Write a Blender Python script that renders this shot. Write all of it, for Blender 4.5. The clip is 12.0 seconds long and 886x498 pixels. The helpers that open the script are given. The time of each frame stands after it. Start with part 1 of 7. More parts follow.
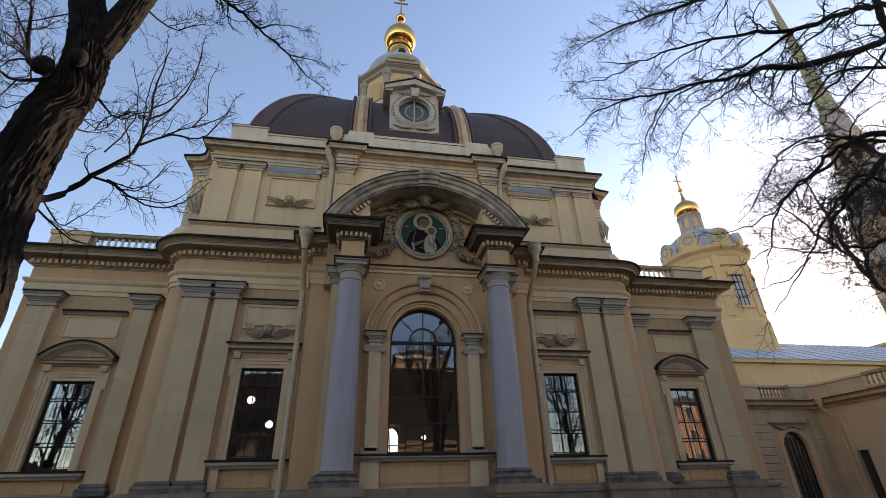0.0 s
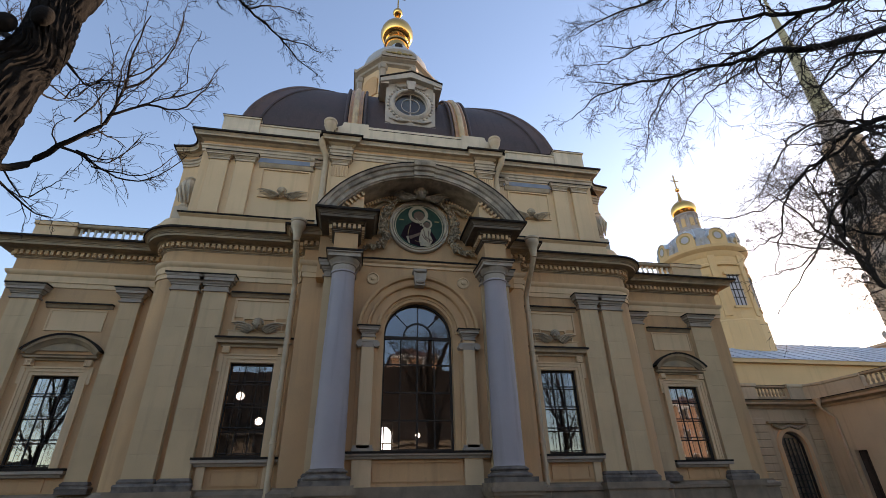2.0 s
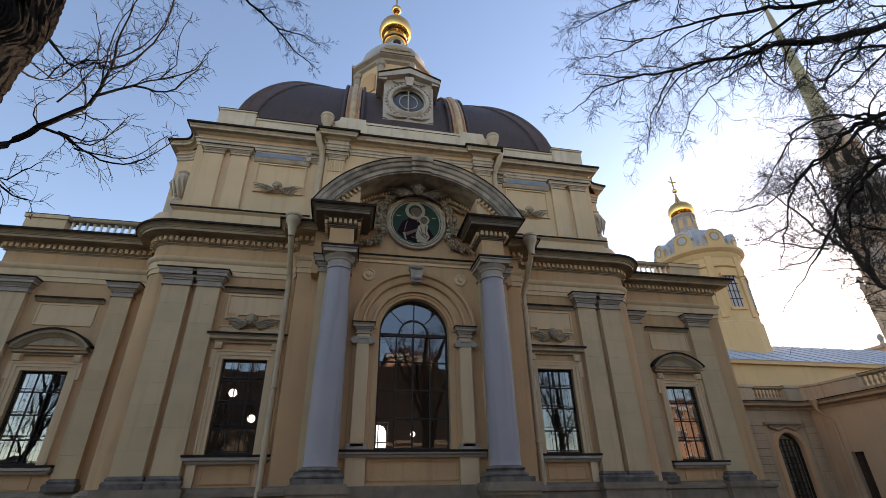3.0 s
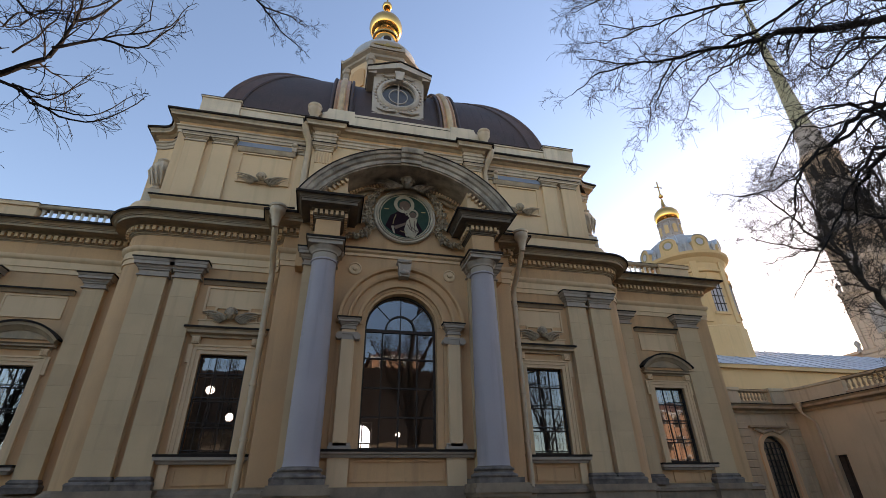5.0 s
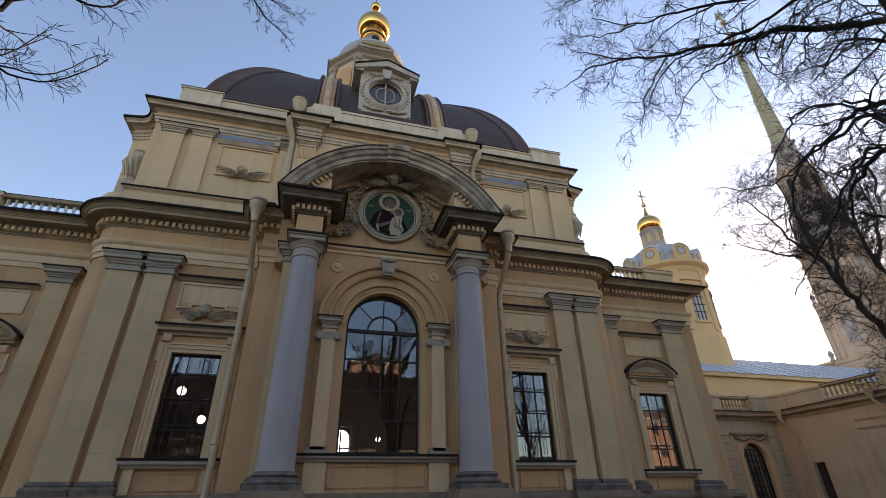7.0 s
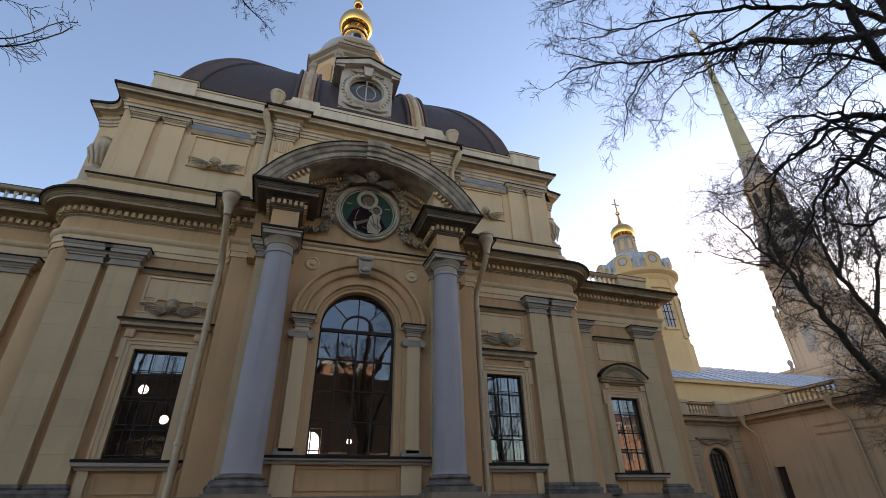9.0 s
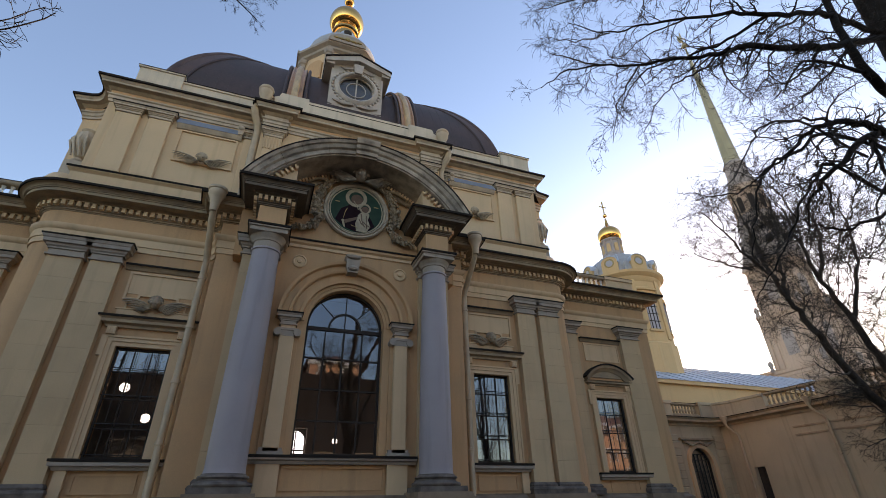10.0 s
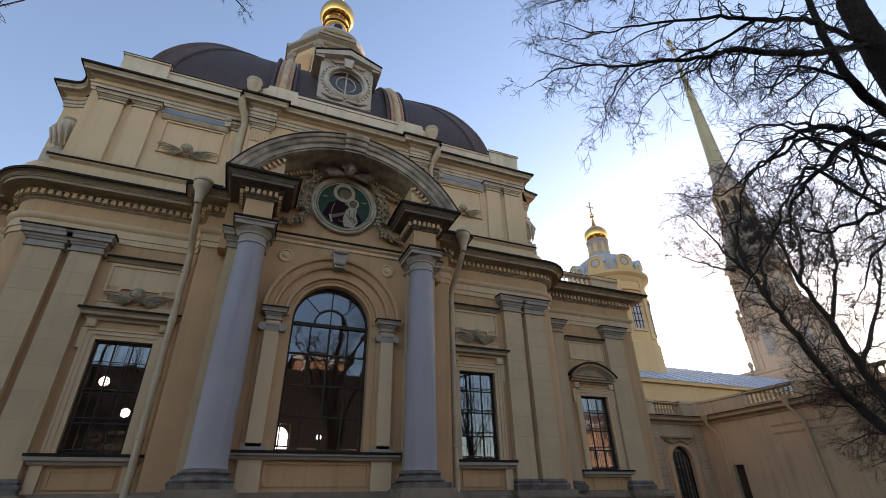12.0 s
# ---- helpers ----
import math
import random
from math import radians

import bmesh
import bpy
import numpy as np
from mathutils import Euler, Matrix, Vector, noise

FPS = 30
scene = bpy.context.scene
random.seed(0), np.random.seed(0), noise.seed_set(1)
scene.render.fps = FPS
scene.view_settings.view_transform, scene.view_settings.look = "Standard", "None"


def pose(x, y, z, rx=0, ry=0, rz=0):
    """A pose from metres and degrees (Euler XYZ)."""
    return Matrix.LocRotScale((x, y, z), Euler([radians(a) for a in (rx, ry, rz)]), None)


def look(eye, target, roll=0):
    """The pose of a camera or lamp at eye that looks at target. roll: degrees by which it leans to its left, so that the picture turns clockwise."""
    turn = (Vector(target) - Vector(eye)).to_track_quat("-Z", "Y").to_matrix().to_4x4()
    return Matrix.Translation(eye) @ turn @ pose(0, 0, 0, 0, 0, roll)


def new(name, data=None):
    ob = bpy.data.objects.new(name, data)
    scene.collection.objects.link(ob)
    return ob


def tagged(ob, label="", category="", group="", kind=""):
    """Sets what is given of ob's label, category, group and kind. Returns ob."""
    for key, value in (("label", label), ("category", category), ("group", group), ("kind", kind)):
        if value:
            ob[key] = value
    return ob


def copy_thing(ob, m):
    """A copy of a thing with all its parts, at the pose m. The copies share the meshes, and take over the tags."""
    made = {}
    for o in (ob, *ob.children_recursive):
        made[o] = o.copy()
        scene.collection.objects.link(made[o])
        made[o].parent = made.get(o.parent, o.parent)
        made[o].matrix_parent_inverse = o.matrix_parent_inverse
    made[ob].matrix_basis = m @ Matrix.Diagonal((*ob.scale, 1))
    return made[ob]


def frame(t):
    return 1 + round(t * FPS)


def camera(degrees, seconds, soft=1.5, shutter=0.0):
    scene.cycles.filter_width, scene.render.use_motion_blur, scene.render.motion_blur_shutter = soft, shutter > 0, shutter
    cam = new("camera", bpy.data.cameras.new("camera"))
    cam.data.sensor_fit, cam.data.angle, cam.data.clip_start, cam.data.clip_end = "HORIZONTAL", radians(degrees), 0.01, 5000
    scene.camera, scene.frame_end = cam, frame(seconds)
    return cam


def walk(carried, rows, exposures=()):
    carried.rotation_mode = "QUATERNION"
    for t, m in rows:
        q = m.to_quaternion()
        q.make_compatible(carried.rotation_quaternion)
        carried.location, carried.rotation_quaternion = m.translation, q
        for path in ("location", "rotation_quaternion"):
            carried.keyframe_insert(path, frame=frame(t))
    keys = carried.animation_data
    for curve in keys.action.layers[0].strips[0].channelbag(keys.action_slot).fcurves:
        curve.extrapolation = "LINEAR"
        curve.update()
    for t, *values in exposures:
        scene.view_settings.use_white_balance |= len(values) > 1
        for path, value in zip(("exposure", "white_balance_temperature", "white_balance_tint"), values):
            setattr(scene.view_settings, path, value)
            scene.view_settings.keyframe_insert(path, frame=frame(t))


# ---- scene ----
cam = camera(87.2, 12.0, soft=0.6)
PATH = [
    (0, (-2.702, -20.514, 1.713), (-2.371, -18.772, 2.637), -1.5),
    (0.5, (-2.701, -20.37, 1.697), (-2.366, -18.63, 2.624), -1.6),
    (1, (-2.68, -20.212, 1.676), (-2.341, -18.472, 2.602), -1.6),
    (1.5, (-2.636, -20.08, 1.664), (-2.292, -18.342, 2.591), -1.6),
    (2, (-2.575, -19.951, 1.643), (-2.228, -18.213, 2.57), -1.4),
    (2.5, (-2.543, -19.81, 1.636), (-2.192, -18.073, 2.563), -1.3),
    (3, (-2.526, -19.664, 1.618), (-2.166, -17.929, 2.545), -1.1),
    (5, (-2.522, -18.997, 1.521), (-2.105, -17.282, 2.462), -1.1),
    (5.5, (-2.516, -18.852, 1.486), (-2.082, -17.144, 2.431), -1.1),
    (6, (-2.482, -18.708, 1.486), (-2.035, -17.008, 2.439), -1.2),
    (6.5, (-2.473, -18.58, 1.486), (-2.011, -16.886, 2.443), -1.2),
    (7, (-2.47, -18.467, 1.482), (-1.988, -16.782, 2.445), -1.1),
    (9, (-2.498, -18.215, 1.463), (-1.918, -16.567, 2.437), -1.2),
    (9.5, (-2.503, -18.19, 1.453), (-1.898, -16.552, 2.428), -1.2),
    (10, (-2.506, -18.163, 1.454), (-1.878, -16.533, 2.427), -1.3),
    (10.5, (-2.502, -18.156, 1.445), (-1.857, -16.531, 2.416), -1.2),
    (11, (-2.496, -18.149, 1.44), (-1.835, -16.529, 2.409), -1.2),
    (11.5, (-2.489, -18.149, 1.448), (-1.818, -16.53, 2.412), -1.2),
    (12, (-2.495, -18.136, 1.442), (-1.816, -16.519, 2.405), -1.2),
]
EXPOSURE, KELVIN, TINT = 1.37, 7400, 21
walk(cam, [(t, look(eye, target, roll)) for t, eye, target, roll in PATH], exposures=((0, EXPOSURE, KELVIN, TINT), (12, EXPOSURE, KELVIN, TINT)))

# ---- daylight: low sun behind the building, clear spring sky ----
SUN_AZ, SUN_EL = radians(57), radians(14)
world = bpy.data.worlds.new("sky")
scene.world = world
world.use_nodes = True
wn = world.node_tree.nodes
sky = wn.new("ShaderNodeTexSky")
sky.sky_type = "NISHITA"
sky.sun_disc = False
sky.sun_elevation, sky.sun_rotation = SUN_EL, SUN_AZ
sky.air_density, sky.dust_density, sky.ozone_density = 1.0, 0.4, 2.0
wn["Background"].inputs["Strength"].default_value = 0.15
world.node_tree.links.new(sky.outputs["Color"], wn["Background"].inputs["Color"])
sun_data = bpy.data.lights.new("sun", "SUN")
sun_data.energy, sun_data.angle, sun_data.color = 3.2, radians(0.6), (1.0, 0.9, 0.76)
sun = new("sun", sun_data)
sun_way = Vector((math.sin(SUN_AZ) * math.cos(SUN_EL), math.cos(SUN_AZ) * math.cos(SUN_EL), math.sin(SUN_EL)))
sun.matrix_world = look(sun_way * 200, (0, 0, 0))

# ---- materials ----
def links(mat):
    return mat.node_tree.nodes, mat.node_tree.links


def surface(name, colour, rough=0.85, vary=0.12, scale=1.2, streak=0.0, grain=60.0, bump=0.15, metal=0.0, tint=None, piece=0.0, spec=0.5):
    """A worn surface: large stains, fine grain, optional vertical run-off streaks and a shift of tone from piece to piece."""
    mat = bpy.data.materials.new(name)
    mat.use_nodes = True
    nodes, link = links(mat)
    bsdf = nodes["Principled BSDF"]
    bsdf.inputs["Roughness"].default_value = rough
    bsdf.inputs["Metallic"].default_value = metal
    bsdf.inputs["Specular IOR Level"].default_value = spec
    coord = nodes.new("ShaderNodeTexCoord")
    big = nodes.new("ShaderNodeTexNoise")
    big.inputs["Scale"].default_value, big.inputs["Detail"].default_value = scale, 6
    fine = nodes.new("ShaderNodeTexNoise")
    fine.inputs["Scale"].default_value, fine.inputs["Detail"].default_value = grain, 3
    for tex in (big, fine):
        link.new(coord.outputs["Object"], tex.inputs["Vector"])
    other = tint or tuple(c * 0.55 for c in colour)
    ramp = nodes.new("ShaderNodeMapRange")
    ramp.inputs["From Min"].default_value, ramp.inputs["From Max"].default_value = 0.38, 0.72
    ramp.inputs["To Max"].default_value = min(1.0, vary * 3)
    link.new(big.outputs["Fac"], ramp.inputs["Value"])
    mix = nodes.new("ShaderNodeMix")
    mix.data_type = "RGBA"
    mix.inputs["A"].default_value, mix.inputs["B"].default_value = (*colour, 1), (*other, 1)
    link.new(ramp.outputs["Result"], mix.inputs["Factor"])
    last = mix.outputs["Result"]
    if streak:
        run = nodes.new("ShaderNodeTexNoise")
        run.inputs["Scale"].default_value, run.inputs["Detail"].default_value = 1.0, 4
        stretch = nodes.new("ShaderNodeMapping")
        stretch.inputs["Scale"].default_value = (3.5, 3.5, 0.22)
        link.new(coord.outputs["Object"], stretch.inputs["Vector"])
        link.new(stretch.outputs["Vector"], run.inputs["Vector"])
        cut = nodes.new("ShaderNodeMapRange")
        cut.inputs["From Min"].default_value, cut.inputs["From Max"].default_value = 0.52, 0.75
        cut.inputs["To Max"].default_value = streak
        link.new(run.outputs["Fac"], cut.inputs["Value"])
        stain = nodes.new("ShaderNodeMix")
        stain.data_type = "RGBA"
        stain.inputs["B"].default_value = (*(c * 0.4 for c in colour), 1)
        link.new(cut.outputs["Result"], stain.inputs["Factor"])
        link.new(last, stain.inputs["A"])
        last = stain.outputs["Result"]
    tone = nodes.new("ShaderNodeHueSaturation")
    value = nodes.new("ShaderNodeMapRange")
    value.inputs["To Min"].default_value, value.inputs["To Max"].default_value = 1 - vary, 1 + vary
    link.new(fine.outputs["Fac"], value.inputs["Value"])
    if piece:
        info = nodes.new("ShaderNodeObjectInfo")
        shift = nodes.new("ShaderNodeMapRange")
        shift.inputs["To Min"].default_value, shift.inputs["To Max"].default_value = 1 - piece, 1 + piece
        link.new(info.outputs["Random"], shift.inputs["Value"])
        times = nodes.new("ShaderNodeMath")
        times.operation = "MULTIPLY"
        link.new(value.outputs["Result"], times.inputs[0])
        link.new(shift.outputs["Result"], times.inputs[1])
        link.new(times.outputs["Value"], tone.inputs["Value"])
    else:
        link.new(value.outputs["Result"], tone.inputs["Value"])
    link.new(last, tone.inputs["Color"])
    link.new(tone.outputs["Color"], bsdf.inputs["Base Color"])
    if bump:
        relief = nodes.new("ShaderNodeBump")
        relief.inputs["Strength"].default_value, relief.inputs["Distance"].default_value = bump, 0.02
        link.new(fine.outputs["Fac"], relief.inputs["Height"])
        link.new(relief.outputs["Normal"], bsdf.inputs["Normal"])
    return mat


def glass_material(name, mirror=0.3, tint=0.75):
    """Old window glass: partly mirror, partly clear."""
    mat = bpy.data.materials.new(name)
    mat.use_nodes = True
    nodes, link = links(mat)
    nodes.remove(nodes["Principled BSDF"])
    clear, gloss, mix = nodes.new("ShaderNodeBsdfTransparent"), nodes.new("ShaderNodeBsdfGlossy"), nodes.new("ShaderNodeMixShader")
    clear.inputs["Color"].default_value = (tint, tint, tint, 1)
    gloss.inputs["Roughness"].default_value = 0.015
    gloss.inputs["Color"].default_value = (0.92, 0.96, 1.0, 1)
    wave = nodes.new("ShaderNodeTexNoise")
    wave.inputs["Scale"].default_value = 1.7
    coord = nodes.new("ShaderNodeTexCoord")
    relief = nodes.new("ShaderNodeBump")
    relief.inputs["Strength"].default_value, relief.inputs["Distance"].default_value = 0.03, 0.05
    link.new(coord.outputs["Object"], wave.inputs["Vector"])
    link.new(wave.outputs["Fac"], relief.inputs["Height"])
    link.new(relief.outputs["Normal"], gloss.inputs["Normal"])
    mix.inputs["Fac"].default_value = mirror
    link.new(clear.outputs["BSDF"], mix.inputs[1])
    link.new(gloss.outputs["BSDF"], mix.inputs[2])
    link.new(mix.outputs["Shader"], nodes["Material Output"].inputs["Surface"])
    return mat


def glowing(name, colour, strength):
    mat = bpy.data.materials.new(name)
    mat.use_nodes = True
    nodes, link = links(mat)
    bsdf = nodes["Principled BSDF"]
    bsdf.inputs["Base Color"].default_value = (*colour, 1)
    bsdf.inputs["Emission Color"].default_value = (*colour, 1)
    bsdf.inputs["Emission Strength"].default_value = strength
    return mat


OCHRE = surface("ochre_stucco", (0.61, 0.35, 0.168), 0.9, 0.18, 0.5, 0.3, 45, 0.2, tint=(0.42, 0.27, 0.145))
PALE = surface("pale_stucco", (0.7, 0.472, 0.268), 0.9, 0.1, 0.6, 0.25, 45, 0.2, tint=(0.47, 0.335, 0.2))
STONE = surface("sandstone_blocks", (0.6, 0.408, 0.226), 0.88, 0.12, 0.9, 0.25, 40, 0.25, tint=(0.41, 0.29, 0.165), piece=0.035)
TRIM = surface("weathered_trim", (0.42, 0.3, 0.18), 0.88, 0.2, 1.6, 0.45, 40, 0.25, tint=(0.2, 0.17, 0.13))
ATTIC_TRIM = surface("pale_weathered_trim", (0.56, 0.435, 0.305), 0.88, 0.2, 1.6, 0.4, 40, 0.25, tint=(0.3, 0.235, 0.17))
# Darker stone than TRIM, used on the projecting cornice blocks.
DARK_CORNICE = surface("dark_cornice_stone", (0.18, 0.135, 0.095), 0.9, 0.2, 2.2, 0.4, 40, 0.3, tint=(0.09, 0.075, 0.06))
DARKSTONE = surface("dark_base_stone", (0.19, 0.15, 0.12), 0.88, 0.3, 3.2, 0.4, 40, 0.4, tint=(0.06, 0.048, 0.04))
WEATHERED = surface("lichen_stained_limestone", (0.5, 0.4, 0.3), 0.9, 0.3, 1.7, 0.5, 30, 0.35, tint=(0.13, 0.105, 0.085), piece=0.1)
MEDAL_STONE = surface("worn_medallion_stone", (0.5, 0.4, 0.29), 0.88, 0.18, 2.5, 0.35, 45, 0.25, tint=(0.28, 0.22, 0.16))
CARVED = surface("carved_stone", (0.44, 0.325, 0.205), 0.9, 0.25, 3.0, 0.3, 45, 0.3, tint=(0.14, 0.11, 0.08))
GREY = surface("grey_limestone", (0.39, 0.31, 0.235), 0.85, 0.12, 1.5, 0.3, 40, 0.2, tint=(0.24, 0.2, 0.16))
COLUMN = surface("polished_grey_granite", (0.36, 0.305, 0.3), 0.65, 0.16, 0.9, 0.35, 90, 0.12, tint=(0.3, 0.26, 0.26))
PLINTH = surface("granite_plinth", (0.28, 0.2, 0.13), 0.8, 0.24, 2.0, 0.3, 70, 0.2)
FLASHING = surface("dark_metal_flashing", (0.03, 0.022, 0.017), 0.8, 0.2, 3.0, 0.2, 30, 0.1, spec=0.12)
BLUISH = surface("zinc_flashing", (0.30, 0.34, 0.40), 0.5, 0.15, 2.0, 0, 30, 0.1, metal=0.4)
PIPE = surface("painted_pipe", (0.56, 0.41, 0.26), 0.6, 0.12, 2.5, 0.3, 50, 0.1)
DOME = surface("brown_copper_sheet", (0.078, 0.045, 0.036), 0.6, 0.3, 0.5, 0.35, 9, 0.3, metal=0.12, tint=(0.05, 0.035, 0.03))
HIP_COPPER = surface("brown_hip_copper", (0.12, 0.065, 0.045), 0.5, 0.25, 1.2, 0.4, 14, 0.15, metal=0.2, tint=(0.07, 0.042, 0.034))
COPPER = surface("bright_copper", (0.7, 0.36, 0.18), 0.36, 0.2, 2.0, 0.3, 20, 0.1, metal=0.7)
GOLD = surface("gilding", (0.95, 0.5, 0.15), 0.15, 0.1, 1.5, 0, 25, 0.03, metal=1.0, tint=(0.75, 0.42, 0.1))
SILVER = surface("silvery_sheet_roof", (0.52, 0.55, 0.58), 0.45, 0.12, 1.0, 0.2, 20, 0.1, metal=0.35)
BLUE_ROOF = surface("blue_grey_sheet_roof", (0.5, 0.53, 0.57), 0.6, 0.15, 0.4, 0.2, 12, 0.1, metal=0.3)
CATHEDRAL = surface("cathedral_yellow", (0.68, 0.445, 0.215), 0.9, 0.08, 0.3, 0.15, 15, 0.1)
LEAD = surface("weathered_lead", (0.46, 0.37, 0.31), 0.8, 0.15, 0.3, 0.2, 10, 0.1, spec=0.2)
DULL_ROOF = surface("dull_sheet_roof", (0.42, 0.4, 0.38), 0.6, 0.12, 0.6, 0.2, 14, 0.1, spec=0.3)
# Opaque grey carries the sky reflection of the far panes in its colour.
SKY_PANE = surface("far_pane_painted_reflection", (0.44, 0.4, 0.4), 0.35, 0.1, 0.6, 0, 20, 0.05)
PANE_BACKING = surface("dull_grey_backing", (0.17, 0.16, 0.155), 0.7, 0.2, 1.5, 0.2, 25, 0.1)
OLD_GILT = surface("dull_gilded_relief", (0.42, 0.3, 0.12), 0.6, 0.2, 2.0, 0.2, 25, 0.1, metal=0.4)
BRASSY = surface("worn_yellow_copper", (0.75, 0.5, 0.25), 0.45, 0.2, 1.5, 0.35, 20, 0.1, metal=0.6, tint=(0.45, 0.25, 0.14))
DORMER_STONE = surface("pale_grey_dormer_stone", (0.5, 0.42, 0.345), 0.88, 0.14, 1.5, 0.35, 40, 0.25, tint=(0.3, 0.26, 0.22))
WORN_PINK = surface("worn_pink_sheet", (0.46, 0.38, 0.33), 0.7, 0.15, 0.8, 0.3, 14, 0.1, spec=0.25)
PINKISH = surface("tower_plaster", (0.6, 0.41, 0.28), 0.9, 0.14, 0.25, 0.3, 10, 0.1, tint=(0.38, 0.28, 0.21))
CREAM = surface("cream_parapet_stucco", (0.7, 0.56, 0.4), 0.9, 0.14, 1.2, 0.4, 45, 0.2, tint=(0.42, 0.33, 0.23))
GALLERY = surface("dull_gallery_stucco", (0.54, 0.42, 0.27), 0.9, 0.18, 0.5, 0.4, 40, 0.25, tint=(0.36, 0.29, 0.2))
WHITE = surface("white_render", (0.78, 0.76, 0.70), 0.85, 0.08, 1.0, 0.2, 40, 0.1)
FRAME = surface("dark_window_frame", (0.05, 0.038, 0.03), 0.75, 0.2, 5.0, 0, 60, 0.05, spec=0.2)
IRON = surface("black_iron", (0.03, 0.03, 0.03), 0.55, 0.2, 5.0, 0, 60, 0.05, metal=0.4)
GLASS = glass_material("window_glass", 0.16, 0.7)
BAY_GLASS = glass_material("bay_window_glass", 0.21, 0.65)
WING_GLASS = glass_material("wing_window_glass", 0.22, 0.6)
ROSE_GLASS = glass_material("rose_glass", 0.07, 0.8)
INNER = surface("dim_interior", (0.22, 0.18, 0.15), 0.8, 0.15, 0.7, 0.2, 20, 0.05)
LAMP = glowing("opal_lamp_glass", (1.0, 0.93, 0.84), 1.7)
DAY = glowing("daylit_glazing", (0.95, 0.97, 1.0), 2.4)
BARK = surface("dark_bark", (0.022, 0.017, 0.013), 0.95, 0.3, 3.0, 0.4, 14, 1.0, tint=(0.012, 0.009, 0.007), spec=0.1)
GREY_BARK = surface("grey_brown_bark", (0.07, 0.055, 0.044), 0.95, 0.3, 3.0, 0.4, 14, 0.8, tint=(0.035, 0.028, 0.022), spec=0.1)
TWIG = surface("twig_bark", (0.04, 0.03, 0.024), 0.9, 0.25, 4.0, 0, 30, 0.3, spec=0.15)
GREEN_ENAMEL = surface("dark_green_mosaic", (0.032, 0.062, 0.042), 0.75, 0.2, 3.0, 0, 60, 0.1, spec=0.15)
ROBE = surface("plum_mosaic", (0.022, 0.009, 0.012), 0.8, 0.2, 3.0, 0, 60, 0.1, spec=0.1)
IVORY = surface("ivory_mosaic", (0.42, 0.33, 0.21), 0.6, 0.2, 5.0, 0, 60, 0.15)
FLESH = surface("umber_mosaic", (0.16, 0.095, 0.06), 0.8, 0.2, 5.0, 0, 60, 0.15)
GROUND = surface("packed_gravel", (0.06, 0.05, 0.04), 0.95, 0.25, 0.6, 0, 30, 0.5)
TERRACOTTA = surface("sunlit_orange_render", (0.6, 0.31, 0.18), 0.9, 0.1, 0.3, 0.2, 15, 0.1)
ROOF_RED = surface("red_brown_roof", (0.22, 0.10, 0.07), 0.8, 0.15, 0.5, 0.2, 15, 0.1)


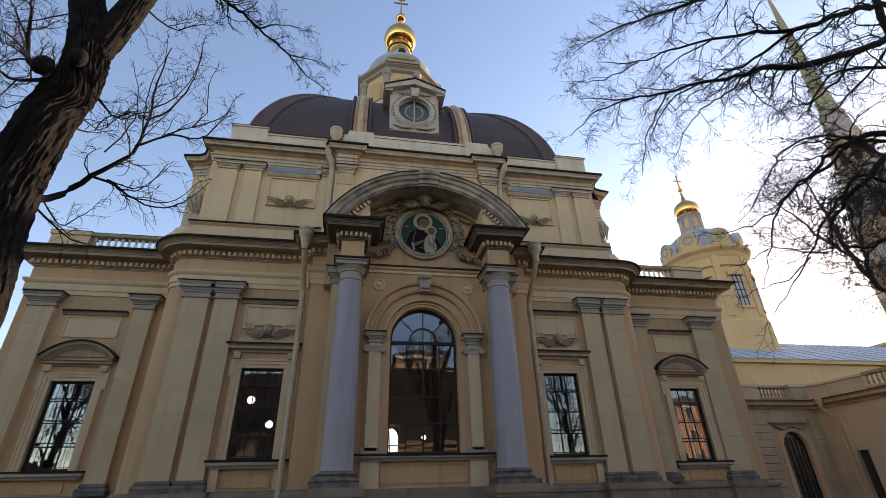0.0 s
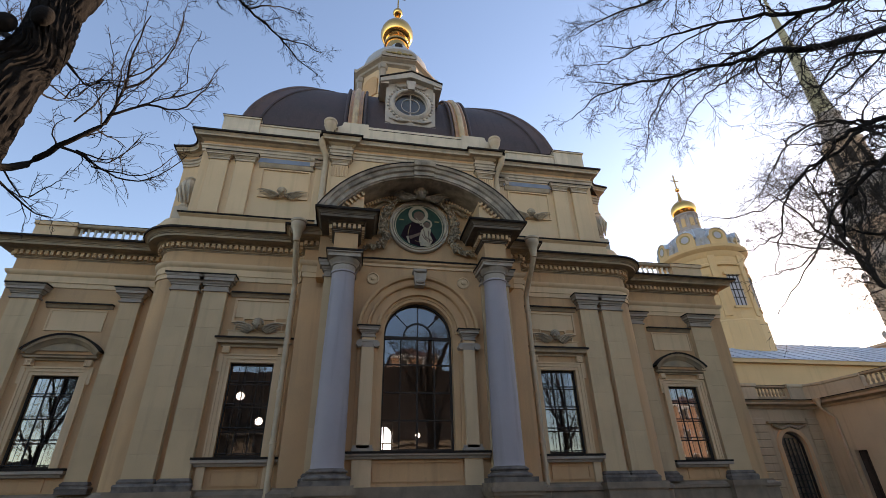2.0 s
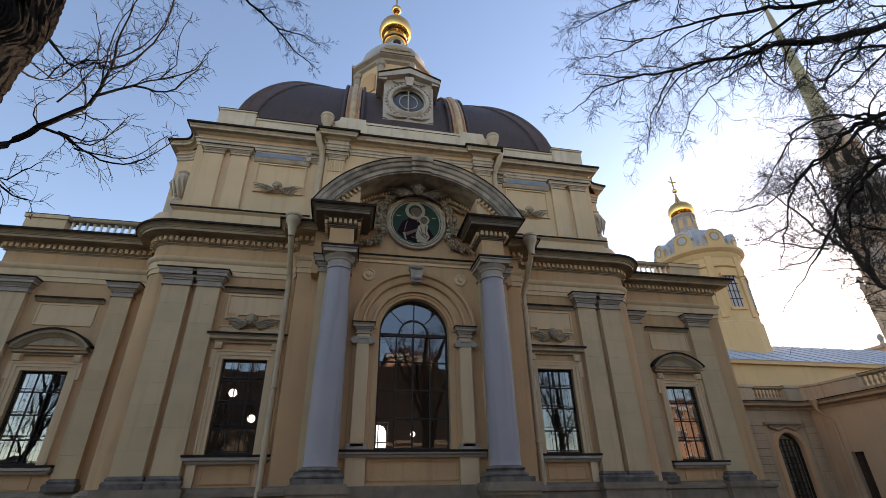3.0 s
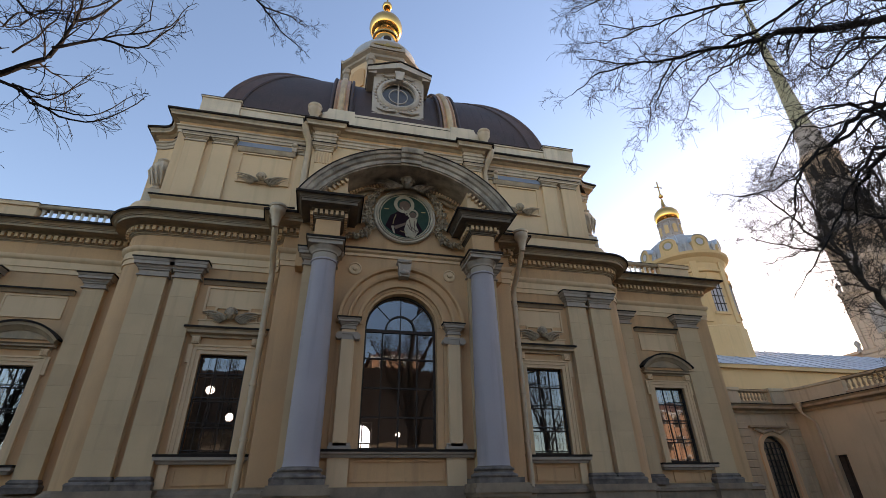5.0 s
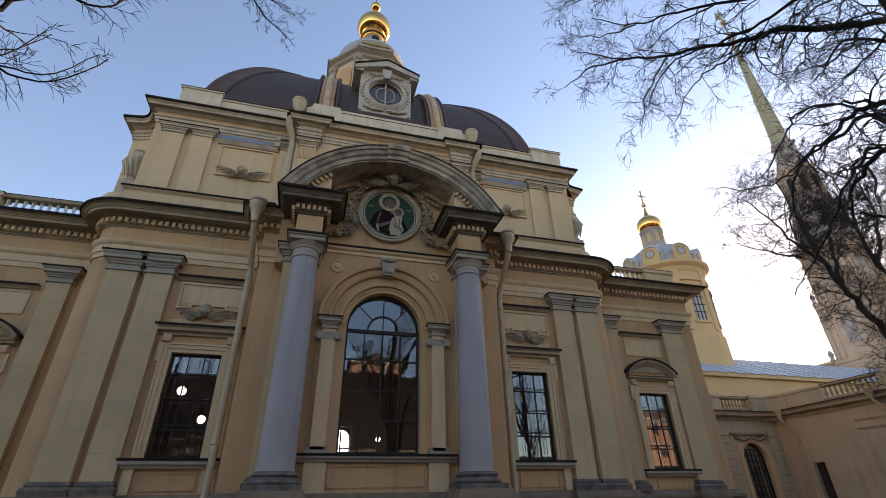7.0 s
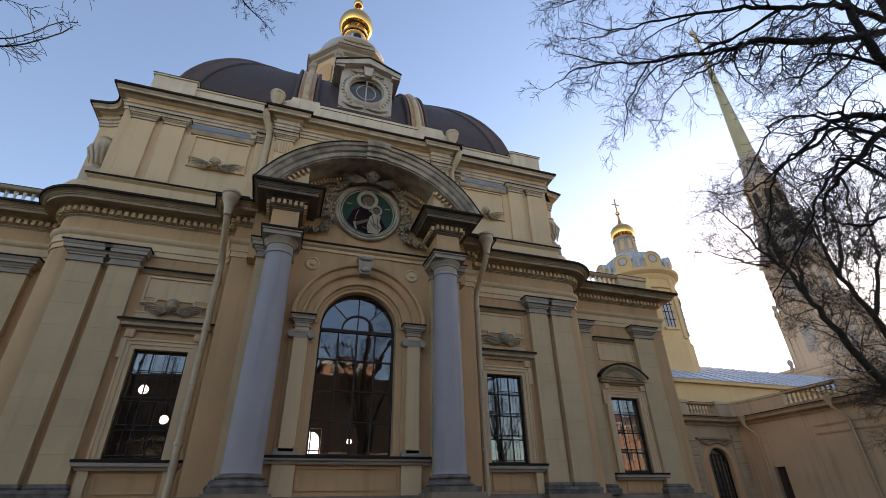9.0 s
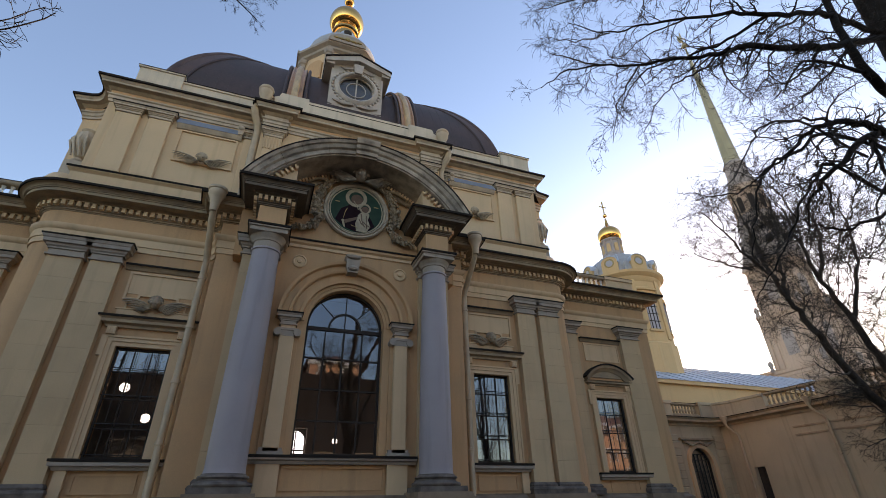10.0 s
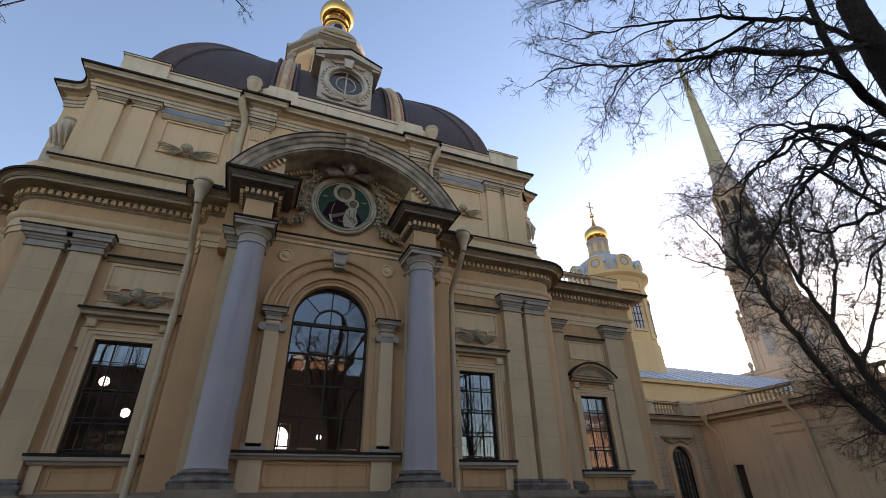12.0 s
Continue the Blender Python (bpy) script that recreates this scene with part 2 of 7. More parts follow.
# ---- mesh building ----
class Shape:
    """Vertices and faces that are gathered and then linked as one mesh."""

    def __init__(self):
        self.v, self.f = [], []

    def add(self, verts, faces):
        n = len(self.v)
        self.v.extend(verts)
        self.f.extend([tuple(i + n for i in face) for face in faces])
        return self

    def box(self, x0, x1, y0, y1, z0, z1):
        x0, x1 = min(x0, x1), max(x0, x1)
        y0, y1 = min(y0, y1), max(y0, y1)
        return self.add([(x0, y0, z0), (x1, y0, z0), (x1, y1, z0), (x0, y1, z0), (x0, y0, z1), (x1, y0, z1), (x1, y1, z1), (x0, y1, z1)],
                        [(0, 3, 2, 1), (4, 5, 6, 7), (0, 1, 5, 4), (1, 2, 6, 5), (2, 3, 7, 6), (3, 0, 4, 7)])

    def bevel_box(self, x0, x1, y0, y1, z0, z1, b):
        """A block whose front (towards -y) edges are chamfered."""
        x0, x1 = min(x0, x1), max(x0, x1)
        return self.add([(x0, y1, z0), (x1, y1, z0), (x1, y1, z1), (x0, y1, z1), (x0, y0 + b, z0), (x1, y0 + b, z0), (x1, y0 + b, z1), (x0, y0 + b, z1),
                         (x0 + b, y0, z0 + b), (x1 - b, y0, z0 + b), (x1 - b, y0, z1 - b), (x0 + b, y0, z1 - b)],
                        [(0, 3, 2, 1), (0, 1, 5, 4), (1, 2, 6, 5), (2, 3, 7, 6), (3, 0, 4, 7), (4, 5, 9, 8), (5, 6, 10, 9), (6, 7, 11, 10), (7, 4, 8, 11), (8, 9, 10, 11)])

    def prism(self, poly, y0, y1):
        """A polygon in x and z, pushed from y0 to y1."""
        n = len(poly)
        verts = [(x, y0, z) for x, z in poly] + [(x, y1, z) for x, z in poly]
        faces = [tuple(range(n)), tuple(range(2 * n - 1, n - 1, -1))]
        faces += [(i, i + n, (i + 1) % n + n, (i + 1) % n) for i in range(n)]
        return self.add(verts, faces)

    def slab(self, poly, z0, z1):
        """A polygon in x and y, raised from z0 to z1."""
        n = len(poly)
        verts = [(x, y, z0) for x, y in poly] + [(x, y, z1) for x, y in poly]
        faces = [tuple(range(n - 1, -1, -1)), tuple(range(n, 2 * n))]
        faces += [(i, (i + 1) % n, (i + 1) % n + n, i + n) for i in range(n)]
        return self.add(verts, faces)

    def sweep(self, profile, path, closed=False):
        """A closed profile of (out, z) carried along a plan path; out is to the right-hand side of the way."""
        n, m = len(path), len(profile)
        rows = []
        for i, (x, y) in enumerate(path):
            before = path[i - 1] if i or closed else None
            after = path[(i + 1) % n] if i < n - 1 or closed else None
            normals = []
            for a, b in ((before, (x, y)), ((x, y), after)):
                if a and b:
                    d = Vector((b[0] - a[0], b[1] - a[1])).normalized()
                    normals.append(Vector((d.y, -d.x)))
            side = sum(normals, Vector((0, 0)))
            side.normalize()
            grow = 1 / max(0.35, side.dot(normals[0]))
            rows.append([(x + side.x * o * grow, y + side.y * o * grow, z) for o, z in profile])
        faces = []
        for i in range(n if closed else n - 1):
            j = (i + 1) % n
            faces += [(i * m + k, j * m + k, j * m + (k + 1) % m, i * m + (k + 1) % m) for k in range(m)]
        if not closed:
            faces += [tuple(range(m)), tuple(range(n * m - 1, (n - 1) * m - 1, -1))]
        return self.add([p for row in rows for p in row], faces)

    def arch(self, profile, cx, cz, a0, a1, steps=28):
        """A closed profile of (radius, y) carried round an arc in a wall; angles in degrees from the right, upwards."""
        m = len(profile)
        verts = []
        for i in range(steps + 1):
            a = radians(a0 + (a1 - a0) * i / steps)
            verts += [(cx + r * math.cos(a), y, cz + r * math.sin(a)) for r, y in profile]
        faces = [(i * m + k, i * m + (k + 1) % m, (i + 1) * m + (k + 1) % m, (i + 1) * m + k) for i in range(steps) for k in range(m)]
        faces += [tuple(range(m)), tuple(range(steps * m + m - 1, steps * m - 1, -1))]
        return self.add(verts, faces)

    def lathe(self, profile, cx, cy, n=20, turn=0.0, z=0.0):
        """A turned form from (radius, height) pairs, bottom to top."""
        m = len(profile)
        verts = [(cx + r * math.cos(turn + 2 * math.pi * i / n), cy + r * math.sin(turn + 2 * math.pi * i / n), z + h) for i in range(n) for r, h in profile]
        faces = [(i * m + k, (i + 1) % n * m + k, (i + 1) % n * m + k + 1, i * m + k + 1) for i in range(n) for k in range(m - 1)]
        faces += [tuple(i * m for i in range(n - 1, -1, -1)), tuple(i * m + m - 1 for i in range(n))]
        return self.add(verts, faces)

    def tube(self, pts, radii, n=8):
        pts = [Vector(p) for p in pts]
        if isinstance(radii, (int, float)):
            radii = [radii] * len(pts)
        verts, ref = [], Vector((0.31, 0.17, 0.93))
        for i, p in enumerate(pts):
            d = (pts[min(i + 1, len(pts) - 1)] - pts[max(i - 1, 0)]).normalized()
            u = d.cross(ref)
            if u.length < 0.05:
                u = d.cross(Vector((1, 0, 0)))
            u.normalize()
            w = d.cross(u)
            verts += [tuple(p + (u * math.cos(2 * math.pi * k / n) + w * math.sin(2 * math.pi * k / n)) * radii[i]) for k in range(n)]
        faces = [(i * n + k, i * n + (k + 1) % n, (i + 1) * n + (k + 1) % n, (i + 1) * n + k) for i in range(len(pts) - 1) for k in range(n)]
        last = (len(pts) - 1) * n
        faces += [tuple(range(n - 1, -1, -1)), tuple(range(last, last + n))]
        return self.add(verts, faces)

    def ball(self, c, r, n=10, m=6):
        """An ellipsoid; r is one radius or three."""
        rx, ry, rz = (r, r, r) if isinstance(r, (int, float)) else r
        verts = [(c[0], c[1], c[2] - rz)]
        for j in range(1, m):
            a = math.pi * j / m - math.pi / 2
            verts += [(c[0] + rx * math.cos(a) * math.cos(2 * math.pi * i / n), c[1] + ry * math.cos(a) * math.sin(2 * math.pi * i / n), c[2] + rz * math.sin(a)) for i in range(n)]
        verts.append((c[0], c[1], c[2] + rz))
        faces = [(0, 1 + (i + 1) % n, 1 + i) for i in range(n)]
        faces += [(1 + j * n + i, 1 + j * n + (i + 1) % n, 1 + (j + 1) * n + (i + 1) % n, 1 + (j + 1) * n + i) for j in range(m - 2) for i in range(n)]
        top, base = len(verts) - 1, 1 + (m - 2) * n
        faces += [(base + i, base + (i + 1) % n, top) for i in range(n)]
        return self.add(verts, faces)


def mesh_of(name, shape, material, smooth=0.0, weld=False):
    data = bpy.data.meshes.new(name)
    data.from_pydata([tuple(v) for v in shape.v], [], shape.f)
    bm = bmesh.new()
    bm.from_mesh(data)
    if weld:
        bmesh.ops.remove_doubles(bm, verts=bm.verts, dist=0.0002)
    bmesh.ops.recalc_face_normals(bm, faces=bm.faces)
    if smooth:
        for face in bm.faces:
            face.smooth = True
        for edge in bm.edges:
            if len(edge.link_faces) == 2 and edge.calc_face_angle(0) > radians(smooth):
                edge.smooth = False
    bm.to_mesh(data)
    bm.free()
    data.materials.append(material)
    return data


def part(name, shape, material, parent=None, label="", smooth=0.0, weld=False):
    """Links a shape as one mesh under a thing or a part."""
    ob = new(name, mesh_of(name, shape, material, smooth, weld))
    if parent:
        ob.parent = parent
        if parent.type == "EMPTY":
            ob.matrix_parent_inverse = Matrix.Translation(parent.location).inverted()
    return tagged(ob, label)


def thing(name, at, label, category, group="", kind=""):
    ob = new(name)
    ob.location = at
    ob.empty_display_size = 0.3
    return tagged(ob, label, category, group, kind)


def arc(cx, cy, r, a0, a1, n):
    return [(cx + r * math.cos(radians(a0 + (a1 - a0) * i / n)), cy + r * math.sin(radians(a0 + (a1 - a0) * i / n))) for i in range(n + 1)]

# ---- ground ----
ground = Shape().box(-600, 600, -500, 900, -0.5, 0.0)
tagged(part("ground", ground, GROUND), "packed grey gravel ground round the mausoleum", "ground", kind="structure")

# ---- the mausoleum ----
WING_Y, BAY_Y, PIER_Y, PORTICO_Y, ATTIC_Y = 1.75, 0.0, -0.9, -1.5, 0.2
TOP = 12.05
SHIFT = {-1: 0.3, 1: 0.0}  # the wings are not quite alike
mausoleum = thing("mausoleum", (0, 6, 0), "large ochre stucco mausoleum with pale pilasters, brown dome and gilded lantern", "mausoleum")


def flip(path):
    """The same plan path on the other side of the axis, in walking order."""
    return [(-x, y) for x, y in reversed(path)]


SIDE = [(-17.55, 9.0), (-17.55, WING_Y), (-11.3, WING_Y), (-11.3, 1.0)] + arc(-10.3, 1.0, 1.0, 180, 270, 8)[1:]
HOLLOW = [(-5.5, 0.0), (-5.3, -0.06), (-5.1, -0.22), (-4.99, -0.5), (-4.95, PIER_Y)]
PLAN = SIDE + HOLLOW + [(-3.6, PIER_Y)]
BLOCK = [(-3.68, -0.95), (-3.68, -2.68), (-2.72, -2.68), (-2.72, -1.45)]


def plain_wall(path, z0, z1, thick=0.6):
    return Shape().sweep([(0, z0), (0, z1), (-thick, z1), (-thick, z0)], path)


def wall_with_window(x0, x1, y, z0, z1, wx0, wx1, wz0, wz1, thick=0.6):
    s = Shape()
    s.box(x0, wx0, y, y + thick, z0, z1).box(wx1, x1, y, y + thick, z0, z1)
    return s.box(wx0, wx1, y, y + thick, z0, wz0).box(wx0, wx1, y, y + thick, wz1, z1)


def wall_with_arch(x0, x1, y, z0, z1, cx, r, wz0, spring, thick, steps=24):
    s = Shape()
    s.box(x0, cx - r, y, y + thick, z0, z1).box(cx + r, x1, y, y + thick, z0, z1).box(cx - r, cx + r, y, y + thick, z0, wz0)
    for i in range(steps):
        a, b = math.pi * i / steps, math.pi * (i + 1) / steps
        p, q = (cx + r * math.cos(a), spring + r * math.sin(a)), (cx + r * math.cos(b), spring + r * math.sin(b))
        s.prism([p, (p[0], z1), (q[0], z1), q], y, y + thick)
    return s


# walls, side by side
for side in (-1, 1):
    turned = (lambda p: p) if side < 0 else flip
    part("wall", plain_wall(turned([(-17.55, 9.0), (-17.55, WING_Y), (-16.95, WING_Y)]), 0, 11.7), OCHRE, mausoleum, "ochre stucco corner")
    a, b = sorted((side * 16.95, side * 11.3))
    wx = sorted((side * (13.24 + SHIFT[side]), side * (14.94 + SHIFT[side])))
    part("wall", wall_with_window(a, b, WING_Y, 0, 11.7, wx[0], wx[1], 2.74, 6.18), OCHRE, mausoleum, "ochre stucco wing wall")
    part("wall", plain_wall(turned([(-11.3, WING_Y + 0.3), (-11.3, 1.0)] + arc(-10.3, 1.0, 1.0, 180, 270, 10)[1:] + [(-10.25, 0.0)]), 0, 11.7, 0.5), OCHRE, mausoleum, "rounded ochre corner", 40)
    a, b = sorted((side * 10.25, side * 5.5))
    wx = sorted((side * 5.74, side * 7.42))
    part("wall", wall_with_window(a, b, BAY_Y, 0, 11.7, wx[0], wx[1], 2.95, 6.45), OCHRE, mausoleum, "ochre stucco bay wall")
    part("wall", plain_wall(turned(HOLLOW + [(-3.9, PIER_Y), (-3.9, PORTICO_Y + 0.02)]), 0, 11.7, 0.5), OCHRE, mausoleum, "hollow-cornered ochre pier", 40)

portico = wall_with_arch(-3.92, 3.92, PORTICO_Y, 0, 9.75, 0, 1.42, 3.0, 7.45, 0.55)
part("wall", portico, OCHRE, mausoleum, "ochre portico wall round the great arch", weld=True)
part("wall", Shape().prism([(-4.35, 9.75), (4.35, 9.75), (4.35, 12.0)] + [(4.9 * math.cos(radians(a)), 9.73 + 4.9 * math.sin(radians(a))) for a in range(28, 153, 4)] + [(-4.35, 12.0)], PORTICO_Y, PORTICO_Y + 1.2), OCHRE, mausoleum, "ochre tympanum wall")

# plinth and its moulding
for side in (-1, 1):
    turned = (lambda p: p) if side < 0 else flip
    part("plinth", Shape().sweep([(-0.2, 0), (0.22, 0), (0.22, 1.55), (0.3, 1.6), (0.3, 1.72), (0.12, 1.84), (0.12, 1.9), (-0.2, 1.9)], turned(PLAN)), PLINTH, mausoleum, "grey granite plinth", 30)

# entablature
ARCHITRAVE = [(-0.2, 9.98), (0.05, 9.98), (0.05, 10.2), (0.09, 10.2), (0.09, 10.5), (0.16, 10.56), (0.2, 10.66), (0.2, 10.72), (0.04, 10.76), (-0.2, 10.76)]
FRIEZE = [(-0.2, 10.74), (0.03, 10.74), (0.03, 11.36), (-0.2, 11.36)]
CORNICE = [(-0.2, 11.3), (0.06, 11.3), (0.06, 11.33), (0.11, 11.35), (0.11, 11.39), (0.16, 11.41), (0.16, 11.62), (0.25, 11.63), (0.25, 11.67), (0.31, 11.69), (0.36, 11.74), (0.7, 11.725), (0.7, 11.84), (0.74, 11.845), (0.74, 11.88), (0.77, 11.89), (0.8, 11.94), (0.86, 11.98), (0.92, 11.985), (0.92, TOP), (-0.2, TOP + 0.06)]
CAP = [(-0.15, TOP + 0.05), (0.9, TOP - 0.06), (0.97, TOP - 0.06), (0.98, TOP + 0.035), (-0.15, TOP + 0.12)]


def dentils(path, out, z0, z1, pitch=0.24, width=0.13, deep=0.13):
    """A row of small blocks under a cornice."""
    s = Shape()
    for (ax, ay), (bx, by) in zip(path, path[1:]):
        d = Vector((bx - ax, by - ay))
        if d.length < 0.12:
            continue
        n = max(1, round(d.length / pitch))
        u = d.normalized()
        w = Vector((u.y, -u.x))
        for i in range(n):
            c = Vector((ax, ay)) + u * (d.length * (i + 0.5) / n) + w * out
            poly = [c - u * width / 2, c - u * width / 2 + w * deep, c + u * width / 2 + w * deep, c + u * width / 2]
            s.slab([tuple(p) for p in poly], z0, z1)
    return s


def offset(path, out):
    """The plan path moved outwards."""
    s = Shape().sweep([(out, 0)] * 2, path)
    return [(s.v[i][0], s.v[i][1]) for i in range(0, len(s.v), 2)][: len(path)]


def shrink(profile, k):
    return [(o * k, z) for o, z in profile]


for side in (-1, 1):
    turned = (lambda p: p) if side < 0 else flip
    way = turned(PLAN)
    part("architrave", Shape().sweep(ARCHITRAVE, way), PALE, mausoleum, "pale moulded architrave", 30)
    part("frieze", Shape().sweep(FRIEZE, way), OCHRE, mausoleum, "", 30)
    cornice = part("cornice", Shape().sweep(CORNICE, way), TRIM, mausoleum, "weathered stone cornice", 30)
    tagged(part("dentil_band", dentils(offset(way, 0.16), 0.0, 11.43, 11.61), PALE, cornice), kind="stuff")
    part("flashing", Shape().sweep(CAP, way), FLASHING, cornice, "dark metal edge")
    block = turned(BLOCK)
    part("die", Shape().sweep([(-0.3, 10.42), (0, 10.42), (0, 11.34), (-0.3, 11.34)], block), OCHRE, mausoleum, "ochre die above a column")
    part("die_core", Shape().box(side * 3.6, side * 2.8, -2.6, -1.0, 10.42, 11.9), OCHRE, mausoleum)
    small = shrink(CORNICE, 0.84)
    ressaut = part("cornice_block", Shape().sweep(small, block), DARK_CORNICE, mausoleum, "projecting cornice block over a column", 30)
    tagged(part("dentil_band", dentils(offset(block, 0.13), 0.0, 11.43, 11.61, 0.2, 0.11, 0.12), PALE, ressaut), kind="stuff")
    part("flashing", Shape().sweep(shrink(CAP, 0.84), block), FLASHING, ressaut, "dark metal edge")
    part("flashing_top", Shape().box(side * 3.75, side * 2.65, -2.75, -1.4, TOP, TOP + 0.08), FLASHING, ressaut)

# segmental pediment over the portico
CZ, R = 9.73, 5.02
arch_face = Shape().arch([(R - 0.52, -1.6), (R - 0.52, -3.0), (R - 0.46, -3.0), (R - 0.46, -3.08), (R - 0.3, -3.1), (R - 0.26, -3.2), (R - 0.12, -3.26), (R - 0.1, -3.34), (R, -3.4), (R + 0.02, -1.5)], 0, CZ, 27.5, 152.5, 44)
pediment = part("pediment", arch_face, WEATHERED, mausoleum, "weathered grey segmental pediment", 30)
stone_profile = [(R - 0.525, -1.65), (R - 0.525, -3.012), (R - 0.47, -3.015), (R - 0.468, -3.092), (R - 0.308, -3.112), (R - 0.268, -3.212), (R - 0.128, -3.272), (R - 0.108, -3.352), (R + 0.004, -3.412), (R + 0.026, -1.6)]
STONES = [27.5, 37.5, 48.0, 58.5, 71.0, 84.0, 96.0, 109.0, 121.5, 132.0, 142.5, 152.5]
for i, (a0, a1) in enumerate(zip(STONES, STONES[1:])):
    if i != 5:
        part("arch_stone", Shape().arch(stone_profile, 0, CZ, a0 + 0.1, a1 - 0.1, 5), WEATHERED, pediment, "", 30)
part("flashing", Shape().arch([(R + 0.015, -1.5), (R - 0.005, -3.41), (R - 0.005, -3.43), (R + 0.045, -3.43), (R + 0.06, -1.5)], 0, CZ, 27, 153, 44), FLASHING, pediment, "dark metal edge")
part("crown", Shape().arch([(R - 0.54, -1.7), (R - 0.54, -3.06), (R - 0.46, -3.08), (R - 0.46, -3.16), (R - 0.3, -3.18), (R - 0.26, -3.28), (R - 0.12, -3.34), (R - 0.1, -3.42), (R, -3.48), (R + 0.04, -3.5), (R + 0.1, -3.5), (R + 0.1, -1.6)], 0, CZ, 84.5, 95.5, 6), WEATHERED, pediment, "crown of the arch set slightly forward", 30)
soffit = Shape().arch([(R - 0.55, -1.52), (R - 0.55, -1.62), (R - 0.68, -1.66), (R - 0.72, -1.58), (R - 0.86, -1.56), (R - 0.86, -1.5)], 0, CZ, 30, 150, 40)
part("bed_moulding", soffit, TRIM, pediment, "", 30)
teeth = Shape()
for i in range(66):
    a = 31 + 118 * i / 65
    if abs(a - 90) > 11:
        teeth.arch([(R - 0.57, -1.6), (R - 0.57, -1.76), (R - 0.72, -1.76), (R - 0.72, -1.6)], 0, CZ, a - 0.55, a + 0.55, 1)
tagged(part("dentil_band", teeth, PALE, pediment), kind="stuff")
for side in (-1, 1):
    s = Shape()
    ramp = []
    for i in range(6):
        a = radians(90 + side * -1 * (61 - i * 5.2))
        ramp.append(((R - 0.54) * math.cos(a), CZ + (R - 0.54) * math.sin(a)))
    foot = [(ramp[-1][0], TOP + 0.02), (ramp[0][0], TOP + 0.02)]
    part("springer", Shape().prism(ramp + foot, -2.72, -1.5), PALE, pediment, "pale block under the pediment's end")
    teeth = Shape()
    for i in range(9):
        a = 90 - side * (59 - i * 2.7)
        teeth.arch([(R - 0.55, -2.7), (R - 0.55, -2.88), (R - 0.74, -2.88), (R - 0.74, -2.7)], 0, CZ, a - 0.6, a + 0.6, 1)
    tagged(part("dentil_band", teeth, PALE, pediment), kind="stuff")


# ---- pilasters and columns ----
def pilaster(x0, x1, y, z0, z1, wall_y, cap_h=0.7, blocks=9, cap_mat=GREY, deep=0.1, plain=False):
    """A flat pier of stone blocks with a moulded base and capital."""
    x0, x1 = min(x0, x1), max(x0, x1)
    cap0 = z1 - cap_h
    core = part("pilaster", Shape().box(x0 + 0.02, x1 - 0.02, y + 0.025, wall_y + 0.05, z0, z1 - 0.02), STONE, mausoleum, "pale sandstone pilaster")
    if not plain:
        h = (cap0 - z0 - 0.42) / blocks
        for i in range(blocks):
            z = z0 + 0.42 + i * h
            part("stone_block", Shape().bevel_box(x0, x1, y, wall_y + 0.02, z + 0.001, z + h - 0.001, 0.004), STONE, core)
    else:
        part("shaft", Shape().bevel_box(x0, x1, y, wall_y + 0.02, z0 + 0.1, cap0, 0.02), PALE, core)
    path = [(x0, wall_y), (x0, y), (x1, y), (x1, wall_y)]
    if not plain:
        part("base", Shape().sweep([(-0.02, z0), (0.14, z0), (0.14, z0 + 0.12), (0.16, z0 + 0.18), (0.12, z0 + 0.25), (0.06, z0 + 0.27), (0.08, z0 + 0.33), (0.02, z0 + 0.42), (-0.02, z0 + 0.42)], path), DARKSTONE, core, "dark moulded base", 30)
    k = cap_h / 0.7
    cap = [(-0.02, cap0), (0.07, cap0), (0.07, cap0 + 0.06 * k), (0.01, cap0 + 0.07 * k), (0.01, cap0 + 0.24 * k), (0.06, cap0 + 0.25 * k), (0.06, cap0 + 0.3 * k), (0.11, cap0 + 0.35 * k), (0.13, cap0 + 0.43 * k), (0.21, cap0 + 0.44 * k), (0.21, cap0 + 0.57 * k), (0.23, cap0 + 0.58 * k), (0.27, cap0 + 0.66 * k), (0.27, z1), (-0.02, z1)]
    part("capital", Shape().sweep([(o * (1 if k > 0.8 else 0.7), z) for o, z in cap], path), cap_mat, core, "grey moulded capital", 30)
    part("flashing", Shape().sweep([(-0.02, z1), (0.29 * (1 if k > 0.8 else 0.7), z1 - 0.02), (0.3 * (1 if k > 0.8 else 0.7), z1 + 0.035), (-0.02, z1 + 0.06)], path), FLASHING, core)
    return core


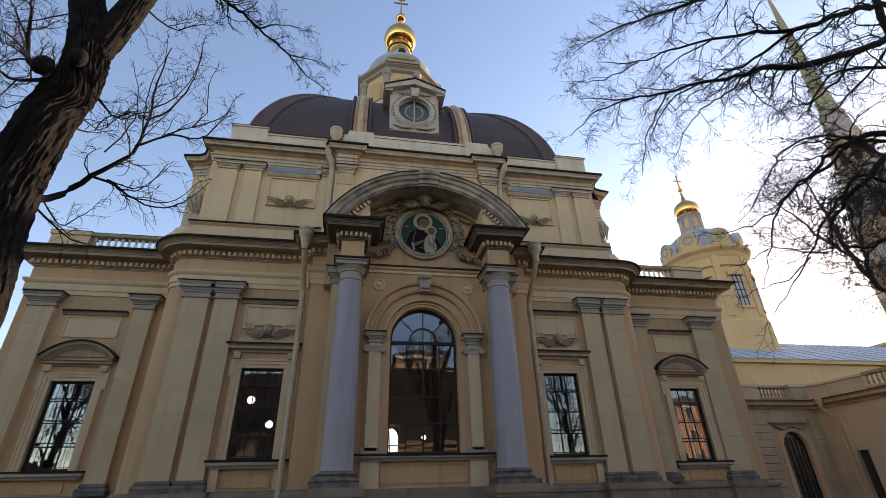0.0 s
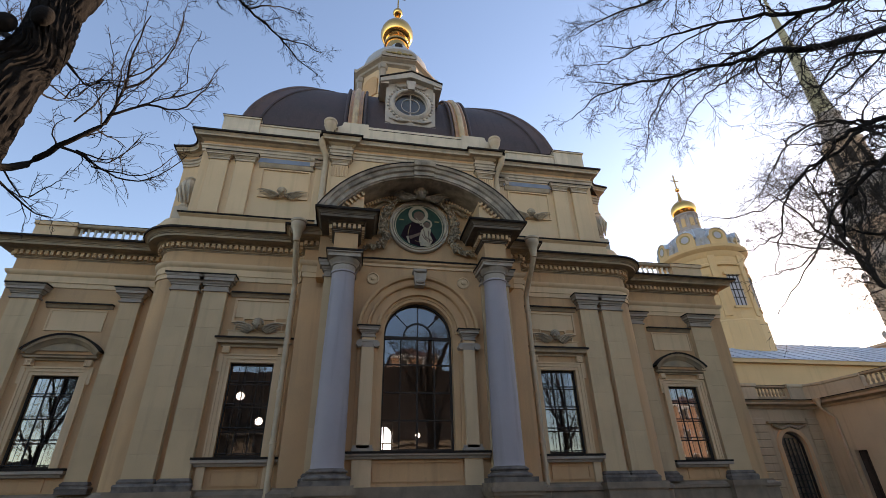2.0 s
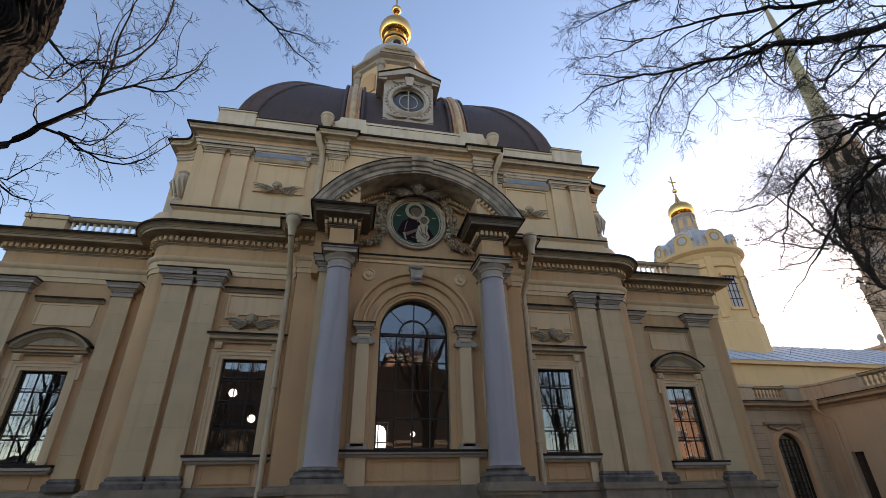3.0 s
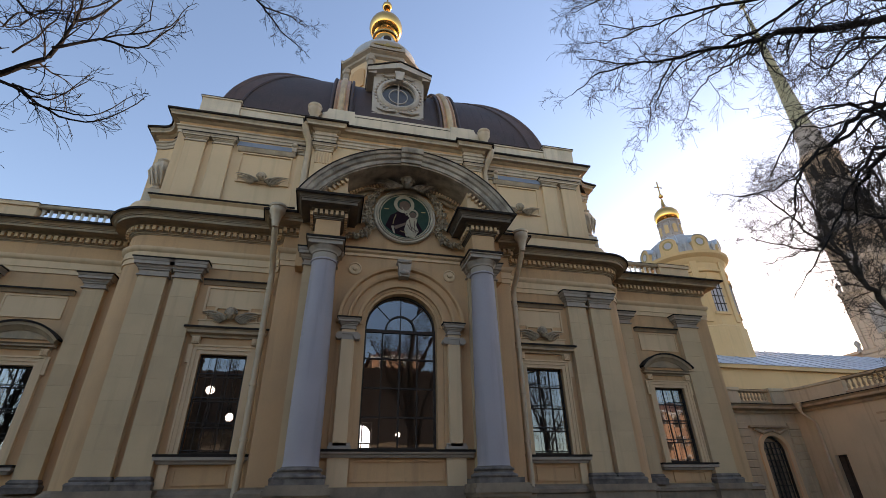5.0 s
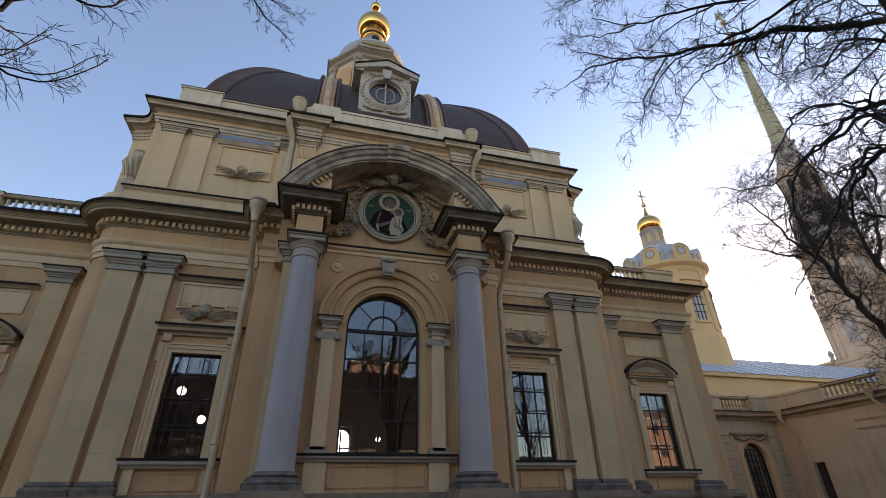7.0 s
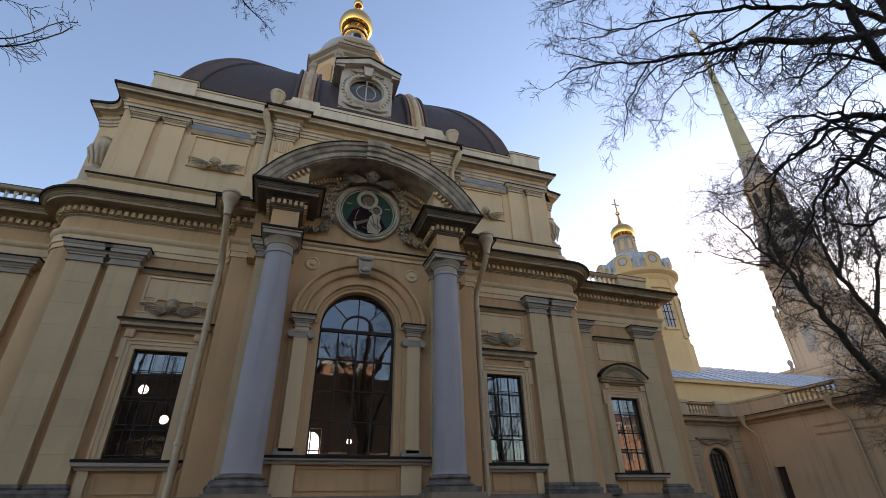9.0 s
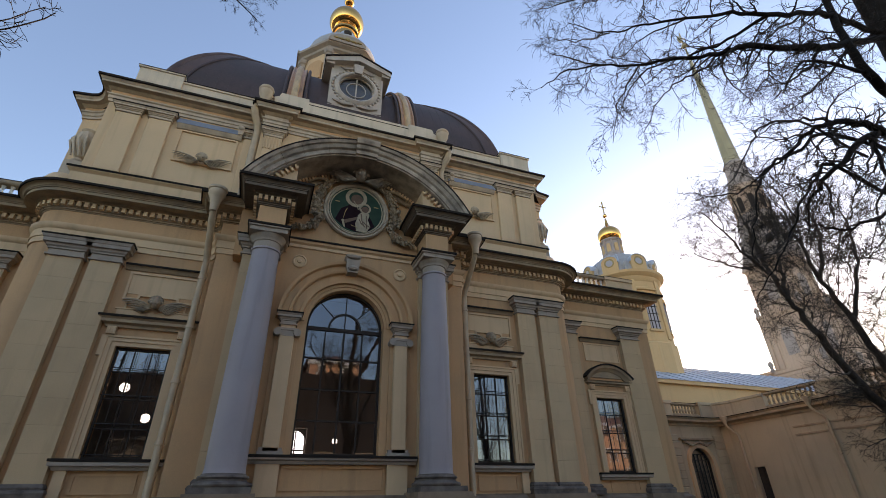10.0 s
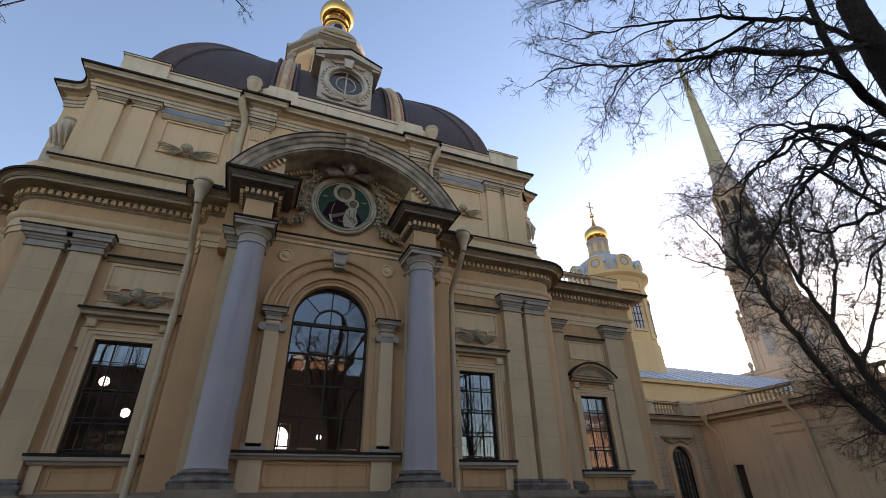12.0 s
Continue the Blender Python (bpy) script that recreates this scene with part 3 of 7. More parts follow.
for side in (-1, 1):
    pilaster(side * 10.22, side * 9.19, -0.28, 1.86, 10.06, BAY_Y)
    pilaster(side * 8.95, side * 8.02, -0.28, 1.86, 10.06, BAY_Y)
    pilaster(side * (12.5 + SHIFT[side]), side * (11.7 + SHIFT[side]), 1.5, 1.86, 9.96, WING_Y, 0.6)
    pilaster(side * (16.55 + SHIFT[side] * 1.6), side * (15.35 + SHIFT[side] * 2.2), 1.5, 1.86, 9.96, WING_Y, 0.6)
    part("pedestal", Shape().box(side * 10.45, side * 7.8, -0.62, 0.0, 0, 1.62).box(side * 10.52, side * 7.73, -0.69, 0.0, 1.62, 1.86), PLINTH, mausoleum, "granite pedestal under twin pilasters")
    part("pedestal", Shape().box(side * (16.8 + SHIFT[side]), side * (15.1 + SHIFT[side]), 1.25, 1.75, 0, 1.62).box(side * (16.86 + SHIFT[side]), side * (15.04 + SHIFT[side]), 1.18, 1.75, 1.62, 1.86), PLINTH, mausoleum, "granite pedestal under a pilaster")
    pilaster(side * 4.0, side * 2.75, -1.72, 1.9, 10.4, PORTICO_Y, 0.7, 10)
    # free column
    cx, cy = side * 3.2, -2.25
    shaft = [(0.60, 2.36), (0.57, 2.44), (0.555, 2.55)]
    for i in range(13):
        t = i / 12
        shaft.append((0.555 - 0.095 * t ** 1.7, 2.6 + (9.5 - 2.6) * t))
    shaft += [(0.47, 9.54), (0.51, 9.56), (0.51, 9.62), (0.46, 9.65)]
    column = part("column", Shape().lathe(shaft, cx, cy, 36), COLUMN, mausoleum, "smooth grey granite column", 40)
    part("base", Shape().box(cx - 0.78, cx + 0.78, cy - 0.78, cy + 0.78, 1.9, 2.06).lathe([(0.76, 2.06), (0.8, 2.09), (0.81, 2.13), (0.78, 2.18), (0.7, 2.2), (0.65, 2.23), (0.64, 2.27), (0.68, 2.29), (0.7, 2.32), (0.68, 2.36), (0.61, 2.38), (0.6, 2.42)], cx, cy, 32), DARKSTONE, column, "dark moulded column base", 40)
    part("capital", Shape().lathe([(0.46, 9.63), (0.46, 9.88), (0.5, 9.9), (0.5, 9.94), (0.54, 10.0), (0.6, 10.08), (0.62, 10.14)], cx, cy, 32).box(cx - 0.64, cx + 0.64, cy - 0.64, cy + 0.64, 10.14, 10.32).box(cx - 0.7, cx + 0.7, cy - 0.7, cy + 0.7, 10.3, 10.4), GREY, column, "plain Doric capital", 40)
    part("flashing", Shape().box(cx - 0.74, cx + 0.74, cy - 0.74, cy + 0.74, 10.36, 10.44), FLASHING, column)
    part("pedestal", Shape().box(cx - 0.85, cx + 0.85, cy - 0.85, -1.4, 0, 1.5).box(cx - 0.92, cx + 0.92, cy - 0.92, -1.4, 1.5, 1.62).box(cx - 0.98, cx + 0.98, cy - 0.98, -1.4, 1.62, 1.76).box(cx - 0.9, cx + 0.9, cy - 0.9, -1.4, 1.76, 1.9), PLINTH, mausoleum, "dark moulded granite column pedestal")
part("plinth", Shape().box(-2.4, 2.4, -1.85, -1.45, 0, 1.85), PLINTH, mausoleum, "granite plinth under the great window")

# ---- great arched window ----
ring = [(1.4, -0.98), (1.4, -1.36), (1.5, -1.38), (1.52, -1.54), (1.62, -1.54), (1.64, -1.66), (1.76, -1.68), (1.78, -1.56), (2.02, -1.56), (2.05, -1.7), (2.13, -1.74), (2.16, -1.62), (2.36, -1.62), (2.4, -1.76), (2.5, -1.79), (2.53, -1.48)]
part("archivolt", Shape().arch(ring, 0, 7.47, 0, 180, 44), OCHRE, mausoleum, "stepped ochre archivolt", 30)
part("keystone", Shape().prism([(-0.2, 9.45), (0.2, 9.45), (0.3, 10.2), (-0.3, 10.2)], -1.95, -1.5).ball((0, -1.93, 9.62), (0.22, 0.14, 0.12)).ball((0, -1.95, 10.1), (0.3, 0.13, 0.1)), GREY, mausoleum, "carved scroll keystone", 30)
part("string_course", Shape().sweep([(-0.05, 10.4), (0.06, 10.4), (0.06, 10.52), (0.16, 10.58), (0.2, 10.66), (-0.05, 10.7)], [(-2.62, PORTICO_Y), (2.62, PORTICO_Y)]), PALE, mausoleum, "moulded string course", 30)
part("string_flashing", Shape().box(-2.6, 2.6, -1.74, -1.5, 10.66, 10.73), FLASHING, mausoleum)
for side in (-1, 1):
    p = pilaster(side * 2.3, side * 1.8, -1.74, 2.98, 7.6, PORTICO_Y, 0.42, 1, GREY, plain=True)
    part("backing", Shape().bevel_box(side * 2.44, side * 1.66, -1.58, PORTICO_Y + 0.02, 3.1, 7.1, 0.01), OCHRE, p, "shallow ochre backing")
    part("scroll_capital", Shape().box(side * 2.4, side * 1.7, -1.75, -1.5, 6.78, 6.98).tube([(side * 2.38, -1.82, 6.9), (side * 2.38, -1.5, 6.9)], 0.13, 12).tube([(side * 1.72, -1.82, 6.9), (side * 1.72, -1.5, 6.9)], 0.13, 12).box(side * 2.42, side * 1.68, -1.78, -1.5, 6.98, 7.06), GREY, p, "Ionic scroll capital", 40)
    part("base", Shape().box(side * 2.44, side * 1.66, -1.78, -1.5, 2.98, 3.1).box(side * 2.4, side * 1.7, -1.74, -1.5, 3.1, 3.2), GREY, p)
    roundel = part("roundel", Shape().lathe([(0.27, 0), (0.27, 0.05), (0.22, 0.07), (0.2, 0.03), (0.1, 0.03), (0.08, 0.08), (0.02, 0.09)], 0, 0, 20), PALE, mausoleum, "small round stucco boss", 30)
    roundel.matrix_basis = pose(side * 1.98, -1.5, 9.82, 90, 0, 0)
part("sill", Shape().sweep([(-0.3, 2.74), (0.2, 2.74), (0.24, 2.82), (0.32, 2.86), (0.32, 2.93), (-0.3, 2.97)], [(-2.68, PORTICO_Y), (2.68, PORTICO_Y)]), GREY, mausoleum, "grey stone sill", 30)
part("sill_flashing", Shape().box(-2.7, 2.7, -1.85, -1.0, 2.915, 2.995), FLASHING, mausoleum)
part("apron_panel", Shape().box(-1.6, 1.6, -1.56, -1.5, 2.62, 2.7).box(-1.6, 1.6, -1.54, -1.5, 2.0, 2.1).box(-1.66, -1.58, -1.54, -1.5, 2.0, 2.7).box(1.58, 1.66, -1.54, -1.5, 2.0, 2.7), OCHRE, mausoleum, "framed apron panel")
for side in (-1, 1):
    part("apron_pier", Shape().box(side * 2.4, side * 1.7, -1.66, -1.5, 1.85, 2.74), PALE, mausoleum)


def pane(x0, x1, z0, z1, y, parent, mat=None):
    """One sheet of glass, set a hair out of true."""
    tilt = random.uniform(-0.0035, 0.0035)
    lean = random.uniform(-0.0035, 0.0035)
    w, h = (x1 - x0) / 2, (z1 - z0) / 2
    s = Shape()
    s.add([(x0, y - lean * w - tilt * h, z0), (x1, y + lean * w - tilt * h, z0), (x1, y + lean * w + tilt * h, z1), (x0, y - lean * w + tilt * h, z1)], [(0, 1, 2, 3)])
    ob = part("pane", s, mat or GLASS, parent)
    ob.visible_shadow = False
    return ob


GY = -1.1
frame_s = Shape().arch([(1.34, GY - 0.06), (1.44, GY - 0.06), (1.44, GY + 0.06), (1.34, GY + 0.06)], 0, 7.45, 0, 180, 36)
frame_s.box(-1.44, -1.34, GY - 0.06, GY + 0.06, 2.98, 7.45).box(1.34, 1.44, GY - 0.06, GY + 0.06, 2.98, 7.45)
frame_s.box(-1.34, 1.34, GY - 0.06, GY + 0.06, 2.98, 3.1).box(-1.34, 1.34, GY - 0.07, GY + 0.07, 7.3, 7.42)
great = part("window", frame_s, FRAME, mausoleum, "tall arched window with a dark frame")
rows = [3.1, 4.12, 5.16, 6.26, 7.3]
cols = [-1.34, -0.69, 0.0, 0.69, 1.34]
for x in cols[1:-1]:
    part("glazing_bar", Shape().box(x - (0.022 if x else 0.032), x + (0.022 if x else 0.032), GY - 0.04, GY + 0.04, 3.1, 7.3), FRAME, great)
for z in rows[1:-1]:
    part("glazing_bar", Shape().box(-1.34, 1.34, GY - 0.045, GY + 0.045, z - 0.024, z + 0.024), FRAME, great)
part("fan_ring", Shape().arch([(0.55, GY - 0.04), (0.62, GY - 0.04), (0.62, GY + 0.04), (0.55, GY + 0.04)], 0, 7.42, 0, 180, 24), FRAME, great)
for a in (45, 90, 135):
    c, s_ = math.cos(radians(a)), math.sin(radians(a))
    r0 = 0.0 if a == 90 else 0.6
    part("fan_bar", Shape().tube([(r0 * c, GY, 7.42 + r0 * s_), (1.36 * c, GY, 7.42 + 1.36 * s_)], 0.022, 6), FRAME, great)
for i in range(4):
    for j in range(4):
        pane(cols[i], cols[i + 1], rows[j], rows[j + 1], GY, great)
for i in range(4):
    a = [45 * i + 45 * k / 6 for k in range(7)]
    lean = random.uniform(-0.004, 0.004)
    outer = [(1.36 * math.cos(radians(t)), GY + lean * k, 7.42 + 1.36 * math.sin(radians(t))) for k, t in enumerate(a)]
    inner = [(0.6 * math.cos(radians(t)), GY + lean * k, 7.42 + 0.6 * math.sin(radians(t))) for k, t in enumerate(a)]
    fan = Shape().add(outer + inner, [(k, k + 1, k + 8, k + 7) for k in range(6)])
    part("pane", fan, GLASS, great).visible_shadow = False
for i in range(2):
    half = [(0.6 * math.cos(radians(90 * i + 15 * k)), GY, 7.42 + 0.6 * math.sin(radians(90 * i + 15 * k))) for k in range(7)] + [(0, GY, 7.42)]
    part("pane", Shape().add(half, [tuple(range(8))]), GLASS, great).visible_shadow = False


# ---- side windows ----
def winged_head(c, span, h, name, label, parent, head=0.17, rise=0.12, stone=CARVED, fan=0.8):
    """A small carved head with curls between two outspread wings of layered feathers."""
    x, y, z = c
    s = Shape().ball((x, y - 0.22, z), (head * 0.86, head * 0.9, head * 1.1), 14, 10)
    for k in range(9):
        a = math.pi * (k / 8)
        s.ball((x + head * 0.92 * math.cos(a), y - 0.2, z + head * 0.2 + head * 0.9 * math.sin(a)), head * 0.3, 8, 6)
    for side in (-1, 1):
        s.ball((x + side * head * 0.42, y - 0.2 - head * 0.7, z - head * 0.28), head * 0.3, 8, 6)
        root = (x + side * head * 0.6, z - head * 0.75)
        reach = span - head * 0.6
        # long outer feathers fanned from the shoulder, then two rows of shorter coverts
        for row, (far, near, count, fat) in enumerate(((1.0, 0.36, 9, 0.06 * h), (0.66, 0.3, 7, 0.06 * h), (0.4, 0.24, 5, 0.06 * h))):
            for i in range(count):
                t = i / (count - 1)
                a = math.atan2(h * rise, span) + 0.06 - fan * t ** 1.2
                size = reach * (far + (near - far) * t ** 0.7)
                out = y - 0.03 - 0.04 * row
                lift = h * 0.18 * (1 - t)
                pts = [(root[0] + side * size * f * math.cos(a), out - 0.05 * math.sin(math.pi * f), root[1] + size * f * math.sin(a) + lift * math.sin(math.pi * f)) for f in (0.08, 0.4, 0.75, 1.0)]
                s.tube(pts, [fat * 0.8, fat * 1.1, fat, fat * 0.3], 6)
        a = math.atan2(h * rise, span) + 0.13
        s.tube([(root[0] + side * reach * f * math.cos(a), y - 0.12 + 0.07 * f, root[1] + reach * f * math.sin(a) + h * 0.26 * math.sin(math.pi * f)) for f in (0.0, 0.25, 0.5, 0.75, 1.0)], [0.09 * h, 0.11 * h, 0.1 * h, 0.07 * h, 0.02 * h], 8)
    return part(name, s, stone, parent, label, 50)


def casement(x0, x1, z0, z1, y, rows_at, columns, label, glass=None, grille=True):
    """A rectangular window: frame, glazing bars, panes and an iron grille."""
    s = Shape().box(x0, x0 + 0.06, y - 0.05, y + 0.05, z0, z1).box(x1 - 0.06, x1, y - 0.05, y + 0.05, z0, z1)
    s.box(x0, x1, y - 0.05, y + 0.05, z0, z0 + 0.1).box(x0, x1, y - 0.05, y + 0.05, z1 - 0.08, z1)
    win = part("window", s, FRAME, mausoleum, label)
    xs = [x0 + 0.06 + (x1 - x0 - 0.12) * i / columns for i in range(columns + 1)]
    zs = [z0 + 0.1] + [z0 + (z1 - z0) * r for r in rows_at] + [z1 - 0.08]
    for x in xs[1:-1]:
        part("glazing_bar", Shape().box(x - 0.018, x + 0.018, y - 0.03, y + 0.03, zs[0], zs[-1]), FRAME, win)
    for z in zs[1:-1]:
        part("glazing_bar", Shape().box(x0 + 0.08, x1 - 0.08, y - 0.035, y + 0.035, z - 0.022, z + 0.022), FRAME, win)
    for i in range(columns):
        for j in range(len(zs) - 1):
            pane(xs[i], xs[i + 1], zs[j], zs[j + 1], y, win, glass)
    if grille:
        g = Shape()
        n = 5
        for i in range(n + 1):
            x = x0 + 0.05 + (x1 - x0 - 0.1) * i / n
            g.tube([(x, y - 0.13, z0), (x, y - 0.13, z1)], 0.011, 5)
        for r in (0.04, 0.3, 0.55, 0.8):
            z = z0 + (z1 - z0) * r
            g.box(x0, x1, y - 0.14, y - 0.12, z - 0.012, z + 0.012)
        part("grille", g, IRON, win, "thin iron window grille")
    return win


def surround(cx, half, z0, z1, y, ears=0.12):
    """A moulded architrave round an opening, eared at the top."""
    s = Shape()
    for o0, o1, d in ((0, 0.14, 0.06), (0.14, 0.27, 0.1), (0.27, 0.34, 0.14)):
        s.box(cx - half - o1, cx - half - o0, y - d, y, z0, z1 + o1).box(cx + half + o0, cx + half + o1, y - d, y, z0, z1 + o1)
        s.box(cx - half - o0, cx + half + o0, y - d, y, z1 + o0, z1 + o1)
    for side in (-1, 1):
        s.box(cx + side * (half + 0.34), cx + side * (half + 0.34 + ears), y - 0.12, y, z1 - 0.35, z1 + 0.34)
        s.box(cx + side * (half + 0.1), cx + side * (half + 0.36), y - 0.22, y, z1 + 0.36, z1 + 0.62)
        for k in range(3):
            gx = cx + side * (half + 0.16 + 0.07 * k)
            s.box(gx - 0.02, gx + 0.02, y - 0.24, y, z1 + 0.4, z1 + 0.56)
    return part("window_surround", s, PALE, mausoleum, "moulded pale window surround")


def panel(x0, x1, z0, z1, y, label, d=0.05, wide=0.065, mat=PALE):
    x0, x1 = min(x0, x1), max(x0, x1)
    s = Shape().box(x0, x1, y - d, y, z1 - wide, z1).box(x0, x1, y - d, y, z0, z0 + wide).box(x0, x0 + wide, y - d, y, z0 + wide, z1 - wide).box(x1 - wide, x1, y - d, y, z0 + wide, z1 - wide)
    ob = part("wall_panel", s, mat, mausoleum, label)
    part("panel_field", Shape().box(x0 + wide, x1 - wide, y - 0.015, y, z0 + wide, z1 - wide), mat, ob)
    return ob


HOOD = [(-0.05, 0.0), (0.1, 0.0), (0.12, 0.08), (0.2, 0.12), (0.26, 0.14), (0.26, 0.24), (0.34, 0.3), (-0.05, 0.34)]
for side in (-1, 1):
    cx = side * 6.58
    casement(cx - 0.84, cx + 0.84, 2.95, 6.45, 0.2, (0.26, 0.52, 0.77), 3, "dark-framed bay window behind an iron grille", GLASS if side < 0 else BAY_GLASS)
    surround(cx, 0.84, 2.95, 6.45, BAY_Y)
    hood = part("window_hood", Shape().sweep([(o, z + 7.08) for o, z in HOOD], [(cx - 1.2, 0.3), (cx - 1.2, 0.0), (cx + 1.2, 0.0), (cx + 1.2, 0.3)]), TRIM, mausoleum, "moulded stone hood over a window", 30)
    part("flashing", Shape().box(cx - 1.55, cx + 1.55, -0.36, 0, 7.385, 7.46), FLASHING, hood)
    winged_head((cx, -0.08, 8.0), 1.08, 0.48, "winged_head", "carved winged head over a window", mausoleum, 0.21, 0.3)
    part("tablet", Shape().box(cx - 1.15, cx + 1.15, -0.05, 0, 7.45, 7.75).box(cx - 1.2, cx + 1.2, -0.08, 0, 7.75, 7.8).box(cx - 0.95, cx - 0.9, -0.06, 0, 7.8, 8.12).box(cx + 0.9, cx + 0.95, -0.06, 0, 7.8, 8.12), PALE, mausoleum, "stepped tablet behind the winged head")
    frame_lines = Shape().box(cx - 1.1, cx + 1.15, -0.07, 0, 9.11, 9.2).box(cx - 1.1, cx - 1.02, -0.07, 0, 8.12, 9.11).box(cx + 1.07, cx + 1.15, -0.07, 0, 8.12, 9.11)
    frame_lines.box(cx - 1.02, cx - 0.6, -0.07, 0, 8.12, 8.2).box(cx + 0.6, cx + 1.07, -0.07, 0, 8.12, 8.2).box(cx - 0.66, cx - 0.58, -0.07, 0, 8.2, 8.36).box(cx + 0.58, cx + 0.66, -0.07, 0, 8.2, 8.36).box(cx - 0.58, cx + 0.58, -0.07, 0, 8.28, 8.36)
    stepped = part("wall_panel", frame_lines, PALE, mausoleum, "raised wall panel with a stepped lower edge")
    part("panel_field", Shape().box(cx - 1.02, cx + 1.07, -0.02, 0, 8.36, 9.11), PALE, stepped)
    top = part("panel_hood", Shape().sweep([(-0.02, 9.26), (0.06, 9.26), (0.12, 9.36), (0.18, 9.4), (-0.02, 9.44)], [(cx - 1.3, 0.0), (cx + 1.3, 0.0)]), TRIM, mausoleum, "thin moulded ledge", 30)
    part("flashing", Shape().box(cx - 1.3, cx + 1.3, -0.22, 0, 9.4, 9.47), FLASHING, top)
    sill = part("sill", Shape().sweep([(-0.2, 2.64), (0.18, 2.64), (0.22, 2.72), (0.3, 2.76), (0.3, 2.86), (-0.2, 2.93)], [(cx - 1.2, 0.3), (cx - 1.2, 0.0), (cx + 1.2, 0.0), (cx + 1.2, 0.3)]), GREY, mausoleum, "stone window sill", 30)
    part("flashing", Shape().box(cx - 1.52, cx + 1.52, -0.32, 0.15, 2.87, 2.95), FLASHING, sill)
    panel(cx - 0.85, cx + 0.85, 2.0, 2.55, BAY_Y, "recessed apron panel", mat=OCHRE)
    for off in (-1.15, 1.15):
        part("apron_pier", Shape().box(cx + off - 0.15, cx + off + 0.15, -0.14, 0, 1.9, 2.64), PALE, mausoleum)
    # wing window with its segmental hood
    cx = side * (14.09 + SHIFT[side])
    casement(cx - 0.85, cx + 0.85, 2.74, 6.18, WING_Y + 0.2, (0.26, 0.52, 0.77), 3, "grilled wing window with dark glazing bars", WING_GLASS)
    surround(cx, 0.85, 2.74, 6.18, WING_Y)
    y = WING_Y
    base = part("window_hood", Shape().sweep([(o * 0.9, z * 0.7 + 6.78) for o, z in HOOD], [(cx - 1.12, y + 0.2), (cx - 1.12, y), (cx + 1.12, y), (cx + 1.12, y + 0.2)]), TRIM, mausoleum, "segmental stone hood over a wing window", 30)
    rr = 1.9
    cz = 7.82 - rr
    half_a = math.degrees(math.asin(1.44 / rr))
    part("hood_arch", Shape().arch([(rr - 0.3, y), (rr - 0.3, y - 0.12), (rr - 0.2, y - 0.2), (rr - 0.14, y - 0.3), (rr, y - 0.36), (rr, y)], cx, cz, 90 - half_a, 90 + half_a, 18), TRIM, base, "", 30)
    part("hood_fill", Shape().prism([(cx + (rr - 0.25) * math.cos(radians(t)), cz + (rr - 0.25) * math.sin(radians(t))) for t in range(50, 131, 8)], y - 0.08, y + 0.02), TRIM, base)
    part("flashing", Shape().arch([(rr - 0.03, y), (rr - 0.03, y - 0.38), (rr + 0.05, y - 0.39), (rr + 0.05, y)], cx, cz, 90 - half_a - 1, 90 + half_a + 1, 18), FLASHING, base)
    panel(cx - 1.1, cx + 1.1, 8.05, 9.0, WING_Y, "raised wall panel")
    top = part("panel_hood", Shape().sweep([(-0.02, 9.06), (0.06, 9.06), (0.12, 9.16), (0.18, 9.2), (-0.02, 9.24)], [(cx - 1.3, y), (cx + 1.3, y)]), TRIM, mausoleum, "thin moulded ledge", 30)
    part("flashing", Shape().box(cx - 1.3, cx + 1.3, y - 0.22, y, 9.2, 9.27), FLASHING, top)
    sill = part("sill", Shape().sweep([(-0.2, 2.44), (0.18, 2.44), (0.22, 2.52), (0.3, 2.56), (0.3, 2.66), (-0.2, 2.73)], [(cx - 1.2, y + 0.3), (cx - 1.2, y), (cx + 1.2, y), (cx + 1.2, y + 0.3)]), GREY, mausoleum, "stone window sill", 30)
    part("flashing", Shape().box(cx - 1.52, cx + 1.52, y - 0.32, y + 0.15, 2.67, 2.745), FLASHING, sill)
    panel(cx - 0.85, cx + 0.85, 1.95, 2.4, WING_Y, "recessed apron panel", mat=OCHRE)

# ---- medallion ----
MZ, MY = 12.52, -1.56
ring_s = Shape().arch([(1.16, MY), (1.16, MY - 0.08), (1.2, MY - 0.14), (1.23, MY - 0.16), (1.27, MY - 0.1), (1.3, MY - 0.1), (1.34, MY - 0.13), (1.38, MY - 0.08), (1.38, MY + 0.06)], 0, MZ, 0, 360, 56)
medallion = part("medallion", ring_s, MEDAL_STONE, mausoleum, "round stone medallion with a green mosaic", 30)
part("mosaic_ground", Shape().arch([(0.001, MY - 0.05), (1.18, MY - 0.05), (1.18, MY + 0.05), (0.001, MY + 0.05)], 0, MZ, 0, 360, 48), GREEN_ENAMEL, medallion, "dark green mosaic ground")
part("mosaic_rim", Shape().arch([(1.08, MY - 0.05), (1.105, MY - 0.062), (1.13, MY - 0.05)], 0, MZ, 0, 360, 48), IVORY, medallion)
robe = [(-0.85, 11.95), (-0.45, 11.62), (0.1, 11.45), (0.5, 11.55), (0.8, 11.85), (0.55, 12.3), (0.3, 12.55), (0.12, 12.95), (-0.2, 12.95), (-0.35, 12.7), (-0.65, 12.5)]
part("mosaic_robe", Shape().prism(robe, MY - 0.065, MY - 0.04), ROBE, medallion, "plum-dark mosaic shape")
small = [(0.05, 11.5), (0.45, 11.5), (0.62, 11.8), (0.5, 12.1), (0.55, 12.4), (0.3, 12.55), (0.08, 12.3), (-0.02, 11.85)]
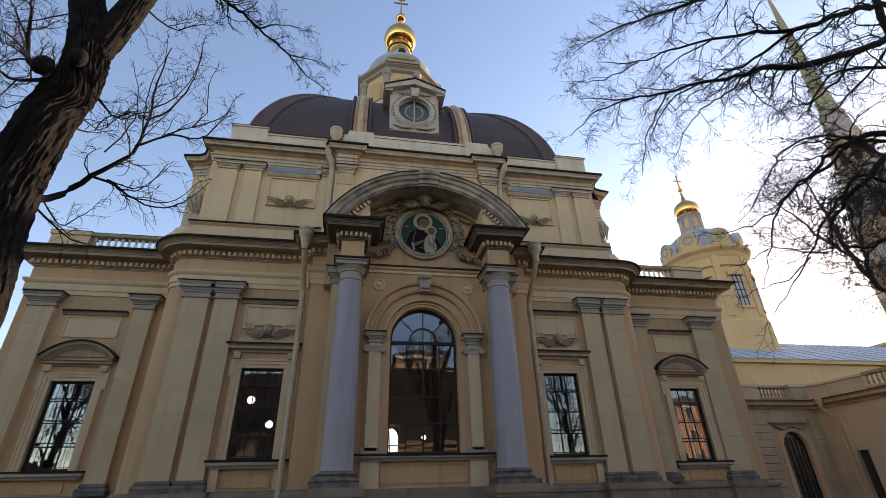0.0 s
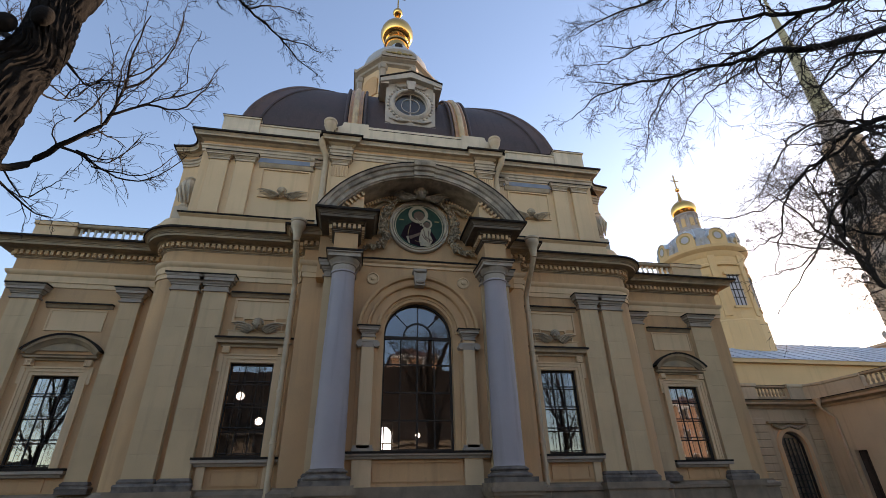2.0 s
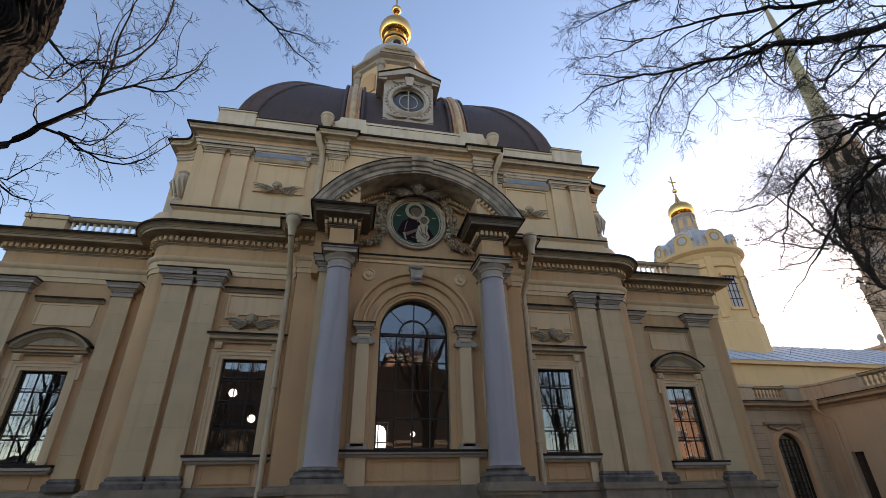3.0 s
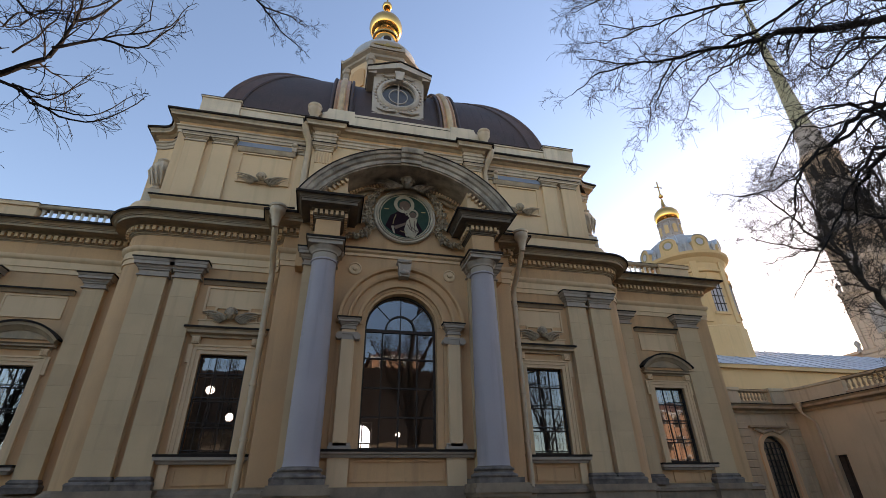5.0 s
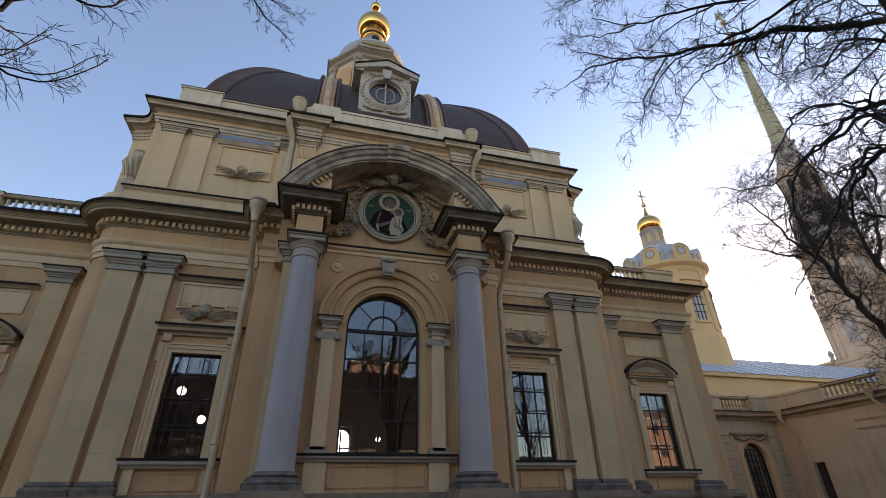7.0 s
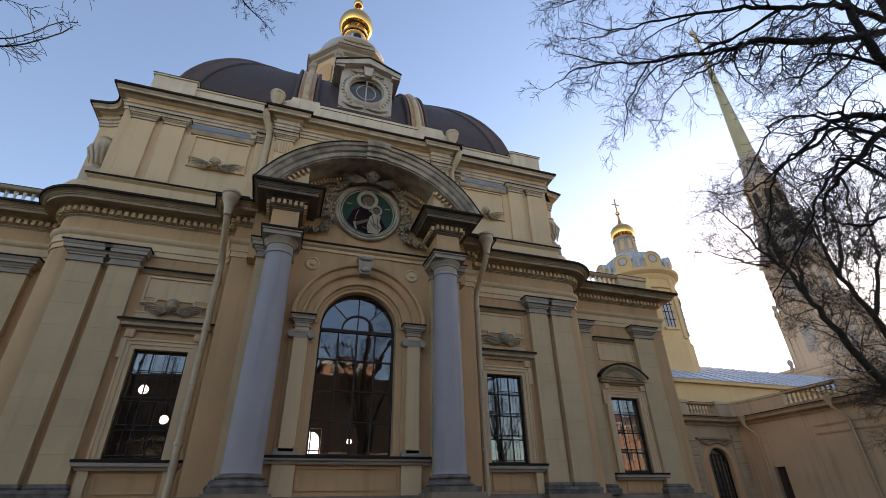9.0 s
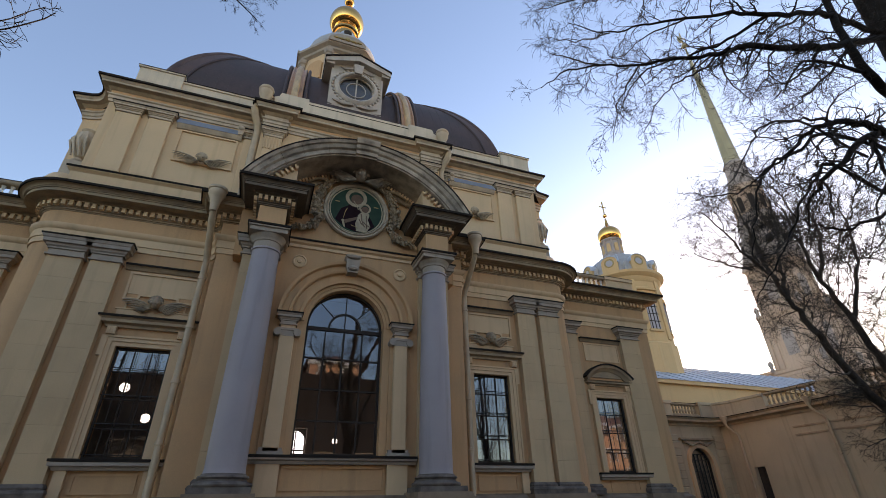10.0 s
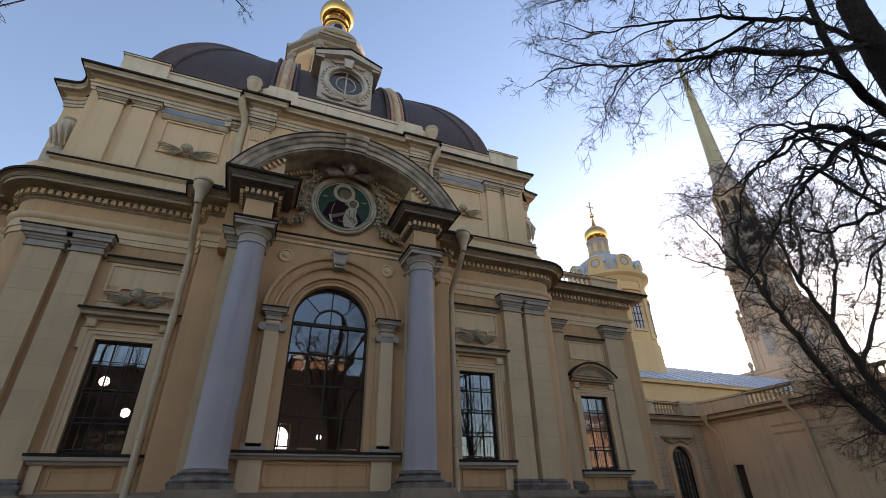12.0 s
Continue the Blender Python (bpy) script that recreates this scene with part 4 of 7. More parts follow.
part("mosaic_pale_shape", Shape().prism(small, MY - 0.075, MY - 0.06), IVORY, medallion, "ivory mosaic shape")
part("mosaic_ring", Shape().arch([(0.31, MY - 0.07), (0.46, MY - 0.07), (0.46, MY - 0.04), (0.31, MY - 0.04)], -0.05, 13.13, 0, 360, 28), IVORY, medallion, "ivory mosaic ring")
part("mosaic_disc", Shape().arch([(0.001, MY - 0.08), (0.25, MY - 0.08), (0.25, MY - 0.04), (0.001, MY - 0.04)], -0.02, 13.06, 0, 360, 20), FLESH, medallion, "umber mosaic disc")
part("mosaic_ring", Shape().arch([(0.17, MY - 0.085), (0.25, MY - 0.085), (0.25, MY - 0.06), (0.17, MY - 0.06)], 0.35, 12.66, 0, 360, 24), IVORY, medallion)
part("mosaic_disc", Shape().arch([(0.001, MY - 0.09), (0.15, MY - 0.09), (0.15, MY - 0.06), (0.001, MY - 0.06)], 0.35, 12.6, 0, 360, 18), FLESH, medallion)
part("mosaic_fold", Shape().prism([(-0.5, 11.95), (-0.15, 12.1), (0.05, 12.2), (0.05, 12.08), (-0.15, 11.95), (-0.42, 11.8)], MY - 0.08, MY - 0.06), FLESH, medallion)
for x, z, dx, dz in ((0.2, 12.35, 0.12, -0.5), (0.42, 12.3, 0.05, -0.6), (0.3, 12.0, 0.3, -0.22), (0.12, 12.1, 0.28, -0.35)):
    part("mosaic_line", Shape().tube([(x, MY - 0.078, z), (x + dx * 0.4, MY - 0.078, z + dz * 0.6), (x + dx, MY - 0.078, z + dz)], 0.022, 5), FLESH, medallion)
for x, z, dx, dz in ((-0.4, 12.55, -0.12, -0.5), (-0.2, 11.75, 0.3, -0.12)):
    part("mosaic_line", Shape().tube([(x, MY - 0.07, z), (x + dx * 0.6, MY - 0.07, z + dz * 0.4), (x + dx, MY - 0.07, z + dz)], 0.016, 5), OLD_GILT, medallion)
part("mosaic_fold", Shape().prism([(-0.6, 11.95), (-0.5, 11.98), (-0.42, 11.6), (-0.5, 11.64)], MY - 0.08, MY - 0.06), IVORY, medallion)
for side in (-1, 1):
    g = Shape()
    rnd = random.Random(7)
    swag = [(1.64 * math.cos(radians(a)), MZ + 1.64 * math.sin(radians(a))) for a in range(60, -26, -6)] + [(1.58, 11.66), (1.68, 11.48), (1.82, 11.38), (2.0, 11.31), (2.18, 11.27), (2.36, 11.27)]
    for i, (x, z) in enumerate(swag):
        t = i / (len(swag) - 1)
        fat = 0.07 + 0.13 * math.sin(math.pi * t ** 1.3)
        for k in range(7):
            a = rnd.uniform(0, 2 * math.pi)
            cx, cz = side * (x + fat * math.cos(a)), z + fat * math.sin(a)
            end = (cx + side * rnd.uniform(-0.05, 0.13), MY - 0.1 - rnd.random() * 0.16, cz - rnd.uniform(0.08, 0.2))
            g.tube([(cx, MY - 0.04, cz), ((cx + end[0]) / 2, MY - 0.16 - rnd.random() * 0.08, (cz + end[2]) / 2 + 0.02), end], [0.03, 0.055, 0.012], 6)
        g.ball((side * x, MY - 0.04, z), (fat, 0.1, fat), 8, 5)
    g.tube([(side * 1.3, MY - 0.1, 13.75), (side * 1.75, MY - 0.14, 13.72), (side * 2.05, MY - 0.1, 13.5), (side * 2.3, MY - 0.06, 13.55)], [0.06, 0.09, 0.06, 0.03], 7)
    g.tube([(side * 1.75, MY - 0.1, 13.45), (side * 2.1, MY - 0.1, 13.2), (side * 2.3, MY - 0.06, 13.28)], [0.08, 0.06, 0.03], 7)
    part("mosaic_trim", Shape().tube([(side * 0.18 + 0.02, MY - 0.085, 12.95), (0.1 + side * 0.12, MY - 0.085, 12.75), (0.06, MY - 0.085, 12.55)], 0.018, 5), IVORY, medallion)
    part("mosaic_bar", Shape().box(side * 0.82 - 0.1, side * 0.82 + 0.1, MY - 0.06, MY - 0.045, 12.8, 12.84), OLD_GILT, medallion)
    part("garland", g, CARVED, medallion, "carved leaf garland", 60)
winged_head((0, MY - 0.34, 14.02), 1.8, 0.5, "winged_head", "dark weathered winged head above the medallion", mausoleum, 0.3, 0.45, WEATHERED, 0.42)

# ---- attic ----
A_SIDE = [(-11.95, 16.0), (-11.95, 1.75), (-11.6, 1.7), (-11.2, 1.55), (-10.9, 1.25), (-10.7, 0.85), (-10.62, 0.5), (-10.62, ATTIC_Y)]
HALF = {-1: 1.0, 1: 0.957}  # the attic's two halves are not quite alike
A_PLAN = A_SIDE + [(-4.45, ATTIC_Y), (-4.45, -0.25), (4.26, -0.25), (4.26, ATTIC_Y)] + [(x * HALF[1], y) for x, y in flip(A_SIDE)]
part("attic_wall", plain_wall(A_PLAN, 12.0, 17.3, 0.6), PALE, mausoleum, "pale yellow attic wall", 40)
part("attic_plinth", Shape().sweep([(-0.1, 12.05), (0.16, 12.05), (0.16, 13.1), (0.2, 13.14), (0.28, 13.2), (0.28, 13.27), (0.12, 13.36), (-0.1, 13.36)], A_PLAN), PALE, mausoleum, "attic plinth with a moulded cap", 30)
part("attic_flashing", Shape().sweep([(-0.1, 13.35), (0.3, 13.23), (0.32, 13.31), (-0.1, 13.41)], A_PLAN), FLASHING, mausoleum)
A_CORN = [(-0.2, 17.0), (0.06, 17.0), (0.06, 17.14), (0.1, 17.16), (0.1, 17.3), (0.16, 17.34), (0.16, 17.4), (0.06, 17.42), (0.06, 17.62), (0.16, 17.66), (0.22, 17.72), (0.42, 17.74), (0.42, 17.84), (0.48, 17.9), (0.52, 18.0), (-0.2, 18.06)]
attic_cornice = part("attic_cornice", Shape().sweep(A_CORN, A_PLAN), ATTIC_TRIM, mausoleum, "weathered attic cornice", 30)
part("flashing", Shape().sweep([(-0.2, 18.06), (0.5, 17.96), (0.57, 17.95), (0.58, 18.05), (-0.2, 18.12)], A_PLAN), FLASHING, attic_cornice, "dark metal edge")
for side in (-1, 1):
    k = HALF[side]
    block = [(-4.36 * k, -0.2), (-4.36 * k, -0.46), (-3.42 * k, -0.46), (-3.42 * k, -0.2)]
    block = block if side < 0 else flip(block)
    ressaut = part("cornice_block", Shape().sweep([(o, z + 0.004) for o, z in A_CORN], block), ATTIC_TRIM, mausoleum, "attic cornice block over a fluted pilaster", 30)
    part("block_core", Shape().box(side * 4.3 * k, side * 3.48 * k, -0.44, -0.1, 17.0, 18.1), ATTIC_TRIM, ressaut)
    part("flashing", Shape().sweep([(-0.2, 18.07), (0.5, 17.97), (0.58, 17.96), (0.59, 18.06), (-0.2, 18.13)], block), FLASHING, ressaut, "dark metal edge")
part("frieze_band", Shape().sweep([(0, 17.43), (0.064, 17.43), (0.064, 17.61), (0, 17.61)], A_PLAN), OCHRE, attic_cornice)
PAR = [(-9.9, 10.0), (-9.9, 0.3), (-4.3, 0.3), (-4.3, -0.15), (4.3, -0.15), (4.3, 0.3), (9.9, 0.3), (9.9, 10.0)]
parapet = part("parapet", Shape().sweep([(0.0, 18.0), (0.0, 19.06), (0.06, 19.08), (0.06, 19.18), (-0.4, 19.22), (-0.4, 18.0)], PAR), CREAM, mausoleum, "cream parapet above the attic", 30)
part("flashing", Shape().sweep([(0.09, 19.17), (0.09, 19.2), (-0.42, 19.26), (-0.42, 19.22)], PAR), FLASHING, parapet)
for side in (-1, 1):
    part("corner_block", Shape().box(side * 10.05, side * 8.25, 0.16, 1.4, 18.0, 19.38).box(side * 10.12, side * 8.2, 0.1, 1.45, 19.38, 19.46), CREAM, parapet, "raised corner block")
    part("flashing", Shape().box(side * 10.14, side * 8.18, 0.08, 1.47, 19.46, 19.49), FLASHING, parapet)
    part("centre_block", Shape().prism([(side * 2.5, 18.0), (side * 4.2, 18.0), (side * 4.2, 19.15), (side * 4.0, 19.25), (side * 3.92, 19.5), (side * 2.6, 19.5)], -0.25, 0.3), CREAM, parapet, "stepped parapet block")
part("centre_rail", Shape().box(-2.7, 2.7, -0.22, 0.3, 18.0, 19.36), CREAM, parapet, "raised middle of the parapet")
part("roof_deck", Shape().slab([(-11.8, 16), (-11.8, 2.0), (-10.3, 0.5), (10.3, 0.5), (11.8, 2.0), (11.8, 16)], 17.6, 17.95), FLASHING, mausoleum, "flat metal roof behind the parapet")
for side in (-1, 1):
    k = HALF[side]
    for x0, x1 in ((10.2, 9.3), (8.98, 8.12)):
        p = pilaster(side * x0 * k, side * x1 * k, ATTIC_Y - 0.16, 13.32, 16.9, ATTIC_Y, 0.42, 1, ATTIC_TRIM, plain=True)
    p = pilaster(side * 4.28 * k, side * 3.5 * k, -0.42, 13.3, 16.9, -0.25, 0.42, 1, ATTIC_TRIM, plain=True)
    for i in range(6):
        x = side * (3.56 + 0.128 * i) * k
        part("flute_rib", Shape().bevel_box(min(x, x + side * 0.075), max(x, x + side * 0.075), -0.47, -0.42, 15.75, 16.44, 0.015), PALE, p)
    pilaster(side * 5.15 * k, side * 4.75 * k, ATTIC_Y - 0.1, 13.32, 16.9, ATTIC_Y, 0.42, 1, ATTIC_TRIM, plain=True)
    cx = side * 6.55 * k
    panel(cx - 1.15, cx + 1.2, 14.55, 16.25, ATTIC_Y, "raised attic panel", 0.09, 0.07)
    ledge = part("panel_ledge", Shape().sweep([(-0.02, 16.3), (0.1, 16.3), (0.18, 16.4), (0.22, 16.5), (-0.02, 16.56)], [(cx - 1.32, ATTIC_Y), (cx + 1.32, ATTIC_Y)]), ATTIC_TRIM, mausoleum, "moulded ledge over the attic panel", 30)
    part("flashing", Shape().add([(cx - 1.36, ATTIC_Y - 0.24, 16.5), (cx + 1.36, ATTIC_Y - 0.24, 16.5), (cx + 1.36, ATTIC_Y - 0.02, 16.92), (cx - 1.36, ATTIC_Y - 0.02, 16.92), (cx - 1.36, ATTIC_Y + 0.02, 16.5), (cx + 1.36, ATTIC_Y + 0.02, 16.5)], [(0, 1, 2, 3), (0, 3, 4), (1, 5, 2), (0, 4, 5, 1), (3, 2, 5, 4)]), BLUISH, ledge, "sloped blue-grey zinc flashing")
    winged_head((cx, ATTIC_Y - 0.08, 14.8), 1.22, 0.4, "winged_head", "carved winged head on the attic", mausoleum, 0.2, 0.55, CARVED)
    for at in (side * 5.3 * k, side * 4.42 * k):
        part("console", Shape().prism([(at - 0.13, 16.95), (at + 0.13, 16.95), (at + 0.1, 16.5), (at - 0.1, 16.5)], ATTIC_Y - 0.3, ATTIC_Y).ball((at, ATTIC_Y - 0.3, 16.86), (0.14, 0.12, 0.12), 10, 6).ball((at, ATTIC_Y - 0.12, 16.52), (0.11, 0.14, 0.1), 10, 6), ATTIC_TRIM, mausoleum, "small scrolled console", 40)
    # draped urn in the hollow corner
    ux, uy = side * 11.05 * k, 0.82
    urn = Shape().lathe([(0.22, 0), (0.26, 0.12), (0.15, 0.28), (0.24, 0.45), (0.42, 0.95), (0.44, 1.25), (0.34, 1.5), (0.24, 1.6), (0.3, 1.7), (0.06, 1.9)], ux, uy, 16, z=13.9)
    for fold in range(5):
        a = radians(200 + 30 * fold)
        urn.tube([(ux + 0.3 * math.cos(a), uy + 0.3 * math.sin(a), 15.4), (ux + 0.47 * math.cos(a), uy + 0.47 * math.sin(a), 14.9), (ux + 0.3 * math.cos(a + 0.4), uy + 0.3 * math.sin(a + 0.4), 14.2)], [0.04, 0.08, 0.03], 6)
    urn.box(ux - 0.3, ux + 0.3, uy - 0.3, uy + 0.3, 13.2, 13.9)
    part("urn", urn, ATTIC_TRIM, mausoleum, "draped stone urn at the attic corner", 50)
    part("urn_base", Shape().lathe([(1.0, 12.1), (1.0, 12.7), (0.85, 12.9), (0.7, 13.2), (0.55, 13.28)], side * 11.15 * k, 1.15, 24), PALE, mausoleum, "rounded base under the urn", 40)
    # rainwater heads and pipes
    hop = part("downpipe", Shape().tube([(side * 4.58 * k, -0.55, 18.5), (side * 4.64 * k, -0.6, 18.25), (side * 4.84 * k, -0.64, 18.0), (side * 4.9 * k, -0.64, 17.75), (side * 4.84 * k, -0.55, 17.45), (side * 4.66 * k, -0.3, 17.1), (side * 4.6 * k, -0.12, 16.75), (side * 4.64 * k, -0.1, 16.2), (side * 4.68 * k, -0.1, 13.2), (side * 4.68 * k, -0.3, 12.3)], 0.165, 14), PIPE, mausoleum, "painted metal downpipe on the attic", 50)
    part("hopper", Shape().lathe([(0.15, -0.6), (0.17, -0.4), (0.21, -0.15), (0.29, 0.02), (0.32, 0.1), (0.31, 0.26), (0.34, 0.29), (0.36, 0.36), (0.33, 0.44), (0.1, 0.5)], side * 4.58 * k, -0.55, 18, z=18.75), PIPE, hop, "flared rainwater head", 40)
    low = part("downpipe", Shape().tube([(side * 5.27, -1.95, 11.9), (side * 5.27, -1.95, 11.45), (side * 5.27, -1.8, 11.05), (side * 5.3, -0.9, 10.3), (side * 5.3, -0.5, 9.95), (side * 5.3, -0.42, 9.6), (side * 5.3, -0.4, 0.3), (side * 5.3, -0.6, 0.1)], 0.12, 14), PIPE, mausoleum, "long painted metal downpipe", 50)
    part("hopper", Shape().lathe([(0.12, -0.6), (0.15, -0.42), (0.2, -0.12), (0.28, 0.04), (0.31, 0.1), (0.3, 0.26), (0.34, 0.29), (0.34, 0.38), (0.1, 0.44)], side * 5.27, -1.95, 20, z=11.75), PIPE, low, "flared rainwater head", 40)
    for z in (1.5, 3.4, 5.3, 7.2, 9.1):
        part("pipe_collar", Shape().lathe([(0.12, z - 0.06), (0.15, z - 0.05), (0.15, z + 0.05), (0.12, z + 0.06)], side * 5.3, -0.4, 14), PIPE, low)


# ---- balustrades ----
BALUSTER = [(0.09, 0), (0.09, 0.07), (0.05, 0.1), (0.085, 0.22), (0.095, 0.3), (0.06, 0.45), (0.045, 0.55), (0.07, 0.6), (0.05, 0.64), (0.08, 0.7), (0.08, 0.74)]
baluster_mesh = mesh_of("baluster", Shape().lathe(BALUSTER, 0, 0, 10), WHITE, 40)
worn_baluster_mesh = mesh_of("baluster", Shape().lathe(BALUSTER, 0, 0, 10), TRIM, 40)


def balustrade(a, b, z, parent, label, pitch=0.3, name="balustrade", low=1.0, mesh=None):
    """A run of turned balusters between a plinth rail and a top rail."""
    ax, ay = a
    d = Vector((b[0] - ax, b[1] - ay))
    u = d.normalized()
    path = [a, b]
    rail = part(name, Shape().sweep([(-0.2, z + 0.92 * low), (0.2, z + 0.92 * low), (0.24, z + 0.97 * low), (0.24, z + 1.08 * low), (-0.24, z + 1.08 * low), (-0.24, z + 0.97 * low)], path), TRIM, parent, label, 30)
    part("bottom_rail", Shape().sweep([(-0.22, z), (0.22, z), (0.22, z + 0.14), (0.16, z + 0.18), (-0.16, z + 0.18), (-0.22, z + 0.14)], path), TRIM, rail)
    part("flashing", Shape().sweep([(-0.26, z + 1.085 * low), (0.26, z + 1.085 * low), (0.26, z + 1.105 * low), (-0.26, z + 1.105 * low)], path), FLASHING, rail)
    n = max(2, int(d.length / pitch))
    for i in range(n):
        p = Vector(a) + u * (d.length * (i + 0.5) / n)
        ob = new("baluster", mesh or baluster_mesh)
        ob.parent = rail
        ob.location = (p.x, p.y, z + 0.18)
        ob.scale = (1, 1, low if low == 1.0 else (0.92 * low - 0.18) / 0.74)
    return rail


for side in (-1, 1):
    y = WING_Y + 0.15
    ends = sorted((side * 11.8, side * (15.3 + 1.4 * SHIFT[side])))
    balustrade((ends[0], y), (ends[1], y), 12.1, mausoleum, "white-balustered stone parapet on the wing roof")
    for x0, x1 in ((11.4, 11.8), (15.3 + 1.4 * SHIFT[side], 17.2 + 0.6 * SHIFT[side])):
        pier = part("balustrade_pier", Shape().box(side * x0, side * x1, y - 0.25, y + 0.35, 12.1, 13.02).box(side * (x0 - 0.05), side * (x1 + 0.05), y - 0.32, y + 0.42, 13.02, 13.2), PALE, mausoleum, "solid pier of the roof balustrade")
        part("flashing", Shape().box(side * (x0 - 0.06), side * (x1 + 0.06), y - 0.33, y + 0.43, 13.2, 13.23), FLASHING, pier)
    part("wing_roof", Shape().box(side * 11.3, side * 17.4, WING_Y + 0.1, 9.0, 11.75, 12.1), FLASHING, mausoleum, "flat roof of the wing")
    part("wall", Shape().box(side * 17.55, side * 11.6, 8.6, 9.0, 0, 11.8), OCHRE, mausoleum)

# ---- dome, dormer and lantern ----
DX, DY = -0.25, 12.0
PROFILE = [(9.85, 18.0), (9.78, 20.3), (9.55, 21.8), (9.15, 23.2), (8.5, 24.7), (7.7, 26.05), (6.75, 27.2), (5.6, 28.2), (4.3, 29.0), (3.2, 29.6), (2.5, 30.0)]


def rounded(profile, per=3):
    """The same profile with points set between on a smooth curve."""
    out = []
    for i in range(len(profile) - 1):
        p0, p1, p2, p3 = profile[max(i - 1, 0)], profile[i], profile[i + 1], profile[min(i + 2, len(profile) - 1)]
        for k in range(per):
            t = k / per
            out.append(tuple(0.5 * (2 * p1[c] + (p2[c] - p0[c]) * t + (2 * p0[c] - 5 * p1[c] + 4 * p2[c] - p3[c]) * t * t + (3 * p1[c] - p0[c] - 3 * p2[c] + p3[c]) * t ** 3) for c in (0, 1)))
    return out + [profile[-1]]


PROFILE = rounded(PROFILE)
dome_s = Shape()
for side in range(4):
    for i in range(len(PROFILE) - 1):
        (h0, z0), (h1, z1) = PROFILE[i], PROFILE[i + 1]
        pts = []
        n = 12
        for h, z in ((h0, z0), (h1, z1)):
            for k in range(n + 1):
                x, y = h * (2 * k / n - 1), -h
                for _ in range(side):
                    x, y = -y, x
                pts.append((DX + x, DY + y, z))
        dome_s.add(pts, [(k, k + 1, n + 2 + k, n + 1 + k) for k in range(n)])
dome = part("dome", dome_s, DOME, mausoleum, "square dome of brown copper sheets", 20, True)
for sx in (-1, 1):
    part("hip_roll", Shape().tube([(DX + sx * (h - 0.08), DY - h + 0.08, z) for h, z in PROFILE], 0.2, 10), HIP_COPPER, dome, "rolled copper hip", 60)
    part("hip_roll", Shape().tube([(DX + sx * (h - 0.95), DY - h - 0.02, z) for h, z in PROFILE[:25]], 0.08, 8), DOME, dome, "rolled copper hip", 60)
    verts = []
    for h, z in PROFILE[:25]:
        verts += [(DX + sx * (h - 0.9), DY - h - 0.03, z + 0.01), (DX + sx * (h - 0.1), DY - h - 0.03, z + 0.01)]
    part("hip_band", Shape().add(verts, [(2 * i, 2 * i + 1, 2 * i + 3, 2 * i + 2) for i in range(24)]), HIP_COPPER, dome, "smooth copper band along the hip", 40, True)
seams = Shape()
for k in range(-16, 17):
    x = k * 0.6
    line = [(DX + x, DY - h - 0.005, z) for h, z in PROFILE if h > abs(x) + 0.9]
    if len(line) > 1 and abs(x) > 0.1:
        seams.tube(line, 0.006, 4)
for k, ((h0, z0), (h1, z1)) in enumerate(zip(PROFILE[3:24:3], PROFILE[6:27:3])):
    for f in (0.25, 0.75):
        h, z = h0 + (h1 - h0) * f, z0 + (z1 - z0) * f
        seams.tube([(DX - h + 0.9, DY - h - 0.005, z), (DX + h - 0.9, DY - h - 0.005, z)], 0.007, 4)
part("standing_seams", seams, DOME, dome, "standing seams of the copper sheets")
for sx in (-1, 1):
    for k, (w, mat, name) in enumerate(((0.62, DOME, "dome_rib"), (0.4, COPPER, "rib_face"))):
        s = Shape()
        pts = [(h + 0.1 + 0.14 * k, z + 0.06 + 0.06 * k) for h, z in PROFILE[:25]]
        verts = []
        for h, z in pts:
            cx = sx * 3.35 - 0.1
            verts += [(cx - w, DY - h, z), (cx + w, DY - h, z), (cx + w, DY - h + 0.4, z - 0.2), (cx - w, DY - h + 0.4, z - 0.2)]
        faces = [(4 * i + a, 4 * i + (a + 1) % 4, 4 * i + 4 + (a + 1) % 4, 4 * i + 4 + a) for i in range(len(pts) - 1) for a in range(4)]
        part(name, s.add(verts, faces), mat, dome, "raised copper rib")
    for off, r, mat in ((0.0, 0.2, BRASSY), (-0.36, 0.07, COPPER), (0.36, 0.07, COPPER), (-0.58, 0.09, DOME), (0.58, 0.09, DOME)):
        part("rib_moulding", Shape().tube([(cx + off, DY - h - 0.24, z + 0.12) for h, z in PROFILE[:25]], r, 10), mat, dome, "rounded copper rib moulding", 60)
    part("rib_foot", Shape().box(sx * 3.35 - 0.85, sx * 3.35 + 0.65, 1.4, 2.4, 18.0, 20.5), COPPER, dome)

# dormer with a round window
FY = 2.6
dormer_s = Shape()
n = 32
for i in range(n):
    a, b = 2 * math.pi * i / n, 2 * math.pi * (i + 1) / n

    def rim(t):
        c, s = math.cos(t), math.sin(t)
        k = min(1.62 / max(abs(c), 1e-6), 1.75 / max(abs(s), 1e-6))
        return (c * k, s * k)

    dormer_s.prism([(1.1 * math.cos(a), 24.2 + 1.1 * math.sin(a)), (rim(a)[0], 24.2 + rim(a)[1]), (rim(b)[0], 24.2 + rim(b)[1]), (1.1 * math.cos(b), 24.2 + 1.1 * math.sin(b))], FY, FY + 0.6)
dormer_s.box(-1.62, 1.62, FY, FY + 5, 20.0, 22.45)
dormer_s.prism([(-1.62, 25.95), (1.62, 25.95), (0, 26.5)], FY, FY + 5)
dormer_s.box(-1.62, -1.3, FY + 0.5, FY + 5.0, 22.4, 25.95).box(1.3, 1.62, FY + 0.5, FY + 5.0, 22.4, 25.95)
dormer = part("dormer", dormer_s, DORMER_STONE, mausoleum, "grey stone dormer with a round window", 20)
